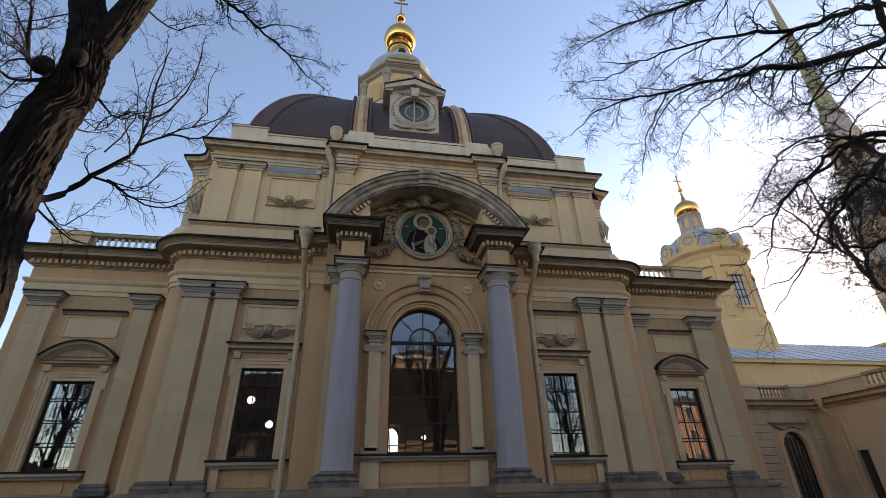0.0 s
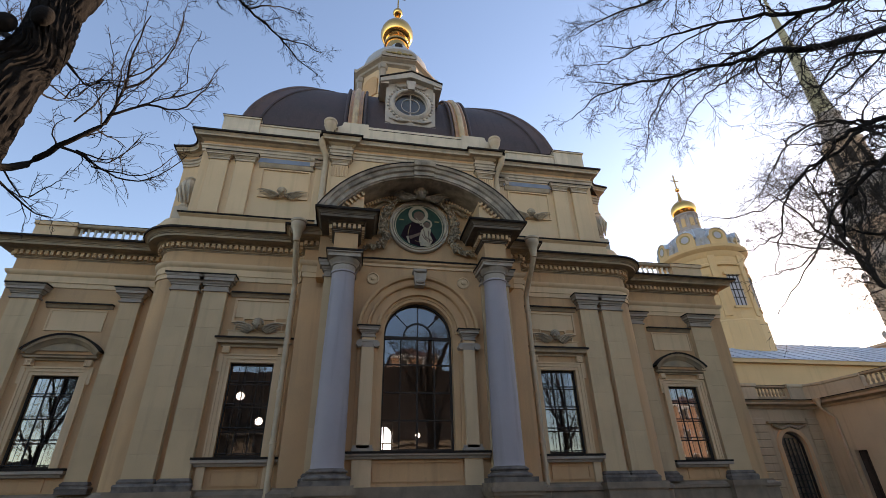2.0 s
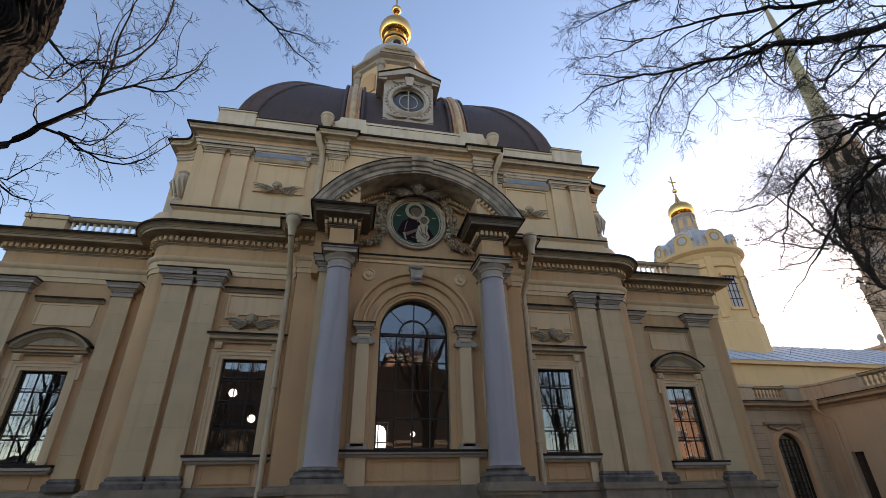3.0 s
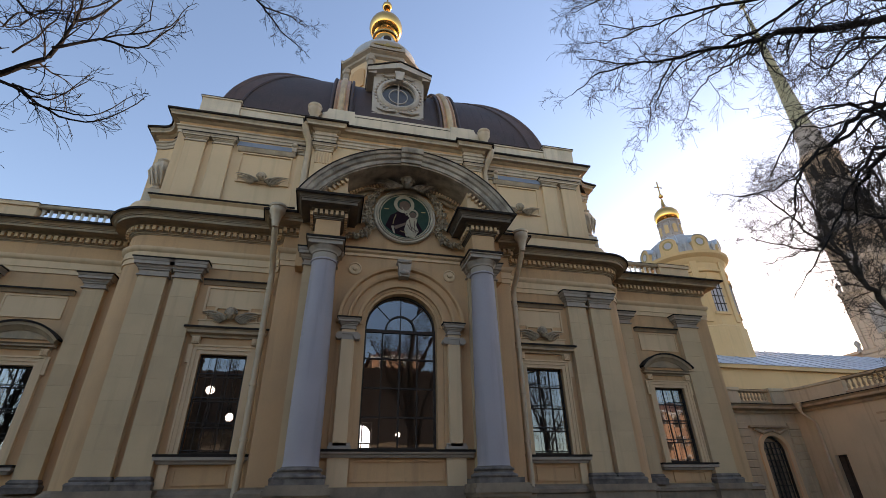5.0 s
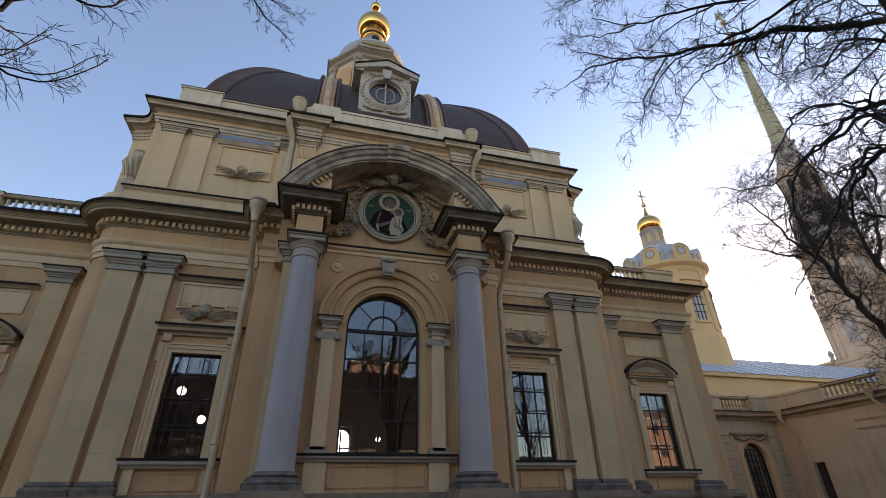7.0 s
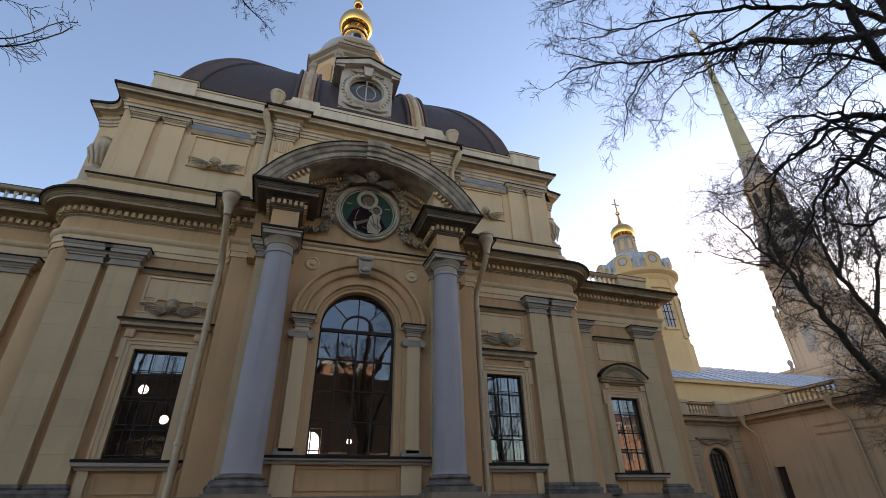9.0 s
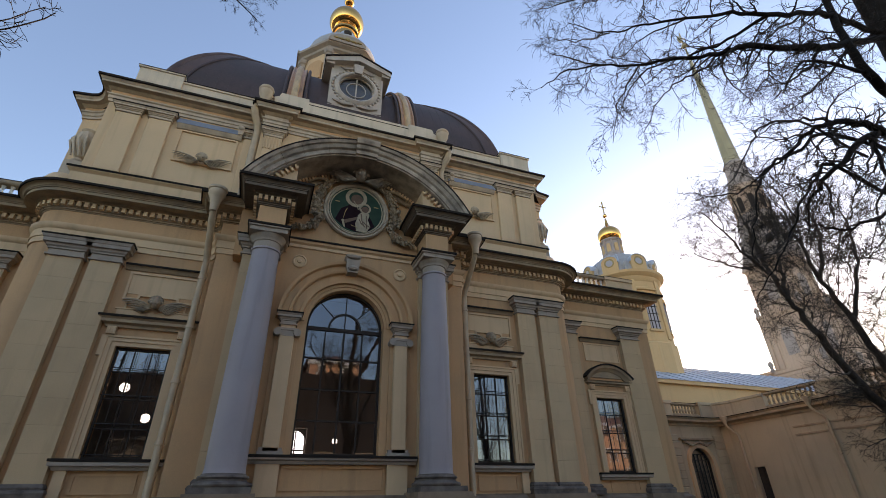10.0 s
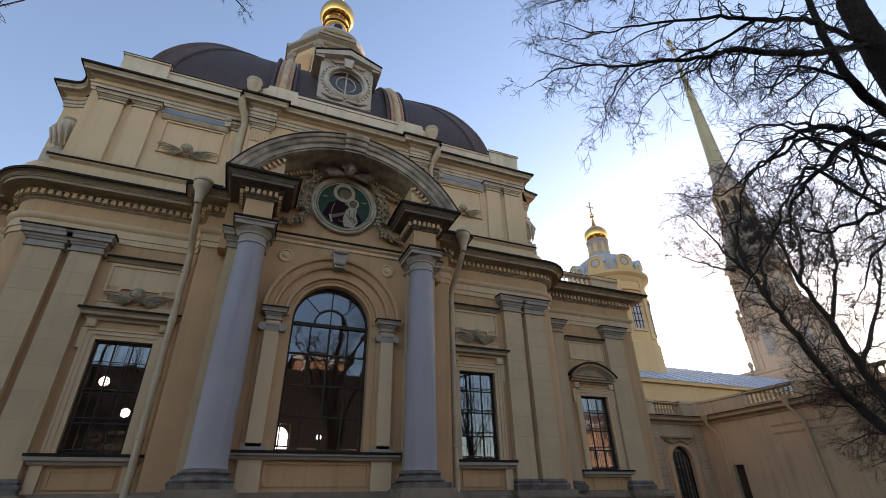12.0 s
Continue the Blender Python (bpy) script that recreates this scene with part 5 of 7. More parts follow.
part("rose_ring", Shape().arch([(1.08, FY - 0.02), (1.08, FY - 0.16), (1.16, FY - 0.2), (1.28, FY - 0.14), (1.36, FY - 0.04), (1.36, FY + 0.02)], 0, 24.2, 0, 360, 40), DORMER_STONE, dormer, "", 30)
leaf = Shape()
for i in range(34):
    a = 2 * math.pi * i / 34
    leaf.ball((1.46 * math.cos(a), FY - 0.03, 24.2 + 1.46 * math.sin(a)), (0.1, 0.07, 0.1), 6, 4)
for sx in (-1, 1):
    leaf.tube([(sx * 0.3, FY - 0.1, 25.75), (sx * 0.8, FY - 0.1, 25.6), (sx * 1.1, FY - 0.08, 25.75)], [0.1, 0.08, 0.03], 6)
    leaf.tube([(sx * 0.2, FY - 0.1, 22.7), (sx * 0.8, FY - 0.1, 22.65), (sx * 1.35, FY - 0.08, 22.85)], [0.12, 0.12, 0.05], 6)
part("wreath", leaf, DORMER_STONE, dormer, "carved wreath round the window", 50)
part("keystone", Shape().prism([(-0.22, 25.3), (0.22, 25.3), (0.32, 26.05), (-0.32, 26.05)], FY - 0.3, FY), DORMER_STONE, dormer)
gable = Shape()
for sx in (-1, 1):
    gable.prism([(0, 26.3), (sx * 2.05, 25.62), (sx * 2.05, 25.95), (0, 26.8)], FY - 0.4, FY + 5)
    gable.box(sx * 2.0, sx * 1.5, FY - 0.3, FY + 5, 25.55, 25.8)
gable_part = part("gable_cornice", gable, DORMER_STONE, dormer, "raked grey gable cornice")
cap = Shape()
for sx in (-1, 1):
    cap.prism([(0, 26.78), (sx * 2.09, 25.92), (sx * 2.09, 26.02), (0, 26.88)], FY - 0.46, FY + 5)
part("flashing", cap, FLASHING, gable_part)
rose = part("window", Shape().arch([(1.02, FY + 0.1), (1.12, FY + 0.1), (1.12, FY + 0.2), (1.02, FY + 0.2)], 0, 24.2, 0, 360, 32).arch([(0.57, FY + 0.1), (0.62, FY + 0.1), (0.62, FY + 0.2), (0.57, FY + 0.2)], 0, 24.2, 0, 360, 24).box(-0.04, 0.04, FY + 0.1, FY + 0.2, 23.15, 25.25), DORMER_STONE, dormer, "round dormer window with a ring bar")
part("pane", Shape().add([(1.05 * math.cos(2 * math.pi * i / 24), FY + 0.15, 24.2 + 1.05 * math.sin(2 * math.pi * i / 24)) for i in range(24)], [tuple(range(24))]), ROSE_GLASS, rose)
# Plain sheet added behind the round pane to give the glass its grey.
part("pane_backing", Shape().box(-1.1, 1.1, FY + 0.3, FY + 0.4, 23.1, 25.3), PANE_BACKING, dormer)

# octagonal lantern with a gilded onion
LX, LY = -0.45, 11.5
OCT = math.pi / 8
lantern_s = Shape().lathe([(3.55, 29.0), (3.55, 30.6), (3.35, 30.8), (3.35, 34.2)], LX, LY, 8, OCT)
lantern = part("lantern", lantern_s, PALE, mausoleum, "octagonal yellow lantern on the dome")
part("eave", Shape().lathe([(3.3, 34.0), (3.6, 34.2), (3.65, 34.4), (3.95, 34.6), (3.95, 34.85), (3.4, 35.1)], LX, LY, 8, OCT), GREY, lantern, "grey lantern cornice")
for k in range(8):
    a = OCT + math.pi / 4 * k
    px, py = LX + 3.4 * math.cos(a), LY + 3.4 * math.sin(a)
    part("corner_pilaster", Shape().lathe([(0.3, 30.8), (0.3, 33.5), (0.4, 33.6), (0.42, 34.0)], px, py, 6), GREY, lantern)
    b = math.pi / 4 * k
    d, e = Vector((math.cos(b), math.sin(b))), Vector((-math.sin(b), math.cos(b)))
    c = Vector((LX, LY)) + d * 3.14
    s = Shape()
    pts = [(-0.75, 31.2), (0.75, 31.2), (0.75, 32.8)] + [(0.75 * math.cos(radians(t)), 32.8 + 0.6 * math.sin(radians(t))) for t in range(20, 161, 20)] + [(-0.75, 32.8)]
    m = len(pts)
    s.add([(c.x + e.x * u + d.x * o, c.y + e.y * u + d.y * o, z) for o in (-0.1, 0.06) for u, z in pts], [tuple(range(m)), tuple(range(m, 2 * m))] + [(i, (i + 1) % m, (i + 1) % m + m, i + m) for i in range(m)])
    part("blind_window", s, OCHRE, lantern)
hump = Shape()
for b in (-math.pi / 2, 0.0, math.pi):
    d, e = Vector((math.cos(b), math.sin(b))), Vector((-math.sin(b), math.cos(b)))
    pts = [(-1.5, 34.7)] + [(1.5 * math.cos(radians(t)), 34.85 + 0.85 * math.sin(radians(t))) for t in range(180, -1, -15)] + [(1.5, 34.7)]
    m = len(pts)
    hump.add([(LX + d.x * o + e.x * u, LY + d.y * o + e.y * u, z) for o in (1.5, 3.75) for u, z in pts], [tuple(range(m)), tuple(range(m, 2 * m))] + [(i, (i + 1) % m, (i + 1) % m + m, i + m) for i in range(m)])
part("arched_gable", hump, GREY, lantern, "arched gables over the lantern's faces")
part("gilded_relief", Shape().ball((LX, LY - 3.78, 35.18), (0.24, 0.1, 0.22)).ball((LX - 0.5, LY - 3.78, 35.1), (0.3, 0.08, 0.12)).ball((LX + 0.5, LY - 3.78, 35.1), (0.3, 0.08, 0.12)).ball((LX - 0.95, LY - 3.78, 35.1), (0.22, 0.07, 0.09)).ball((LX + 0.95, LY - 3.78, 35.1), (0.22, 0.07, 0.09)), OLD_GILT, lantern, "dull gilded relief in the arched gable", 60)
cupola = part("cupola", Shape().lathe([(3.2, 34.9), (3.2, 35.8), (3.0, 36.8), (2.5, 37.6), (1.85, 38.1), (1.45, 38.35)], LX, LY, 24), DULL_ROOF, lantern, "small pale sheet-metal cupola", 40)
part("oculus", Shape().ball((LX, LY - 2.4, 37.4), (0.62, 0.3, 0.6), 16, 10), SILVER, cupola, "small round dormer", 60)
part("oculus_glass", Shape().ball((LX, LY - 2.7, 37.4), (0.36, 0.12, 0.36), 14, 8), FRAME, cupola, "", 60)
part("gilded_neck", Shape().lathe([(1.5, 38.1), (1.45, 38.5), (1.25, 38.7), (1.3, 38.95), (1.16, 39.2), (1.08, 39.5), (1.06, 40.4), (1.2, 40.5), (1.2, 40.7), (1.06, 40.8), (1.02, 41.1), (1.12, 41.25), (1.0, 41.4)], LX, LY, 28), GOLD, lantern, "ribbed gilded neck", 30)
ONION = rounded([(0.98, 41.2), (1.36, 41.42), (1.57, 41.85), (1.6, 42.35), (1.44, 42.9), (1.1, 43.4), (0.7, 43.8), (0.4, 44.1), (0.22, 44.5), (0.15, 45.0)], 2)
onion = part("onion_dome", Shape().lathe(ONION, LX, LY, 32), GOLD, lantern, "gilded onion dome", 40)
part("finial_ball", Shape().ball((LX, LY, 45.6), 0.5, 16, 10), GOLD, onion, "", 60)
part("cross", Shape().box(LX - 0.07, LX + 0.07, LY - 0.07, LY + 0.07, 46.0, 49.2).box(LX - 0.75, LX + 0.75, LY - 0.05, LY + 0.05, 47.9, 48.05).box(LX - 0.4, LX + 0.4, LY - 0.05, LY + 0.05, 48.5, 48.62), GOLD, onion, "gilded cross")

# ---- dim room behind the windows ----
room = Shape().box(-11.0, 11.0, 16.0, 16.3, 0, 11.6).box(-10.8, -10.5, 0.9, 16.0, 0, 11.6).box(10.5, 10.8, 0.9, 16.0, 0, 11.6).box(-10.5, 10.5, 0.6, 16.0, 11.4, 11.6).box(-10.5, 10.5, -0.9, 16.0, 1.0, 1.2)
part("inner_wall", room, INNER, mausoleum, "dim brown interior walls")
for side in (-1, 1):
    part("inner_wall", Shape().box(side * 17.0, side * 10.8, 7.0, 7.2, 0, 11.6), INNER, mausoleum)
    part("inner_wall", Shape().box(side * 5.0, side * 4.8, 0.6, 8.0, 1.2, 11.4), INNER, mausoleum)
part("inner_wall", Shape().box(-4.8, -1.3, 6.0, 6.2, 1.2, 11.4).box(-0.3, 4.8, 6.0, 6.2, 1.2, 11.4).box(-1.3, -0.3, 6.0, 6.2, 4.9, 11.4), INNER, mausoleum)


def globe_lamp(x, y, z, r):
    lamp = thing("pendant_lamp", (x, y, z), "lit opal globe lamp hanging inside a window", "lamp", "globe lamps indoors")
    part("globe", Shape().ball((x, y, z), r, 20, 12), LAMP, lamp, "glowing opal glass", 60)
    part("rod", Shape().tube([(x, y, z + r), (x, y, 11.4)], 0.015, 6), IRON, lamp, "thin hanging rod")
    return lamp


globe_lamp(-7.17, 1.6, 5.44, 0.165)
globe_lamp(-6.33, 1.9, 4.47, 0.155)
globe_lamp(0.74, 4.0, 4.11, 0.115)
lit = part("inner_window", Shape().prism([(-1.2, 2.2), (-0.38, 2.2), (-0.38, 4.35)] + [(-0.79 + 0.41 * math.cos(radians(t)), 4.35 + 0.41 * math.sin(radians(t))) for t in range(15, 166, 15)] + [(-1.2, 4.35)], 6.1, 6.15), DAY, mausoleum, "daylit arched window at the far side of the room")
part("glazing_cross", Shape().box(-0.82, -0.76, 6.04, 6.09, 2.2, 4.76).box(-1.2, -0.38, 6.04, 6.09, 3.9, 3.96).box(-1.2, -0.38, 6.04, 6.09, 3.2, 3.26), FRAME, lit)

# ---- low gallery and yard wall beside the mausoleum ----
GZ = 6.35
gallery = thing("gallery", (23, 8, 0), "low ochre gallery with rusticated wall and arched window", "gallery")
GX0, GX1, GYY, YX = 17.0, 28.5, 8.0, 28.5
part("wall", wall_with_arch(GX0, GX1 + 0.6, GYY, 0, GZ, 25.95, 0.95, 0.6, 3.75, 0.6, 18), GALLERY, gallery, "ochre gallery wall", weld=True)
part("inner_wall", Shape().box(24.0, 28.0, 9.5, 9.7, 0, 6), INNER, gallery)
for i in range(11):
    z = 0.5 + 0.46 * i
    for x0, x1 in ((GX0, 24.35), (27.55, GX1)):
        part("rusticated_course", Shape().bevel_box(x0, x1, GYY - 0.05, GYY, z + 0.015, z + 0.445, 0.03), GALLERY, gallery)
part("archivolt", Shape().arch([(0.95, GYY), (0.95, GYY - 0.1), (1.05, GYY - 0.14), (1.22, GYY - 0.12), (1.25, GYY)], 25.95, 3.75, 0, 180, 20).box(24.7, 25.0, GYY - 0.12, GYY, 0.6, 3.75).box(26.9, 27.2, GYY - 0.12, GYY, 0.6, 3.75), PALE, gallery, "pale arch surround", 30)
part("arch_ledge", Shape().box(24.4, 27.5, GYY - 0.2, GYY, 5.2, 5.32).tube([(24.7, GYY - 0.12, 5.1), (25.3, GYY - 0.14, 4.85), (25.95, GYY - 0.16, 5.05), (26.6, GYY - 0.14, 4.85), (27.2, GYY - 0.12, 5.1)], 0.09, 7), TRIM, gallery, "ledge with a carved swag")
gw = part("window", Shape().box(25.0, 25.1, 8.2, 8.3, 0.6, 3.75).box(26.8, 26.9, 8.2, 8.3, 0.6, 3.75).arch([(0.85, 8.2), (0.96, 8.2), (0.96, 8.3), (0.85, 8.3)], 25.95, 3.75, 0, 180, 18), FRAME, gallery, "arched gallery window with dark lattice")
lattice = Shape()
for i in range(1, 6):
    lattice.box(25.0 + 0.317 * i - 0.02, 25.0 + 0.317 * i + 0.02, 8.2, 8.26, 0.6, 4.3)
for i in range(11):
    lattice.box(25.02, 26.88, 8.2, 8.26, 0.7 + 0.36 * i, 0.74 + 0.36 * i)
part("lattice", lattice, IRON, gw)
part("pane", Shape().add([(25.0, 8.27, 0.6), (26.9, 8.27, 0.6), (26.9, 8.27, 3.75)] + [(25.95 + 0.95 * math.cos(radians(t)), 8.27, 3.75 + 0.95 * math.sin(radians(t))) for t in range(15, 166, 15)] + [(25.0, 8.27, 3.75)], [tuple(range(15))]), WING_GLASS, gw).visible_shadow = False
part("wall", Shape().box(YX, YX + 0.6, -13.0, 5.5, 0, GZ).box(YX, YX + 0.6, 6.25, 8.0, 0, GZ).box(YX, YX + 0.6, 5.5, 6.25, 3.4, GZ).box(YX + 0.35, YX + 0.6, 5.5, 6.25, 0, 3.4), GALLERY, gallery, "ochre yard wall with a slit doorway")
part("slit_door", Shape().box(YX + 0.25, YX + 0.34, 5.5, 6.25, 0, 3.4).box(YX + 0.2, YX + 0.25, 5.85, 5.9, 0, 3.4), FRAME, gallery, "narrow dark door")
for z in (4.9, 5.35):
    part("wall_band", Shape().box(YX - 0.06, YX, -13, 2.8, z, z + 0.1), TRIM, gallery)
G_PATH = [(GX0, GYY), (GX1 - 1.2, GYY)] + [(GX1 - 1.2 + 1.2 * math.sin(radians(t)), GYY - 1.2 + 1.2 * math.cos(radians(t))) for t in range(15, 91, 15)] + [(YX, -13.0)]
corn = part("cornice", Shape().sweep([(-0.1, 6.1), (0.08, 6.1), (0.12, 6.25), (0.25, 6.32), (0.42, 6.36), (0.42, 6.5), (0.52, 6.62), (-0.1, 6.7)], G_PATH), TRIM, gallery, "weathered gallery cornice", 30)
part("flashing", Shape().sweep([(-0.1, 6.7), (0.54, 6.61), (0.55, 6.66), (-0.1, 6.75)], G_PATH), FLASHING, corn)
balustrade((24.3, GYY + 0.1), (26.8, GYY + 0.1), 6.72, gallery, "low balustrade on the gallery roof", 0.26, low=0.85, mesh=worn_baluster_mesh)
for x0, x1, y0, y1 in ((22.0, 24.3, 7.85, 8.5), (26.8, 28.2, 7.8, 8.4)):
    part("balustrade_pier", Shape().box(x0, x1, y0, y1, 6.7, 7.55).box(x0 - 0.06, x1 + 0.06, y0 - 0.08, y1 + 0.06, 7.55, 7.75), GALLERY, gallery, "solid parapet pier")
part("curved_parapet", Shape().sweep([(-0.35, 6.7), (0.0, 6.7), (0.0, 7.55), (0.07, 7.6), (0.07, 7.74), (-0.4, 7.78)], [(27.2, GYY + 0.05), (27.9, GYY - 0.1), (28.35, GYY - 0.5), (28.6, GYY - 1.2), (28.65, 4.2)]), GALLERY, gallery, "curved parapet at the corner", 40)
for a, b in ((4.0, 0.6), (-1.4, -5.0), (-7.0, -11.0)):
    balustrade((YX + 0.15, a), (YX + 0.15, b), 6.72, gallery, "balustrade along the yard wall", 0.3, low=0.9, mesh=worn_baluster_mesh)
for a, b in ((0.6, -1.4), (-5.0, -7.0)):
    part("balustrade_pier", Shape().box(YX - 0.1, YX + 0.5, b, a, 6.7, 7.7), GALLERY, gallery, "solid parapet pier")
for x, y, z0 in ((28.3, 7.0, 6.4), (28.2, 1.0, 6.6)):
    gp = part("downpipe", Shape().tube([(x - 0.35, y, z0), (x - 0.3, y - 0.02, z0 - 0.4), (x + 0.05, y - 0.4, z0 - 1.0), (x + 0.08, y - 0.42, 0.2)], 0.085, 10), PIPE, gallery, "painted metal downpipe", 50)
    part("hopper", Shape().lathe([(0.09, -0.3), (0.14, -0.1), (0.22, 0.1), (0.25, 0.25), (0.1, 0.28)], x - 0.35, y, 12, z=z0), PIPE, gp, "", 40)

# ---- cathedral behind ----
cathedral = thing("cathedral", (48, 32, 0), "yellow cathedral with silvery drum dome and gilded cupola", "cathedral")
CX, CY = 43.5, 30.0
part("wall", Shape().box(34.0, 120.0, 21.0, 46.0, 0, 12.9), CATHEDRAL, cathedral, "plain yellow cathedral wall")
part("eave", Shape().box(33.6, 120.4, 20.6, 46.4, 12.7, 13.1), CATHEDRAL, cathedral, "yellow eave moulding")
roof = Shape()
roof.add([(33.5, 20.5, 13.1), (120.5, 20.5, 13.1), (120.5, 46.5, 13.1), (33.5, 46.5, 13.1), (44.0, 31.0, 18.0), (118.0, 31.0, 18.0)], [(0, 1, 5, 4), (1, 2, 5), (2, 3, 4, 5), (3, 0, 4), (0, 3, 2, 1)])
main_roof = part("roof", roof, BLUE_ROOF, cathedral, "blue-grey sheet-metal roof")
seam = Shape()
for i in range(38):
    x = 36 + 2.2 * i
    t = min(1.0, (x - 33.5) / 10.5)
    seam.tube([(x, 20.5, 13.14), (max(x, 44.0) if x > 44 else x, 20.5 + 10.5 * t, 13.1 + 4.9 * t + 0.04)], 0.05, 4)
part("standing_seams", seam, BLUE_ROOF, main_roof)
part("roof_cross", Shape().box(44.9, 45.1, 30.9, 31.1, 17.9, 20.0).box(44.5, 45.5, 30.95, 31.05, 19.2, 19.35), FRAME, main_roof, "small dark ridge cross")
drum = part("drum", Shape().lathe([(5.1, 12.0), (5.1, 19.0), (4.85, 19.2), (4.7, 28.0)], CX, CY, 16, OCT / 2), CATHEDRAL, cathedral, "yellow polygonal drum")
part("drum_cornice", Shape().lathe([(4.7, 26.2), (4.95, 26.3), (4.95, 26.6), (4.8, 26.7), (4.8, 27.5), (4.95, 27.7), (5.1, 28.2), (5.35, 28.35), (5.6, 28.6), (5.65, 28.95), (4.9, 29.2)], CX, CY, 32), CATHEDRAL, drum, "moulded yellow cornice", 30)
for k in range(8):
    a = math.pi / 4 * k + -2.45
    d, e = Vector((math.cos(a), math.sin(a))), Vector((-math.sin(a), math.cos(a)))
    for name, w, z0, z1, o0, o1, mat in (("window", 0.7, 20.8, 24.9, 4.5, 4.85, SKY_PANE), ("window_frame", 1.0, 20.5, 20.8, 4.5, 4.95, CATHEDRAL), ("window_hood", 1.05, 24.9, 25.3, 4.5, 5.0, CATHEDRAL)):
        c = Vector((CX, CY))
        poly = [tuple(c + d * o + e * s * w) for o, s in ((o0, -1), (o1, -1), (o1, 1), (o0, 1))]
        part(name, Shape().slab(poly, z0, z1), mat, drum)
    bars = Shape()
    for s in (-0.5, 0.0, 0.5):
        poly = [tuple(c + d * o + e * (s + h)) for o, h in ((4.84, -0.05), (4.9, -0.05), (4.9, 0.05), (4.84, 0.05))]
        bars.slab(poly, 20.8, 24.9)
    for z in (21.8, 22.8, 23.8, 24.7):
        bars.slab([tuple(c + d * o + e * s * 0.8) for o, s in ((4.84, -1), (4.9, -1), (4.9, 1), (4.84, 1))], z, z + 0.1)
    part("glazing_lattice", bars, FRAME, drum)
    b = a + math.pi / 8
    d2, e2 = Vector((math.cos(b), math.sin(b))), Vector((-math.sin(b), math.cos(b)))
    part("pilaster", Shape().slab([tuple(c + d2 * o + e2 * s * 0.4) for o, s in ((4.4, -1), (4.98, -1), (4.98, 1), (4.4, 1))], 19.6, 27.7), CATHEDRAL, drum)
dome2 = part("dome", Shape().lathe([(4.95, 29.0), (4.9, 29.6), (4.6, 30.6), (3.9, 31.7), (2.9, 32.6), (2.0, 33.1), (1.62, 33.5)], CX, CY, 32), DULL_ROOF, cathedral, "silvery sheet-metal dome", 40)
for k in range(8):
    a = math.pi / 4 * k + -2.52
    d, e = Vector((math.cos(a), math.sin(a))), Vector((-math.sin(a), math.cos(a)))

    def across(u, o, z):
        return (CX + e.x * u + d.x * o, CY + e.y * u + d.y * o, z)

    def arched(w, z0, spring, o0, o1):
        pts = [(-w, z0), (w, z0)] + [(w * math.cos(radians(t)), spring + w * 0.8 * math.sin(radians(t))) for t in range(0, 181, 20)]
        m = len(pts)
        return Shape().add([across(u, o, z) for o in (o0, o1) for u, z in pts], [tuple(range(m)), tuple(range(m, 2 * m))] + [(i, (i + 1) % m, (i + 1) % m + m, i + m) for i in range(m)])

    luc = part("lucarne", arched(1.1, 29.1, 30.6, 2.6, 5.0), CATHEDRAL, dome2, "arched yellow lucarne", 40)
    bow = [(o, r * math.cos(radians(t)), 30.6 + 0.8 * r * math.sin(radians(t))) for t in range(-10, 191, 20) for o, r in ((2.6, 1.1), (2.6, 1.22), (5.12, 1.22), (5.12, 1.1))]
    m = len(bow) // 4
    hood = Shape().add([across(u, o, z) for o, u, z in bow], [(0, 1, 2, 3), tuple(range(4 * m - 1, 4 * m - 5, -1))] + [(4 * i + c, 4 * i + 4 + c, 4 * i + 4 + (c + 1) % 4, 4 * i + (c + 1) % 4) for i in range(m - 1) for c in range(4)])
    part("lucarne_roof", hood, SILVER, luc, "silvery arched sheet roof")
    disc = [(0.5 * math.cos(radians(t)), 30.45 + 0.5 * math.sin(radians(t))) for t in range(0, 360, 24)]
    m = len(disc)
    part("lucarne_glass", Shape().add([across(u, o, z) for o in (4.9, 5.04) for u, z in disc], [tuple(range(m)), tuple(range(m, 2 * m))] + [(i, (i + 1) % m, (i + 1) % m + m, i + m) for i in range(m)]), SKY_PANE, luc, "small round window")
    rim = [(r * math.cos(radians(t)), 30.45 + r * math.sin(radians(t))) for t in range(0, 361, 24) for r in (0.48, 0.68)]
    part("lucarne_rim", Shape().add([across(u, 5.06, z) for u, z in rim], [(2 * i, 2 * i + 1, 2 * i + 3, 2 * i + 2) for i in range(15)]), OLD_GILT, luc)
    b = a + math.pi / 8
    part("roof_vase", Shape().lathe([(0.22, 29.0), (0.22, 29.5), (0.12, 29.6), (0.3, 30.0), (0.2, 30.35), (0.06, 30.5), (0.03, 30.9)], CX + 5.0 * math.cos(b), CY + 5.0 * math.sin(b), 10), DULL_ROOF, dome2, "small metal vase", 40)
for k in range(16):
    a = math.pi / 8 * k + 0.1
    part("dome_rib", Shape().tube([(CX + r * math.cos(a), CY + r * math.sin(a), z + 0.03) for r, z in ((4.6, 30.6), (3.9, 31.7), (2.9, 32.6), (2.0, 33.1))], 0.07, 6), SILVER, dome2)
neck = part("cupola_neck", Shape().lathe([(2.0, 32.9), (1.75, 33.3), (1.45, 33.6), (1.36, 35.8), (1.45, 35.9), (1.62, 36.05), (1.62, 36.2), (1.0, 36.4)], CX - 0.2, CY, 24), WORN_PINK, cathedral, "pale pinkish cupola neck", 30)
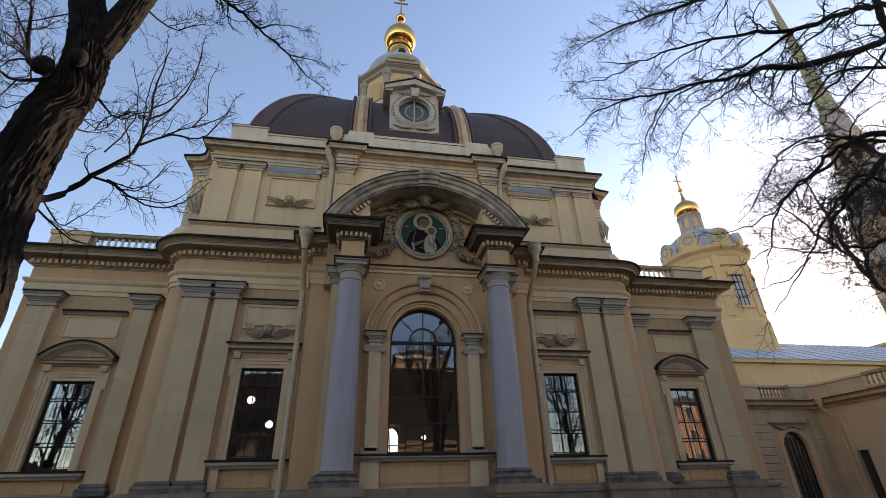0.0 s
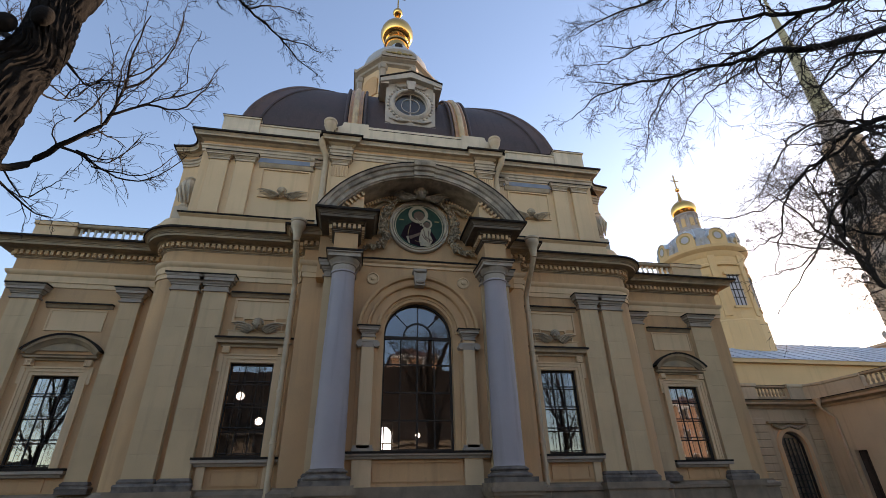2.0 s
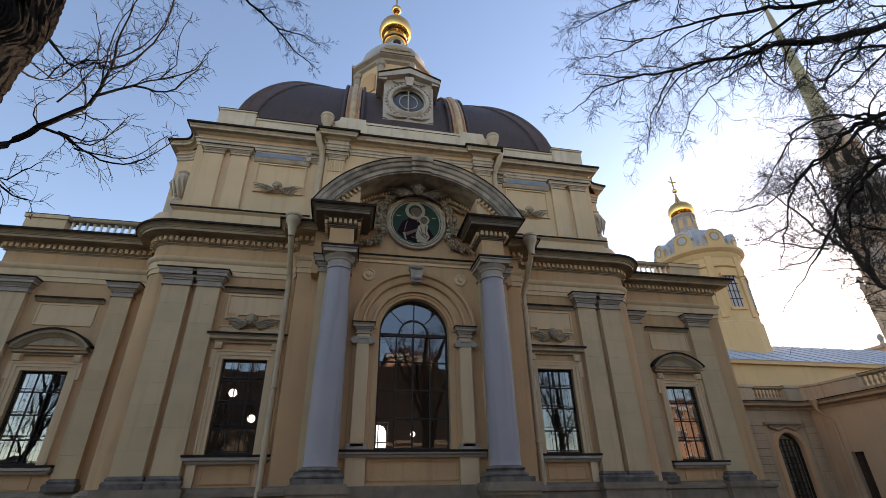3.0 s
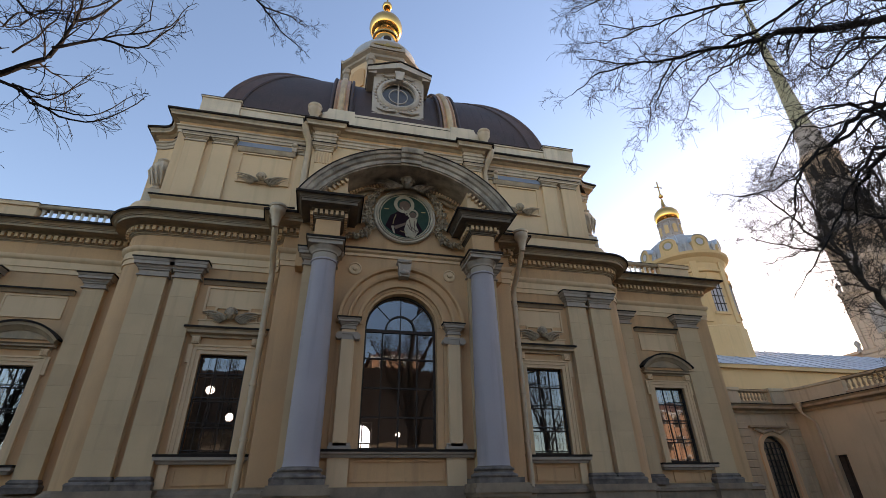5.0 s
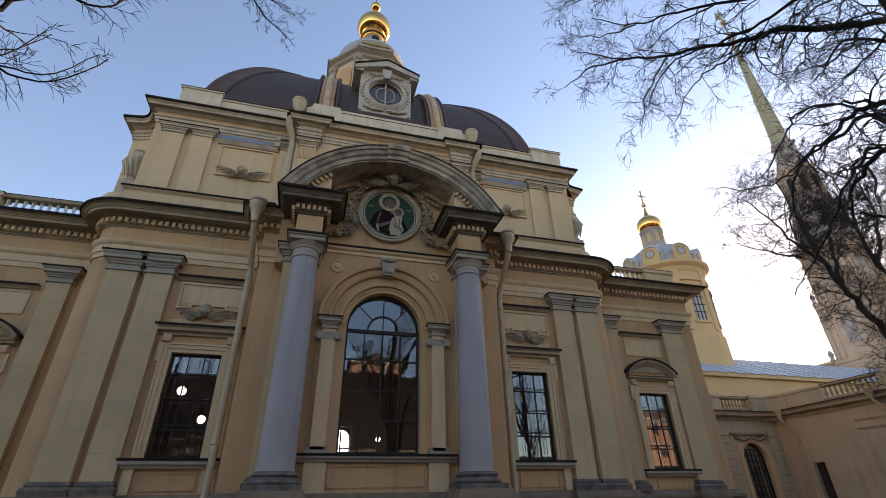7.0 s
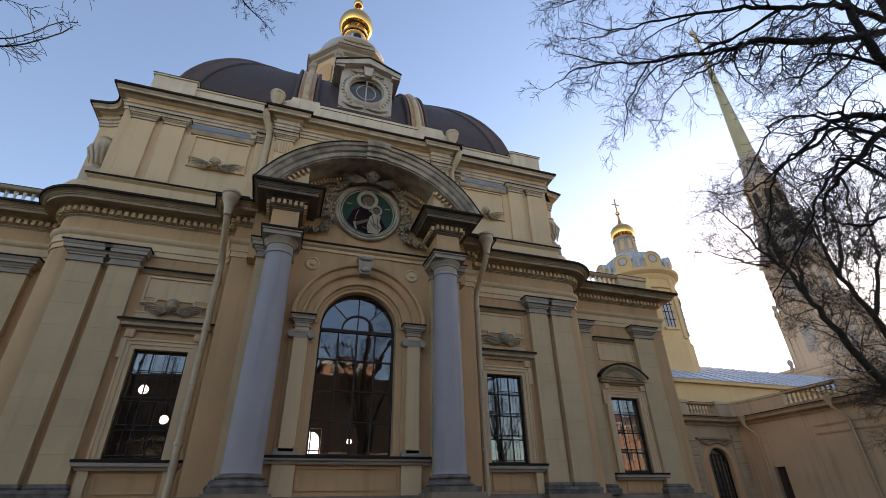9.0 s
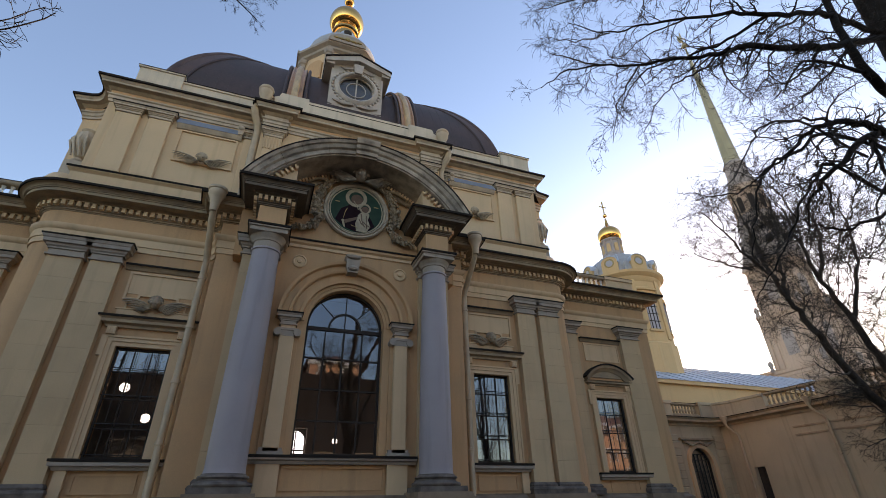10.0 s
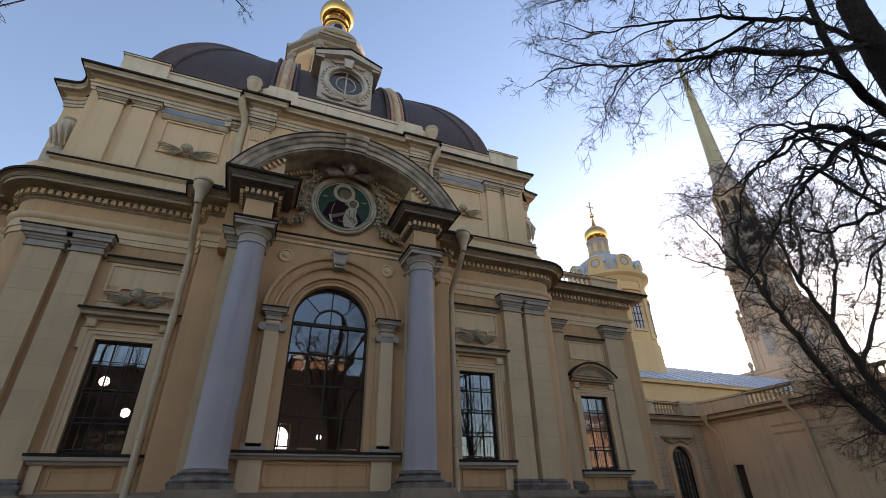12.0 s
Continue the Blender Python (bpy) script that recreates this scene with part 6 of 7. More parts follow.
for k in range(8):
    a = math.pi / 4 * k - 2.62
    pts = [(-0.27, 34.0), (0.27, 34.0), (0.27, 35.1)] + [(0.27 * math.cos(radians(t)), 35.1 + 0.27 * math.sin(radians(t))) for t in range(30, 151, 30)] + [(-0.27, 35.1)]
    part("neck_opening", Shape().prism(pts, -0.12, 0.12), CATHEDRAL, neck).matrix_basis = pose(CX - 0.2 + 1.36 * math.cos(a), CY + 1.36 * math.sin(a), 0, 0, 0, math.degrees(a) + 90)
    b = a + math.pi / 8
    part("neck_shaft", Shape().lathe([(0.13, 33.7), (0.11, 35.6), (0.18, 35.7), (0.18, 35.9)], CX - 0.2 + 1.42 * math.cos(b), CY + 1.42 * math.sin(b), 8), WORN_PINK, neck, "", 40)
gilt = part("gilded_cupola", Shape().lathe([(1.2, 36.15), (1.52, 36.45), (1.74, 37.1), (1.66, 37.75), (1.3, 38.25), (0.78, 38.65), (0.36, 39.05), (0.2, 39.7), (0.13, 40.4)], CX - 0.2, CY, 24), GOLD, cathedral, "gilded cupola", 40)
part("cross", Shape().ball((CX - 0.2, CY, 40.9), 0.34, 12, 8).box(CX - 0.27, CX - 0.13, CY - 0.07, CY + 0.07, 41.1, 43.6).box(CX - 0.85, CX + 0.45, CY - 0.06, CY + 0.06, 42.5, 42.62), GOLD, gilt, "gilded cross")

# ---- bell tower with its spire ----
TX, TY = 98.6, 41.5
tower = thing("bell_tower", (TX, TY, 0), "pinkish stone bell tower with a tall gilded spire", "tower")
for z0, z1, h in ((0, 24.0, 4.9), (24.0, 35.5, 4.75), (35.5, 46.5, 4.1)):
    tier = part("tier", Shape().box(TX - h, TX + h, TY - h, TY + h, z0, z1), PINKISH, tower, "plastered square tower tier")
    ring = [(TX - h, TY + h), (TX - h, TY - h), (TX + h, TY - h), (TX + h, TY + h)]
    part("cornice", Shape().sweep([(-0.1, z1 - 1.7), (0.12, z1 - 1.7), (0.12, z1 - 1.3), (0.25, z1 - 1.2), (0.3, z1 - 0.7), (0.55, z1 - 0.5), (0.62, z1 - 0.15), (0.62, z1), (-0.1, z1 + 0.15)], ring), PINKISH, tier, "deep tier cornice", 30)
    for sx, sy in ((-1, -1), (1, -1), (-1, 1)):
        for u, v in ((0, 1), (1, 0)):
            for off in (0.15, 1.35):
                x, y = TX + sx * (h - (off if u else -0.22)), TY + sy * (h - (off if v else -0.22))
                part("pilaster", Shape().box(x, x - sx * (0.75 if u else 0.4), y, y - sy * (0.75 if v else 0.4), z0 + 0.3, z1 - 1.6), PINKISH, tier)
    for face in range(2):
        c, r, zs = (TY if face else TX), 1.15, z1 - 4.6
        pts = [(-r, z0 + 2.5), (r, z0 + 2.5)] + [(r * math.cos(radians(t)), zs + r * math.sin(radians(t))) for t in range(0, 181, 18)]
        m = len(pts)
        verts = [((TX - h - o, TY + u, z) if face else (TX + u, TY - h - o, z)) for o in (-0.4, 0.08) for u, z in pts]
        part("blind_niche", Shape().add(verts, [tuple(range(m)), tuple(range(m, 2 * m))] + [(i, (i + 1) % m, (i + 1) % m + m, i + m) for i in range(m)]), LEAD, tier, "dusty arched niche")
    if z0:
        for sx, sy in ((-1, -1), (1, -1), (-1, 1)):
            x, y = TX + sx * (h + 0.45), TY + sy * (h + 0.45)
            part("volute", Shape().lathe([(0.35, z0), (0.5, z0 + 0.4), (0.3, z0 + 0.8), (0.55, z0 + 1.5), (0.4, z0 + 2.0), (0.12, z0 + 2.3)], x, y, 10), LEAD, tier, "weathered vase at a corner", 40)
front = part("west_front", Shape().box(TX + 1.0, TX + 36.0, TY + 1.0, TY + 16.0, 0, 25.5), PINKISH, tower, "broad plastered front beside the tower")
part("cornice", Shape().sweep([(-0.1, 24.2), (0.3, 24.2), (0.4, 24.9), (0.9, 25.2), (0.9, 25.7), (-0.1, 25.9)], [(TX + 1.0, TY + 16.0), (TX + 1.0, TY + 1.0), (TX + 36.0, TY + 1.0)]), PINKISH, front, "deep moulded cornice", 30)
scroll = [(TX + 4.0, 25.7), (TX + 34.0, 25.7), (TX + 33.6, 27.6), (TX + 31.0, 28.6), (TX + 27.0, 31.0), (TX + 23.5, 36.0), (TX + 21.0, 41.5), (TX + 18.5, 43.0), (TX + 12.0, 44.5), (TX + 4.0, 44.5)]
part("volute", Shape().prism(scroll, TY + 2.0, TY + 6.0), PINKISH, front, "curved scroll wall rising to the tower")
part("shoulder", Shape().lathe([(5.3, 46.6), (5.6, 47.1), (5.1, 48.0), (4.7, 50.0), (4.55, 53.0), (4.2, 56.0), (3.9, 58.0), (4.2, 58.6), (3.7, 59.4)], TX, TY, 8, OCT), LEAD, tower, "curved octagonal roof", 20)
for k in range(8):
    a = math.pi / 4 * k
    part("round_dormer", Shape().ball((TX + 4.3 * math.cos(a), TY + 4.3 * math.sin(a), 51.5), (0.75, 0.75, 1.1), 12, 8), FRAME, tower, "dark round opening", 60)
    b = a + OCT
    part("volute", Shape().tube([(TX + 5.9 * math.cos(b), TY + 5.9 * math.sin(b), 46.9), (TX + 5.5 * math.cos(b), TY + 5.5 * math.sin(b), 48.6), (TX + 4.9 * math.cos(b), TY + 4.9 * math.sin(b), 50.5), (TX + 4.6 * math.cos(b), TY + 4.6 * math.sin(b), 54.5)], [0.75, 0.45, 0.3, 0.2], 8), LEAD, tower, "curved rib of the roof", 40)
lan = part("lantern", Shape().lathe([(3.3, 59.0), (3.3, 65.3), (3.75, 65.8), (3.85, 66.8), (3.2, 67.6)], TX, TY, 8, OCT), PINKISH, tower, "octagonal lantern stage")
for k in range(8):
    a = math.pi / 4 * k
    part("opening", Shape().prism([(-0.6, 60.3), (0.6, 60.3)] + [(0.6 * math.cos(radians(t)), 63.6 + 0.6 * math.sin(radians(t))) for t in range(0, 181, 30)], -0.15, 0.15), FRAME, lan).matrix_basis = pose(TX + 3.06 * math.cos(a), TY + 3.06 * math.sin(a), 0, 0, 0, math.degrees(a) + 90)
    b = a + OCT
    part("corner_shaft", Shape().lathe([(0.4, 59.2), (0.32, 59.8), (0.28, 64.6), (0.42, 65.2)], TX + 3.35 * math.cos(b), TY + 3.35 * math.sin(b), 8), PINKISH, lan, "", 40)
part("upper_roof", Shape().lathe([(3.2, 67.4), (3.0, 69.0), (2.5, 70.6), (2.3, 73.6), (2.6, 74.2), (2.1, 75.2)], TX, TY, 8, OCT), LEAD, tower, "", 20)
SPIRE_GOLD = surface("dull_spire_gilding", (0.46, 0.38, 0.22), 0.6, 0.12, 0.3, 0, 8, 0.05, metal=0.5)
spire = part("spire", Shape().lathe([(1.85, 75.0), (1.45, 86.0), (1.0, 98.0), (0.55, 110.0), (0.22, 118.0), (0.15, 119.5)], TX, TY, 8, OCT), SPIRE_GOLD, tower, "tall gilded needle spire")
part("finial", Shape().ball((TX, TY, 119.8), 0.8, 12, 8).box(TX - 0.15, TX + 0.15, TY - 0.15, TY + 0.15, 120, 125.5).box(TX - 1.4, TX + 1.4, TY - 0.12, TY + 0.12, 123.2, 123.5).ball((TX - 1.0, TY, 122.0), (0.9, 0.4, 1.4), 10, 8), SPIRE_GOLD, spire, "plain gilded finial", 60)

# ---- houses out of view: orange ones mirrored in the glass, dark-roofed ones added ----
def yard_house(x0, x1, y, height, roof_h, material, roof_material, label, storeys):
    trim = WHITE if storeys > 3 else material
    house = thing("yard_house", ((x0 + x1) / 2, y, 0), label, "house", "houses across the yard")
    part("wall", Shape().box(x0, x1, y - 10, y, 0, height), material, house, "rendered wall")
    part("roof", Shape().add([(x0 - 0.6, y - 10.6, height - 0.1), (x1 + 0.6, y - 10.6, height - 0.1), (x1 + 0.6, y + 0.6, height - 0.1), (x0 - 0.6, y + 0.6, height - 0.1), (x0 + 3, y - 5, height + roof_h), (x1 - 3, y - 5, height + roof_h)], [(0, 1, 5, 4), (2, 3, 4, 5), (1, 2, 5), (3, 0, 4), (0, 3, 2, 1)]), roof_material, house, "pitched sheet roof")
    part("cornice", Shape().box(x0 - 0.3, x1 + 0.3, y, y + 0.5, height - 0.6, height - 0.1), trim, house)
    n = max(2, int((x1 - x0) / 3.4))
    for storey in range(storeys):
        z = height * storey / storeys
        h = height / storeys
        for i in range(n):
            x = x0 + (x1 - x0) * (i + 0.5) / n
            win = part("window", Shape().box(x - 0.65, x + 0.65, y, y + 0.05, z + 0.3 * h, z + 0.8 * h), FRAME, house)
            part("window_frame", Shape().box(x - 0.85, x - 0.65, y, y + 0.1, z + 0.28 * h, z + 0.85 * h).box(x + 0.65, x + 0.85, y, y + 0.1, z + 0.28 * h, z + 0.85 * h).box(x - 0.65, x + 0.65, y, y + 0.1, z + 0.8 * h, z + 0.85 * h), trim, win)
    return house


yard_house(4.0, 13.0, -66, 24.2, 2.4, TERRACOTTA, ROOF_RED, "orange-red house with white window frames", 5)
yard_house(58.0, 96.0, -68, 17.0, 2.5, TERRACOTTA, ROOF_RED, "long orange house across the yard", 4)
# Dark-roofed houses added: they darken the reflections and block low sky on the facade.
yard_house(-7.0, 20.0, -44, 7.5, 10.2, PLINTH, FLASHING, "added low house whose tall dark roof darkens the glass", 1)
yard_house(-27.0, -7.6, -44, 8.8, 8.5, PLINTH, FLASHING, "added taller dark-roofed house that darkens the glass and blocks low sky", 2)
yard_house(-90.0, -44.0, -52, 4.0, 3.0, PLINTH, FLASHING, "added low dark-roofed house that blocks low sky", 1)


# ---- bare trees ----
def limb_line(points, wobble, rnd, per=4):
    """A bent line through the given points, with small kinks."""
    pts = [Vector(p) for p in points]
    out = []
    for i in range(len(pts) - 1):
        p0, p1, p2, p3 = pts[max(i - 1, 0)], pts[i], pts[i + 1], pts[min(i + 2, len(pts) - 1)]
        for k in range(per):
            t = k / per
            q = 0.5 * (2 * p1 + (p2 - p0) * t + (2 * p0 - 5 * p1 + 4 * p2 - p3) * t * t + (3 * p1 - p0 - 3 * p2 + p3) * t ** 3)
            if i or k:
                q += Vector((rnd.uniform(-1, 1), rnd.uniform(-1, 1), rnd.uniform(-1, 1))) * wobble
            out.append(q)
    out.append(pts[-1])
    return out


class Tree:
    """A bare tree: limbs along set lines, then branches and twigs grown from them."""

    def __init__(self, seed, droop=0.25, spread=0.75, fine=0.0045, bend=0.26):
        self.rnd, self.droop, self.spread = random.Random(seed), droop, spread
        self.wood, self.twigs, self.fine, self.bend = Shape(), Shape(), fine, bend

    def limb(self, points, r0, r1, grow=1.0, depth=3, start=0.15, step=0.55, reach=1.6, wobble=0.06, sides=9, per=4):
        line = limb_line(points, wobble, self.rnd, per)
        n = len(line)
        radii = [r0 + (r1 - r0) * (i / (n - 1)) ** 0.8 for i in range(n)]
        (self.wood if r0 > 0.035 else self.twigs).tube(line, radii, sides)
        total = sum((b - a).length for a, b in zip(line, line[1:]))
        if not depth:
            return
        count = int(total * grow / step)
        for k in range(count):
            t = start + (1 - start) * (k + self.rnd.random()) / max(1, count)
            f = min(n - 1.001, t * (n - 1))
            i = int(f)
            p = line[i].lerp(line[i + 1], f - i)
            d = (line[i + 1] - line[i]).normalized()
            self.shoot(p, d, min(radii[i] * 0.5, 0.03), reach * (1.15 - 0.5 * t) * self.rnd.uniform(0.55, 1.2), depth - 1)

    def shoot(self, p, d, r, length, depth):
        rnd = self.rnd
        side = Vector((rnd.gauss(0, 1), rnd.gauss(0, 1), rnd.gauss(0, 0.8)))
        side = (side - d * side.dot(d)).normalized()
        d = (d * (1 - self.spread * 0.4) + side * self.spread).normalized()
        n = 7 if depth > 1 else 5 if depth else 4
        pts, q = [p.copy()], p.copy()
        for i in range(n):
            d = (d + Vector((rnd.uniform(-1, 1), rnd.uniform(-1, 1), rnd.uniform(-0.9, 0.9))) * self.bend + Vector((0, 0, -self.droop * (0.15 + 0.6 * i / n)))).normalized()
            q = q + d * (length / n) * rnd.uniform(0.8, 1.2)
            pts.append(q.copy())
        r = max(r, self.fine)
        tip = max(self.fine * 0.62, r * 0.3)
        shape = self.wood if r > 0.03 else self.twigs
        shape.tube(pts, [r + (tip - r) * (i / n) ** 0.8 for i in range(n + 1)], 3 if r < 0.012 else 5)
        if depth > 0:
            count = 6 if depth > 1 else 5
            for k in range(count):
                t = 0.12 + 0.88 * (k + rnd.random()) / count
                f = min(n - 0.001, t * n)
                i = int(f)
                a = pts[i].lerp(pts[i + 1], f - i)
                self.shoot(a, (pts[i + 1] - pts[i]).normalized(), r * 0.5, length * rnd.uniform(0.36, 0.7) * (1.2 - 0.5 * t), depth - 1)

    def bole(self, points, radii, seed, sides=110, per=26, deep=0.035):
        """A thick trunk with furrowed bark in relief."""
        line = limb_line(points, 0.0, self.rnd, per)
        s = Shape().tube(line, 1.0, sides)
        n = len(line)
        for i, c in enumerate(line):
            f = i / (n - 1) * (len(radii) - 1)
            k = min(int(f), len(radii) - 2)
            r = radii[k] + (radii[k + 1] - radii[k]) * (f - k)
            for m in range(sides):
                v = Vector(s.v[i * sides + m]) - c
                a = 2 * math.pi * m / sides
                q = Vector((math.cos(a) * 6.5, math.sin(a) * 6.5, c.z * 1.7 + seed))
                warp = noise.noise(q * 0.7)
                ridge = 1 - 2.6 * abs(noise.noise(q * 1.3 + Vector((warp, 0, 0)))) + 0.6 * noise.noise(q * 3.1)
                lump = noise.noise(Vector((math.cos(a), math.sin(a), c.z * 0.6 + seed)))
                s.v[i * sides + m] = tuple(c + v * (r * (1 + 0.05 * lump) + deep * ridge))
        self.wood.add(s.v, s.f)

    def link(self, at, label, group="bare trees", bark=None, twig=None):
        tree = thing("tree", at, label, "tree", group)
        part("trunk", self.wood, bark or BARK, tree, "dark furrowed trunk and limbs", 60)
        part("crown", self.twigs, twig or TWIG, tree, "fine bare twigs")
        return tree


# thick old tree beside the camera
old = Tree(3, 0.02, 0.72, 0.0042, 0.36)
old.bole([(-7.1, -14.6, -0.1), (-7.25, -14.6, 2.0), (-7.22, -14.6, 3.92), (-7.29, -14.6, 4.66), (-7.32, -14.6, 5.47), (-7.25, -14.6, 6.59), (-7.11, -14.6, 7.39), (-7.22, -14.6, 8.28), (-7.53, -14.6, 9.15), (-7.82, -14.6, 10.01), (-8.0, -14.4, 13.0)], [0.58, 0.44, 0.36, 0.33, 0.31, 0.3, 0.27, 0.26, 0.22, 0.2, 0.14], 2.0)
old.bole([(-7.1, -14.6, 7.7), (-6.95, -14.6, 8.4), (-6.8, -14.6, 9.2), (-6.64, -14.6, 10.2), (-6.5, -14.5, 12.2)], [0.18, 0.2, 0.19, 0.17, 0.12], 9.0, 70, 18, 0.02)
old.wood.ball((-7.0, -14.95, 7.45), (0.14, 0.1, 0.17), 12, 8).ball((-7.35, -14.98, 7.2), (0.15, 0.1, 0.16), 12, 8)
old.limb([(-6.55, -14.5, 11.0), (-7.0, -13.0, 12.8), (-7.45, -11.6, 14.3), (-7.18, -10.9, 14.59), (-6.74, -10.5, 14.61), (-6.31, -10.2, 14.45), (-5.65, -9.0, 14.88), (-5.15, -8.2, 14.92), (-4.49, -7.6, 14.88)], 0.085, 0.012, 1.1, 3, 0.2, 0.4, 0.75, 0.04, 7)
old.limb([(-5.65, -9.0, 14.88), (-5.0, -8.4, 15.4), (-4.38, -7.7, 15.9)], 0.03, 0.008, 1.4, 3, 0.15, 0.4, 0.8, 0.04, 6)
old.limb([(-6.31, -10.2, 14.45), (-5.7, -9.9, 15.1), (-5.2, -9.5, 15.6)], 0.03, 0.008, 1.4, 3, 0.15, 0.4, 0.8, 0.04, 6)
old.limb([(-7.20, -14.50, 5.23), (-7.22, -13.82, 5.79), (-6.94, -13.82, 6.16), (-6.60, -13.82, 6.49), (-6.47, -13.77, 6.82), (-6.48, -13.72, 7.47), (-6.54, -13.72, 8.32), (-6.51, -13.72, 9.25)], 0.058, 0.008, 0.8, 2, 0.35, 0.34, 0.75, 0.015, 8, 3)
old.limb([(-6.48, -13.82, 6.80), (-6.02, -13.82, 7.10), (-5.60, -13.72, 7.17), (-5.35, -13.72, 7.54), (-5.18, -13.72, 8.00)], 0.024, 0.006, 1.7, 2, 0.12, 0.26, 0.6, 0.015, 6, 3)
old.limb([(-6.48, -13.72, 7.47), (-6.18, -13.72, 7.76), (-5.99, -13.72, 8.41), (-5.96, -13.72, 9.01), (-6.00, -13.72, 9.58)], 0.022, 0.006, 1.0, 2, 0.25, 0.28, 0.6, 0.015, 6, 3)
old.limb([(-6.94, -13.82, 6.16), (-6.61, -13.72, 6.08), (-6.40, -13.72, 5.92), (-5.96, -13.72, 5.75), (-5.58, -13.72, 5.87), (-5.28, -13.72, 6.28)], 0.022, 0.006, 1.7, 2, 0.12, 0.26, 0.5, 0.015, 6, 3)
old.limb([(-6.61, -13.82, 6.08), (-6.39, -13.82, 6.01), (-6.11, -13.82, 6.06), (-5.95, -13.82, 6.43)], 0.014, 0.005, 1.0, 2, 0.2, 0.3, 0.4, 0.015, 5, 3)
old.limb([(-7.20, -14.50, 7.57), (-6.97, -13.82, 7.40), (-6.74, -13.82, 7.53), (-6.42, -13.82, 7.53)], 0.02, 0.006, 1.7, 2, 0.12, 0.28, 0.55, 0.015, 5, 3)
old.limb([(-7.20, -14.50, 6.67), (-7.23, -13.82, 7.00), (-7.04, -13.82, 7.33), (-6.81, -13.72, 7.62)], 0.018, 0.006, 1.7, 2, 0.12, 0.28, 0.5, 0.015, 5, 3)
old.limb([(-7.20, -14.50, 5.33), (-7.09, -13.72, 5.19), (-6.71, -13.72, 5.04)], 0.022, 0.006, 1.7, 2, 0.12, 0.28, 0.5, 0.015, 5, 3)
old.limb([(-7.45, -14.50, 7.34), (-8.55, -13.82, 8.39), (-8.81, -13.82, 9.20), (-9.13, -13.72, 10.10)], 0.055, 0.02, 1.2, 3, 0.1, 0.3, 0.9, 0.02, 7)
old.limb([(-7.45, -14.50, 7.43), (-8.70, -13.82, 7.96), (-9.29, -13.72, 8.58)], 0.04, 0.012, 1.2, 3, 0.15, 0.3, 0.8, 0.02, 6)
old.limb([(-7.20, -14.50, 9.82), (-6.81, -13.53, 10.01), (-6.23, -13.34, 10.49)], 0.03, 0.008, 1.2, 3, 0.2, 0.35, 0.7, 0.02, 5)
old.limb([(-7.20, -14.50, 6.91), (-7.14, -13.74, 7.15), (-6.89, -13.74, 7.48), (-6.57, -13.74, 7.59)], 0.014, 0.005, 1.0, 2, 0.1, 0.2, 0.42, 0.02, 5, 3)
old.limb([(-7.20, -14.50, 7.61), (-7.02, -13.74, 7.46), (-6.72, -13.74, 7.51), (-6.54, -13.74, 7.73)], 0.014, 0.005, 1.0, 2, 0.1, 0.2, 0.42, 0.02, 5, 3)
old.limb([(-6.47, -13.74, 7.04), (-6.56, -13.74, 7.66), (-6.62, -13.74, 8.25), (-6.57, -13.74, 8.91), (-6.63, -13.74, 9.60)], 0.014, 0.005, 1.0, 2, 0.1, 0.2, 0.42, 0.02, 5, 3)
old.limb([(-6.51, -13.74, 7.59), (-6.18, -13.74, 8.02), (-5.98, -13.74, 8.64), (-6.02, -13.74, 9.47)], 0.014, 0.005, 1.0, 2, 0.1, 0.2, 0.42, 0.02, 5, 3)
old.limb([(-6.15, -13.74, 7.14), (-5.76, -13.74, 7.38), (-5.60, -13.74, 7.73), (-5.67, -13.74, 8.40), (-5.62, -13.74, 9.01)], 0.014, 0.005, 1.0, 2, 0.1, 0.2, 0.42, 0.02, 5, 3)
old.limb([(-5.76, -13.74, 7.38), (-5.31, -13.74, 7.67), (-5.16, -13.74, 8.20)], 0.014, 0.005, 1.0, 2, 0.1, 0.2, 0.42, 0.02, 5, 3)
old.limb([(-7.02, -13.74, 6.23), (-7.16, -13.74, 6.54), (-6.99, -13.74, 6.77)], 0.014, 0.005, 1.0, 2, 0.1, 0.2, 0.42, 0.02, 5, 3)
old.limb([(-6.74, -13.74, 6.17), (-6.41, -13.74, 5.99), (-6.16, -13.74, 6.10), (-5.93, -13.74, 6.49)], 0.014, 0.005, 1.0, 2, 0.1, 0.2, 0.42, 0.02, 5, 3)
old.limb([(-6.47, -13.74, 5.91), (-6.06, -13.74, 5.82), (-5.69, -13.74, 5.87), (-5.37, -13.74, 6.31)], 0.014, 0.005, 1.0, 2, 0.1, 0.2, 0.42, 0.02, 5, 3)
old.limb([(-7.20, -14.50, 5.62), (-7.17, -13.74, 5.35), (-6.92, -13.74, 5.46), (-6.75, -13.74, 5.64)], 0.014, 0.005, 1.0, 2, 0.1, 0.2, 0.42, 0.02, 5, 3)
old.limb([(-7.45, -14.50, 7.60), (-8.69, -13.74, 8.59), (-8.90, -13.74, 9.13), (-9.43, -13.74, 9.95)], 0.014, 0.005, 1.0, 2, 0.1, 0.2, 0.42, 0.02, 5, 3)
old.limb([(-7.45, -14.50, 9.06), (-9.20, -13.74, 9.37), (-9.50, -13.74, 9.69)], 0.014, 0.005, 1.0, 2, 0.1, 0.2, 0.42, 0.02, 5, 3)
old.limb([(-7.45, -14.50, 7.55), (-8.69, -13.74, 7.91), (-9.10, -13.74, 8.38)], 0.014, 0.005, 1.0, 2, 0.1, 0.2, 0.42, 0.02, 5, 3)
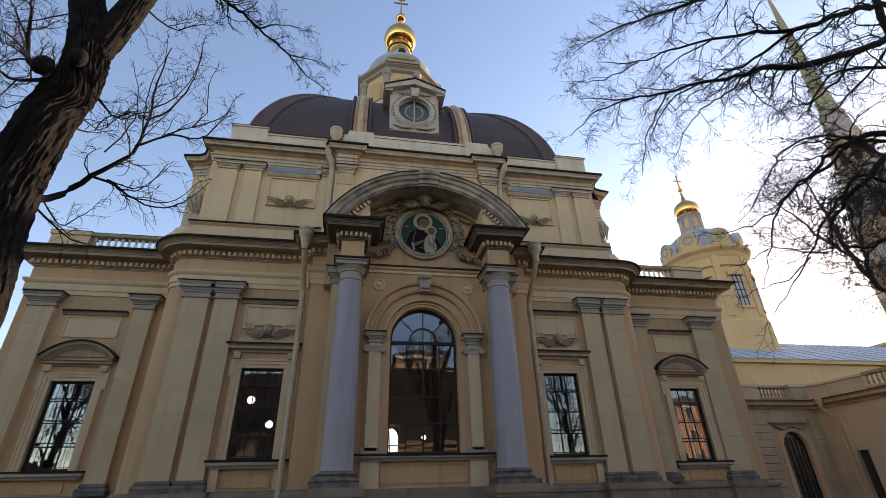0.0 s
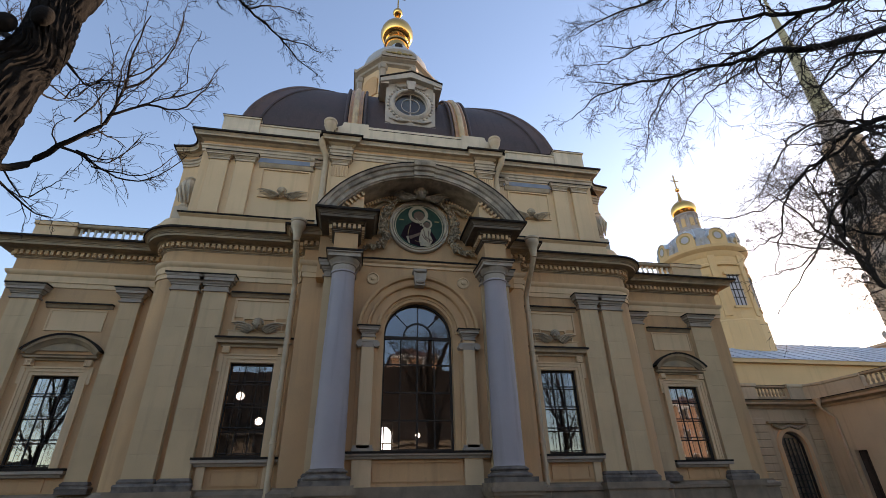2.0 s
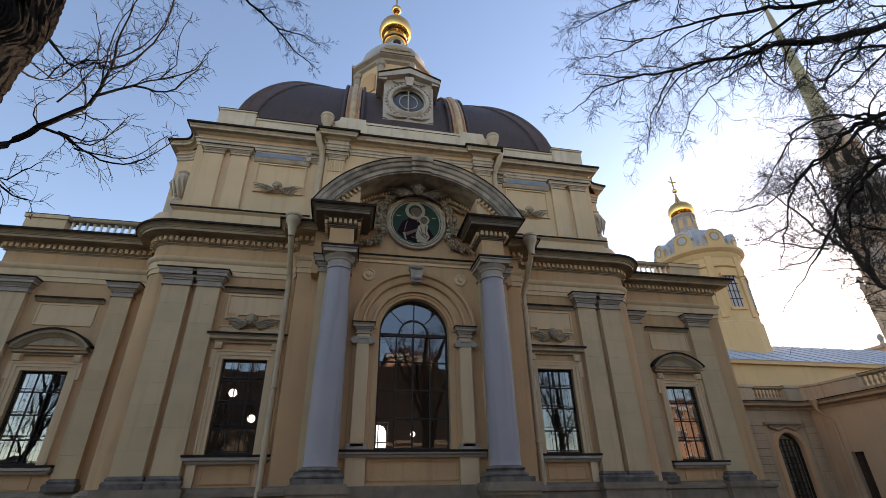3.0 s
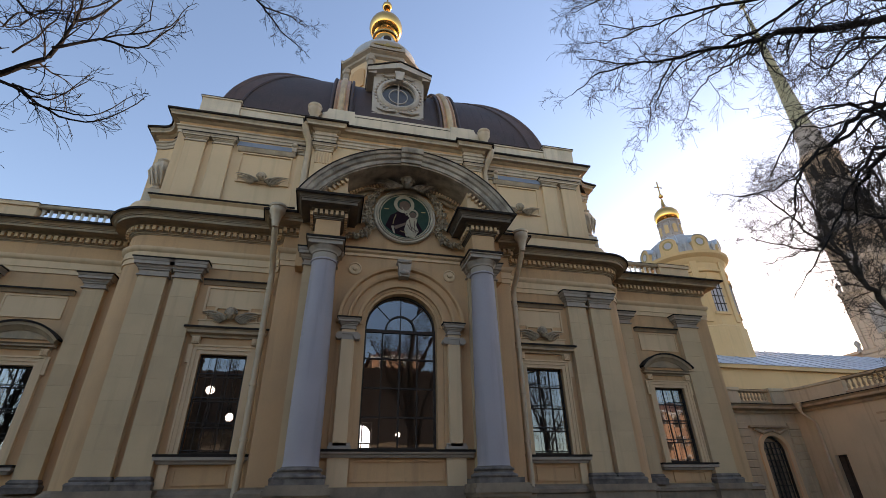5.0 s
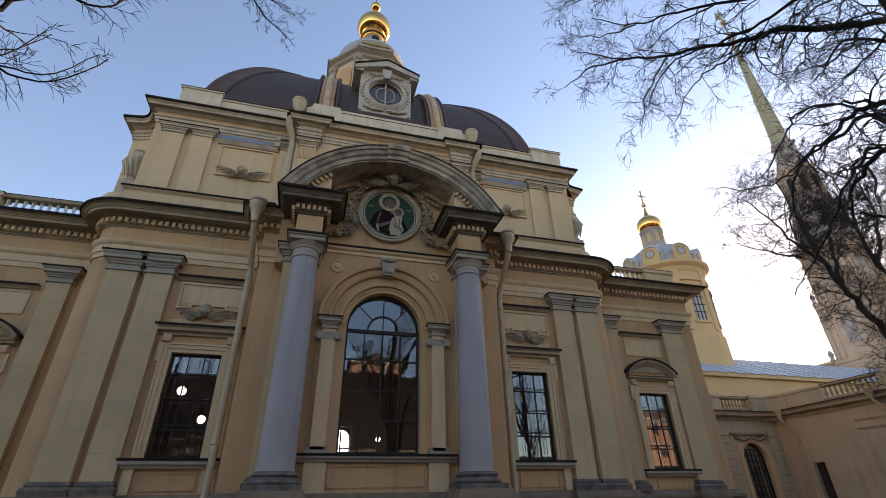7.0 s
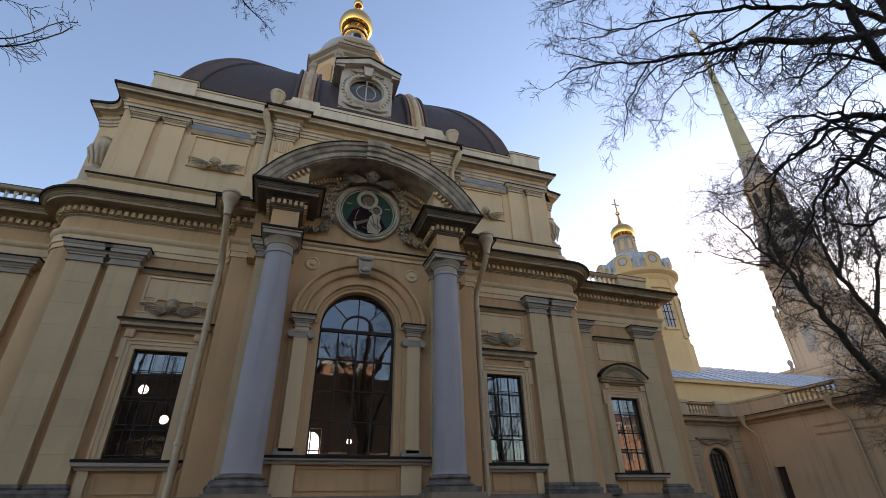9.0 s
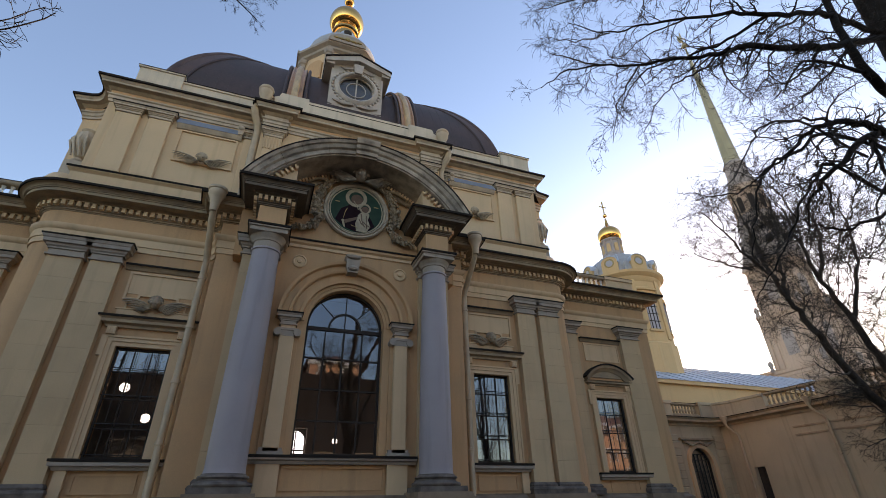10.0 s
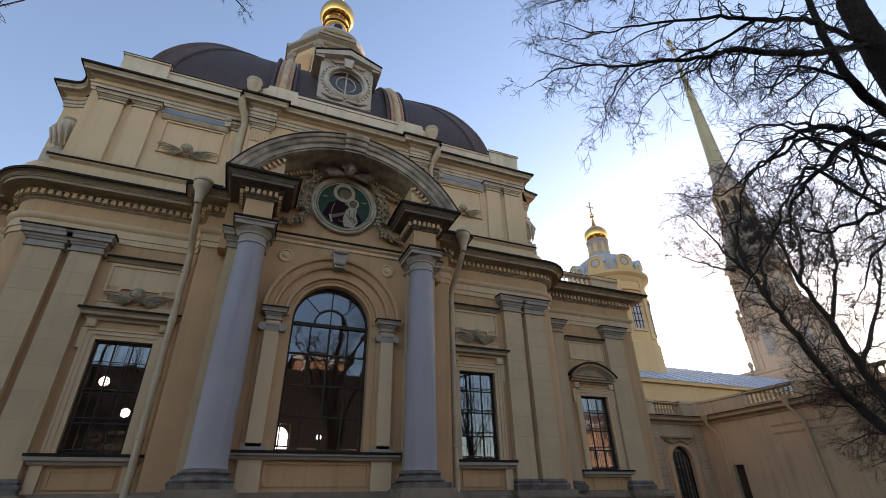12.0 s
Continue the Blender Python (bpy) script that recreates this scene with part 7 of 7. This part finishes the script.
old.limb([(-7.45, -14.50, 7.33), (-8.59, -13.74, 7.42), (-8.91, -13.74, 7.62)], 0.014, 0.005, 1.0, 2, 0.1, 0.2, 0.42, 0.02, 5, 3)
old.limb([(-6.93, -13.74, 6.69), (-6.70, -13.74, 7.26), (-6.72, -13.74, 7.83), (-6.99, -13.74, 8.61)], 0.014, 0.005, 1.0, 2, 0.1, 0.2, 0.42, 0.02, 5, 3)
old.link((-6.95, -14.6, 0), "thick dark-barked leaning tree with bare spring twigs")

# broad tree whose boughs reach across the yard
broad = Tree(11, 0.17, 0.72, 0.004, 0.42)
broad.bole([(16.9, -13.6, -0.1), (16.6, -13.7, 4.0), (16.2, -13.8, 8.0), (15.57, -13.85, 10.83), (15.90, -13.85, 13.13), (15.96, -13.85, 14.95), (16.53, -13.85, 18.30)], [0.66, 0.56, 0.5, 0.48, 0.45, 0.42, 0.36], 5.0, 60, 20, 0.025)
broad.limb([(15.57, -13.85, 10.83), (14.26, -13.85, 11.18), (12.56, -14.01, 11.03), (11.22, -14.17, 11.39), (11.39, -14.15, 12.96), (12.28, -14.04, 15.66), (14.34, -13.85, 19.90)], 0.16, 0.08, 0.3, 3, 0.4, 0.9, 1.5, 0.03, 12)
OUT = dict(depth=3, start=0.08, reach=1.2, wobble=0.045)
broad.limb([(16.69, -13.85, 15.28), (15.50, -13.85, 15.24), (14.13, -13.85, 15.10), (11.81, -14.10, 14.12), (9.96, -14.20, 13.23), (7.76, -14.20, 12.01), (7.21, -13.85, 12.35), (6.66, -13.03, 12.94), (5.81, -12.40, 13.09), (4.99, -12.00, 12.92), (3.62, -12.00, 12.69)], 0.12, 0.01, grow=1, step=0.44, sides=8, **OUT)
broad.limb([(17.50, -13.85, 15.88), (15.66, -13.85, 15.20), (11.96, -14.08, 13.05), (9.60, -14.20, 11.65), (7.25, -14.13, 10.72), (7.12, -13.63, 11.27), (6.89, -13.28, 11.31), (6.30, -12.73, 11.56), (5.52, -12.23, 11.59), (4.36, -12.00, 11.35), (3.29, -12.00, 10.77), (2.35, -12.00, 9.76)], 0.13, 0.008, grow=1, step=0.42, sides=8, **OUT)
broad.limb([(7.74, -14.20, 11.96), (7.07, -13.54, 11.64), (6.39, -12.79, 11.57), (5.58, -12.26, 11.41), (4.95, -12.00, 10.44), (4.56, -12.00, 9.71)], 0.05, 0.007, grow=1, step=0.42, sides=6, **OUT)
broad.limb([(11.63, -14.12, 8.90), (9.81, -14.20, 8.85), (8.97, -14.20, 8.81), (8.03, -14.20, 8.52), (7.24, -14.07, 8.11), (7.07, -13.53, 7.83), (6.73, -13.10, 7.53), (6.40, -12.81, 7.26)], 0.11, 0.008, grow=1, step=0.44, sides=7, **OUT)
broad.limb([(8.03, -14.20, 8.52), (7.25, -14.11, 8.46), (7.11, -13.61, 8.66), (6.73, -13.10, 8.41)], 0.035, 0.006, grow=1, step=0.44, sides=6, **OUT)
broad.limb([(13.71, -13.88, 10.59), (11.79, -14.10, 9.72), (9.28, -14.20, 8.53), (7.81, -14.20, 7.48), (7.22, -13.90, 6.94), (7.07, -13.54, 6.57), (6.97, -13.39, 5.99)], 0.12, 0.01, grow=1, step=0.4, sides=8, **OUT)
broad.limb([(11.22, -14.17, 11.39), (9.57, -14.20, 11.01), (8.33, -14.20, 10.62), (7.24, -14.07, 9.41), (7.17, -13.76, 9.29)], 0.06, 0.007, grow=1, step=0.4, sides=6, **OUT)
broad.limb([(9.56, -14.20, 11.59), (8.32, -14.20, 10.32), (7.25, -14.11, 9.51), (7.18, -13.77, 9.92)], 0.045, 0.007, grow=1, step=0.4, sides=6, **OUT)
broad.limb([(10.33, -14.20, 7.25), (9.25, -14.20, 6.72), (7.82, -14.20, 6.06), (7.20, -13.82, 5.89), (7.04, -13.48, 6.16), (6.88, -13.26, 6.56)], 0.06, 0.007, grow=1, step=0.4, sides=6, **OUT)
broad.limb([(9.72, -14.20, 6.52), (8.54, -14.20, 5.82), (7.34, -14.20, 5.03), (7.21, -13.85, 4.45)], 0.05, 0.007, grow=1, step=0.4, sides=6, **OUT)
broad.limb([(17.30, -13.85, 21.05), (8.48, -14.20, 14.90), (6.42, -12.82, 14.69), (4.95, -12.00, 14.62), (2.96, -12.00, 12.97)], 0.1, 0.01, grow=1, step=0.4, sides=7, **OUT)
broad.limb([(6.66, -13.03, 12.94), (6.06, -12.56, 12.77), (5.44, -12.18, 12.29), (4.99, -12.00, 11.82)], 0.03, 0.006, grow=1, step=0.38, sides=5, **OUT)
broad.limb([(6.89, -13.28, 11.31), (6.57, -12.95, 10.93), (6.02, -12.53, 10.69), (5.52, -12.23, 10.07), (5.11, -12.01, 9.25)], 0.035, 0.006, grow=1, step=0.38, sides=5, **OUT)
broad.limb([(5.52, -12.23, 11.59), (5.03, -12.00, 10.87), (4.38, -12.00, 9.64), (4.07, -12.00, 8.64)], 0.03, 0.006, grow=1, step=0.38, sides=5, **OUT)
broad.limb([(4.36, -12.00, 11.35), (3.36, -12.00, 11.17), (2.70, -12.00, 11.17)], 0.028, 0.006, grow=1, step=0.38, sides=5, **OUT)
broad.limb([(4.99, -12.00, 12.92), (3.67, -12.00, 11.96), (2.78, -12.00, 11.74)], 0.025, 0.006, grow=1, step=0.42, sides=5, **OUT)
broad.limb([(9.81, -14.20, 8.85), (8.53, -14.20, 7.53), (7.56, -14.20, 6.62), (7.24, -14.04, 6.04)], 0.035, 0.006, grow=1, step=0.4, sides=5, **OUT)
broad.limb([(9.96, -14.20, 13.23), (7.63, -14.20, 11.28), (7.18, -13.76, 10.50), (6.98, -13.39, 10.00)], 0.035, 0.006, grow=1, step=0.4, sides=5, **OUT)
broad.limb([(11.96, -14.08, 13.05), (8.88, -14.20, 10.22), (7.57, -14.20, 9.15), (7.19, -13.81, 8.74)], 0.04, 0.006, grow=1, step=0.4, sides=5, **OUT)
broad.limb([(7.22, -13.90, 6.94), (7.21, -13.86, 6.40), (7.17, -13.74, 5.93)], 0.03, 0.006, grow=1, step=0.4, sides=5, **OUT)
broad.limb([(9.28, -14.20, 8.53), (8.86, -14.20, 7.17), (7.91, -14.20, 6.38), (7.58, -14.20, 5.67)], 0.05, 0.006, grow=1, step=0.4, sides=6, **OUT)
broad.limb([(12.2, -13.8, 8.9), (9.31, -13.6, 9.13), (7.67, -13.6, 8.14), (6.42, -13.6, 7.4), (5.63, -13.6, 6.53), (5.24, -13.6, 5.86), (4.77, -13.6, 5.01)], 0.06, 0.006, grow=1, depth=2, start=0.1, step=0.36, reach=0.85, wobble=0.04, sides=6)
broad.limb([(6.01, -13.6, 6.98), (5.19, -13.6, 6.46), (4.45, -13.6, 6.17), (3.83, -13.6, 6.08)], 0.02, 0.006, grow=1, depth=2, start=0.1, step=0.36, reach=0.85, wobble=0.04, sides=6)
broad.limb([(9.5, -13.9, 8.2), (8.18, -13.6, 9.1), (6.66, -13.6, 8.5), (5.92, -13.6, 7.67), (5.23, -13.6, 6.86), (4.63, -13.6, 6.32)], 0.035, 0.006, grow=1, depth=2, start=0.1, step=0.36, reach=0.85, wobble=0.04, sides=6)
broad.limb([(10.8, -13.8, 7.0), (8.62, -13.6, 7.97), (7.66, -13.6, 7.32), (6.82, -13.6, 6.57), (6.11, -13.6, 5.72), (5.17, -13.6, 4.84), (4.47, -13.6, 4.18)], 0.05, 0.006, grow=1, depth=2, start=0.1, step=0.36, reach=0.85, wobble=0.04, sides=6)
broad.limb([(5.24, -13.6, 5.86), (4.68, -13.6, 5.55), (4.14, -13.6, 5.38)], 0.015, 0.006, grow=1, depth=2, start=0.1, step=0.34, reach=0.6, wobble=0.04, sides=5)
broad.limb([(6.11, -13.6, 5.72), (5.34, -13.6, 5.18), (4.65, -13.6, 4.95), (4.09, -13.6, 4.69)], 0.018, 0.006, grow=1, depth=2, start=0.1, step=0.34, reach=0.6, wobble=0.04, sides=5)
broad.link((16.9, -13.6, 0), "broad bare tree with long drooping boughs")

# dense bushy tree in front of the yard wall
bushy = Tree(23, 0.03, 0.66, 0.0056, 0.4)
bushy.limb([(27.83, -4.92, -0.10), (27.24, -4.74, 1.92), (26.04, -4.58, 3.66), (24.35, -4.58, 4.86), (22.72, -4.58, 6.57), (21.38, -4.58, 8.64), (20.50, -4.58, 9.93), (19.81, -4.58, 11.74), (19.68, -4.58, 14.10)], 0.353, 0.042, 1.0, 4, 0.3, 0.42, 3.03, 0.08, 12)
bushy.limb([(27.32, -4.74, 1.57), (27.49, -4.67, 3.60), (26.87, -4.58, 5.23), (25.76, -4.58, 7.08), (24.82, -4.58, 9.28), (23.63, -4.58, 11.37), (23.42, -4.58, 13.47), (23.12, -4.58, 15.78)], 0.319, 0.042, 1.0, 4, 0.3, 0.42, 3.03, 0.08, 10)
bushy.limb([(20.50, -4.58, 9.93), (20.90, -4.58, 11.61), (21.78, -4.58, 13.79), (22.25, -4.58, 16.11)], 0.117, 0.0252, 1.0, 4, 0.1, 0.42, 2.52, 0.08, 8)
bushy.limb([(23.63, -4.58, 11.37), (25.21, -4.58, 13.74), (25.60, -4.58, 16.12), (26.02, -4.58, 18.72)], 0.117, 0.0252, 1.0, 4, 0.1, 0.42, 2.52, 0.08, 8)
bushy.limb([(24.82, -4.58, 9.28), (27.25, -4.58, 12.30), (28.63, -4.58, 15.18), (28.88, -4.58, 18.15)], 0.135, 0.0252, 1.0, 4, 0.1, 0.42, 2.52, 0.08, 8)
bushy.limb([(25.76, -4.58, 7.08), (29.31, -4.58, 10.20), (32.41, -4.58, 13.53), (34.00, -4.58, 17.13)], 0.151, 0.0252, 1.0, 4, 0.1, 0.42, 2.52, 0.08, 8)
bushy.limb([(20.33, -4.58, 10.88), (18.67, -4.58, 12.01), (17.63, -4.58, 13.28), (16.57, -4.58, 14.05)], 0.084, 0.0252, 1.0, 4, 0.1, 0.42, 2.52, 0.08, 8)
bushy.limb([(19.81, -4.58, 11.74), (19.54, -4.58, 14.03), (19.23, -4.58, 15.75)], 0.0672, 0.0252, 1.0, 4, 0.1, 0.42, 2.52, 0.08, 8)
bushy.limb([(27.24, -4.74, 2.08), (25.81, -5.58, 3.09), (24.47, -6.09, 3.93), (22.95, -6.42, 4.93)], 0.0588, 0.0168, 1.0, 4, 0.1, 0.588, 1.85, 0.08, 8)
bushy.limb([(22.77, -4.92, 13.18), (23.27, -4.92, 15.38), (22.27, -4.92, 17.07), (20.83, -4.92, 17.88)], 0.0588, 0.0168, 1.0, 4, 0.05, 0.462, 2.01, 0.08, 7)
bushy.limb([(24.87, -4.92, 12.45), (27.84, -4.92, 15.62), (32.14, -4.92, 18.74)], 0.0588, 0.0168, 1.0, 4, 0.05, 0.462, 2.01, 0.08, 7)
bushy.limb([(18.18, -4.92, 10.99), (16.33, -4.92, 10.98), (14.69, -4.92, 11.27)], 0.0588, 0.0168, 1.0, 4, 0.05, 0.462, 2.01, 0.08, 7)
bushy.limb([(25.79, -4.74, 3.77), (23.29, -4.74, 3.81), (21.36, -4.74, 3.31)], 0.0504, 0.0126, 1.0, 3, 0.05, 0.34, 1.43, 0.08, 7)
bushy.limb([(26.19, -4.74, 4.52), (25.26, -4.74, 5.91), (24.43, -4.74, 7.20), (25.02, -4.74, 8.70)], 0.0504, 0.0126, 1.0, 3, 0.05, 0.34, 1.43, 0.08, 7)
bushy.limb([(24.95, -4.74, 4.35), (22.91, -4.74, 5.00), (20.56, -4.74, 5.00)], 0.0504, 0.0126, 1.0, 3, 0.05, 0.34, 1.43, 0.08, 7)
bushy.limb([(25.48, -4.74, 3.40), (23.64, -4.74, 2.67)], 0.0504, 0.0126, 1.0, 3, 0.05, 0.34, 1.43, 0.08, 7)
bushy.limb([(22.41, -4.74, 6.50), (21.02, -4.74, 6.39), (20.12, -4.74, 6.83)], 0.0504, 0.0126, 1.0, 3, 0.05, 0.34, 1.43, 0.08, 7)
bushy.link((27.83, -4.92, 0), "leaning bare tree with a dense twiggy crown", bark=GREY_BARK, twig=GREY_BARK)

# unseen bare trees: some mirrored in the glass, those left added to block sky
back = Tree(31, 0.05, 0.75, 0.012)
for k in range(7):
    a = 2 * math.pi * k / 7
    back.limb([(0, 0, 3.5 + 0.7 * k), (1.2 * math.cos(a), 1.2 * math.sin(a), 6.0 + 0.8 * k), (3.2 * math.cos(a), 3.2 * math.sin(a), 9.0 + 0.9 * k)], 0.16, 0.03, 1.0, 3, 0.25, 1.15, 2.6, 0.08, 6)
back.limb([(0, 0, 0), (0.15, 0.1, 5), (-0.1, 0.1, 10), (0.2, 0, 16)], 0.38, 0.08, 0.5, 3, 0.4, 1.5, 2.4, 0.08, 10)
first = back.link((0, 0, 0), "tall bare tree out of view, for reflections and blocking sky light", "trees across the yard")
first.matrix_basis = pose(-16, -34, 0)
copy_thing(first, pose(5.2, -28, 0, 0, 0, 70) @ Matrix.Scale(1.4, 4))
# The left-hand copies are added to cut sky light on the left facade.
for x, y, turn in ((-30, -36, 130), (18.5, -26, 310), (-6, -40, 250), (-45, -36, 15), (-19.5, -27, 285), (-26.5, -21.5, 170), (-58, -40, 60), (-25, -12, 100), (-33, -17, 200), (-23, -29, 40), (-30, -5, 330), (-20, -15.5, 75), (-21, -21, 140)):
    copy_thing(first, pose(x, y, 0, 0, 0, turn))
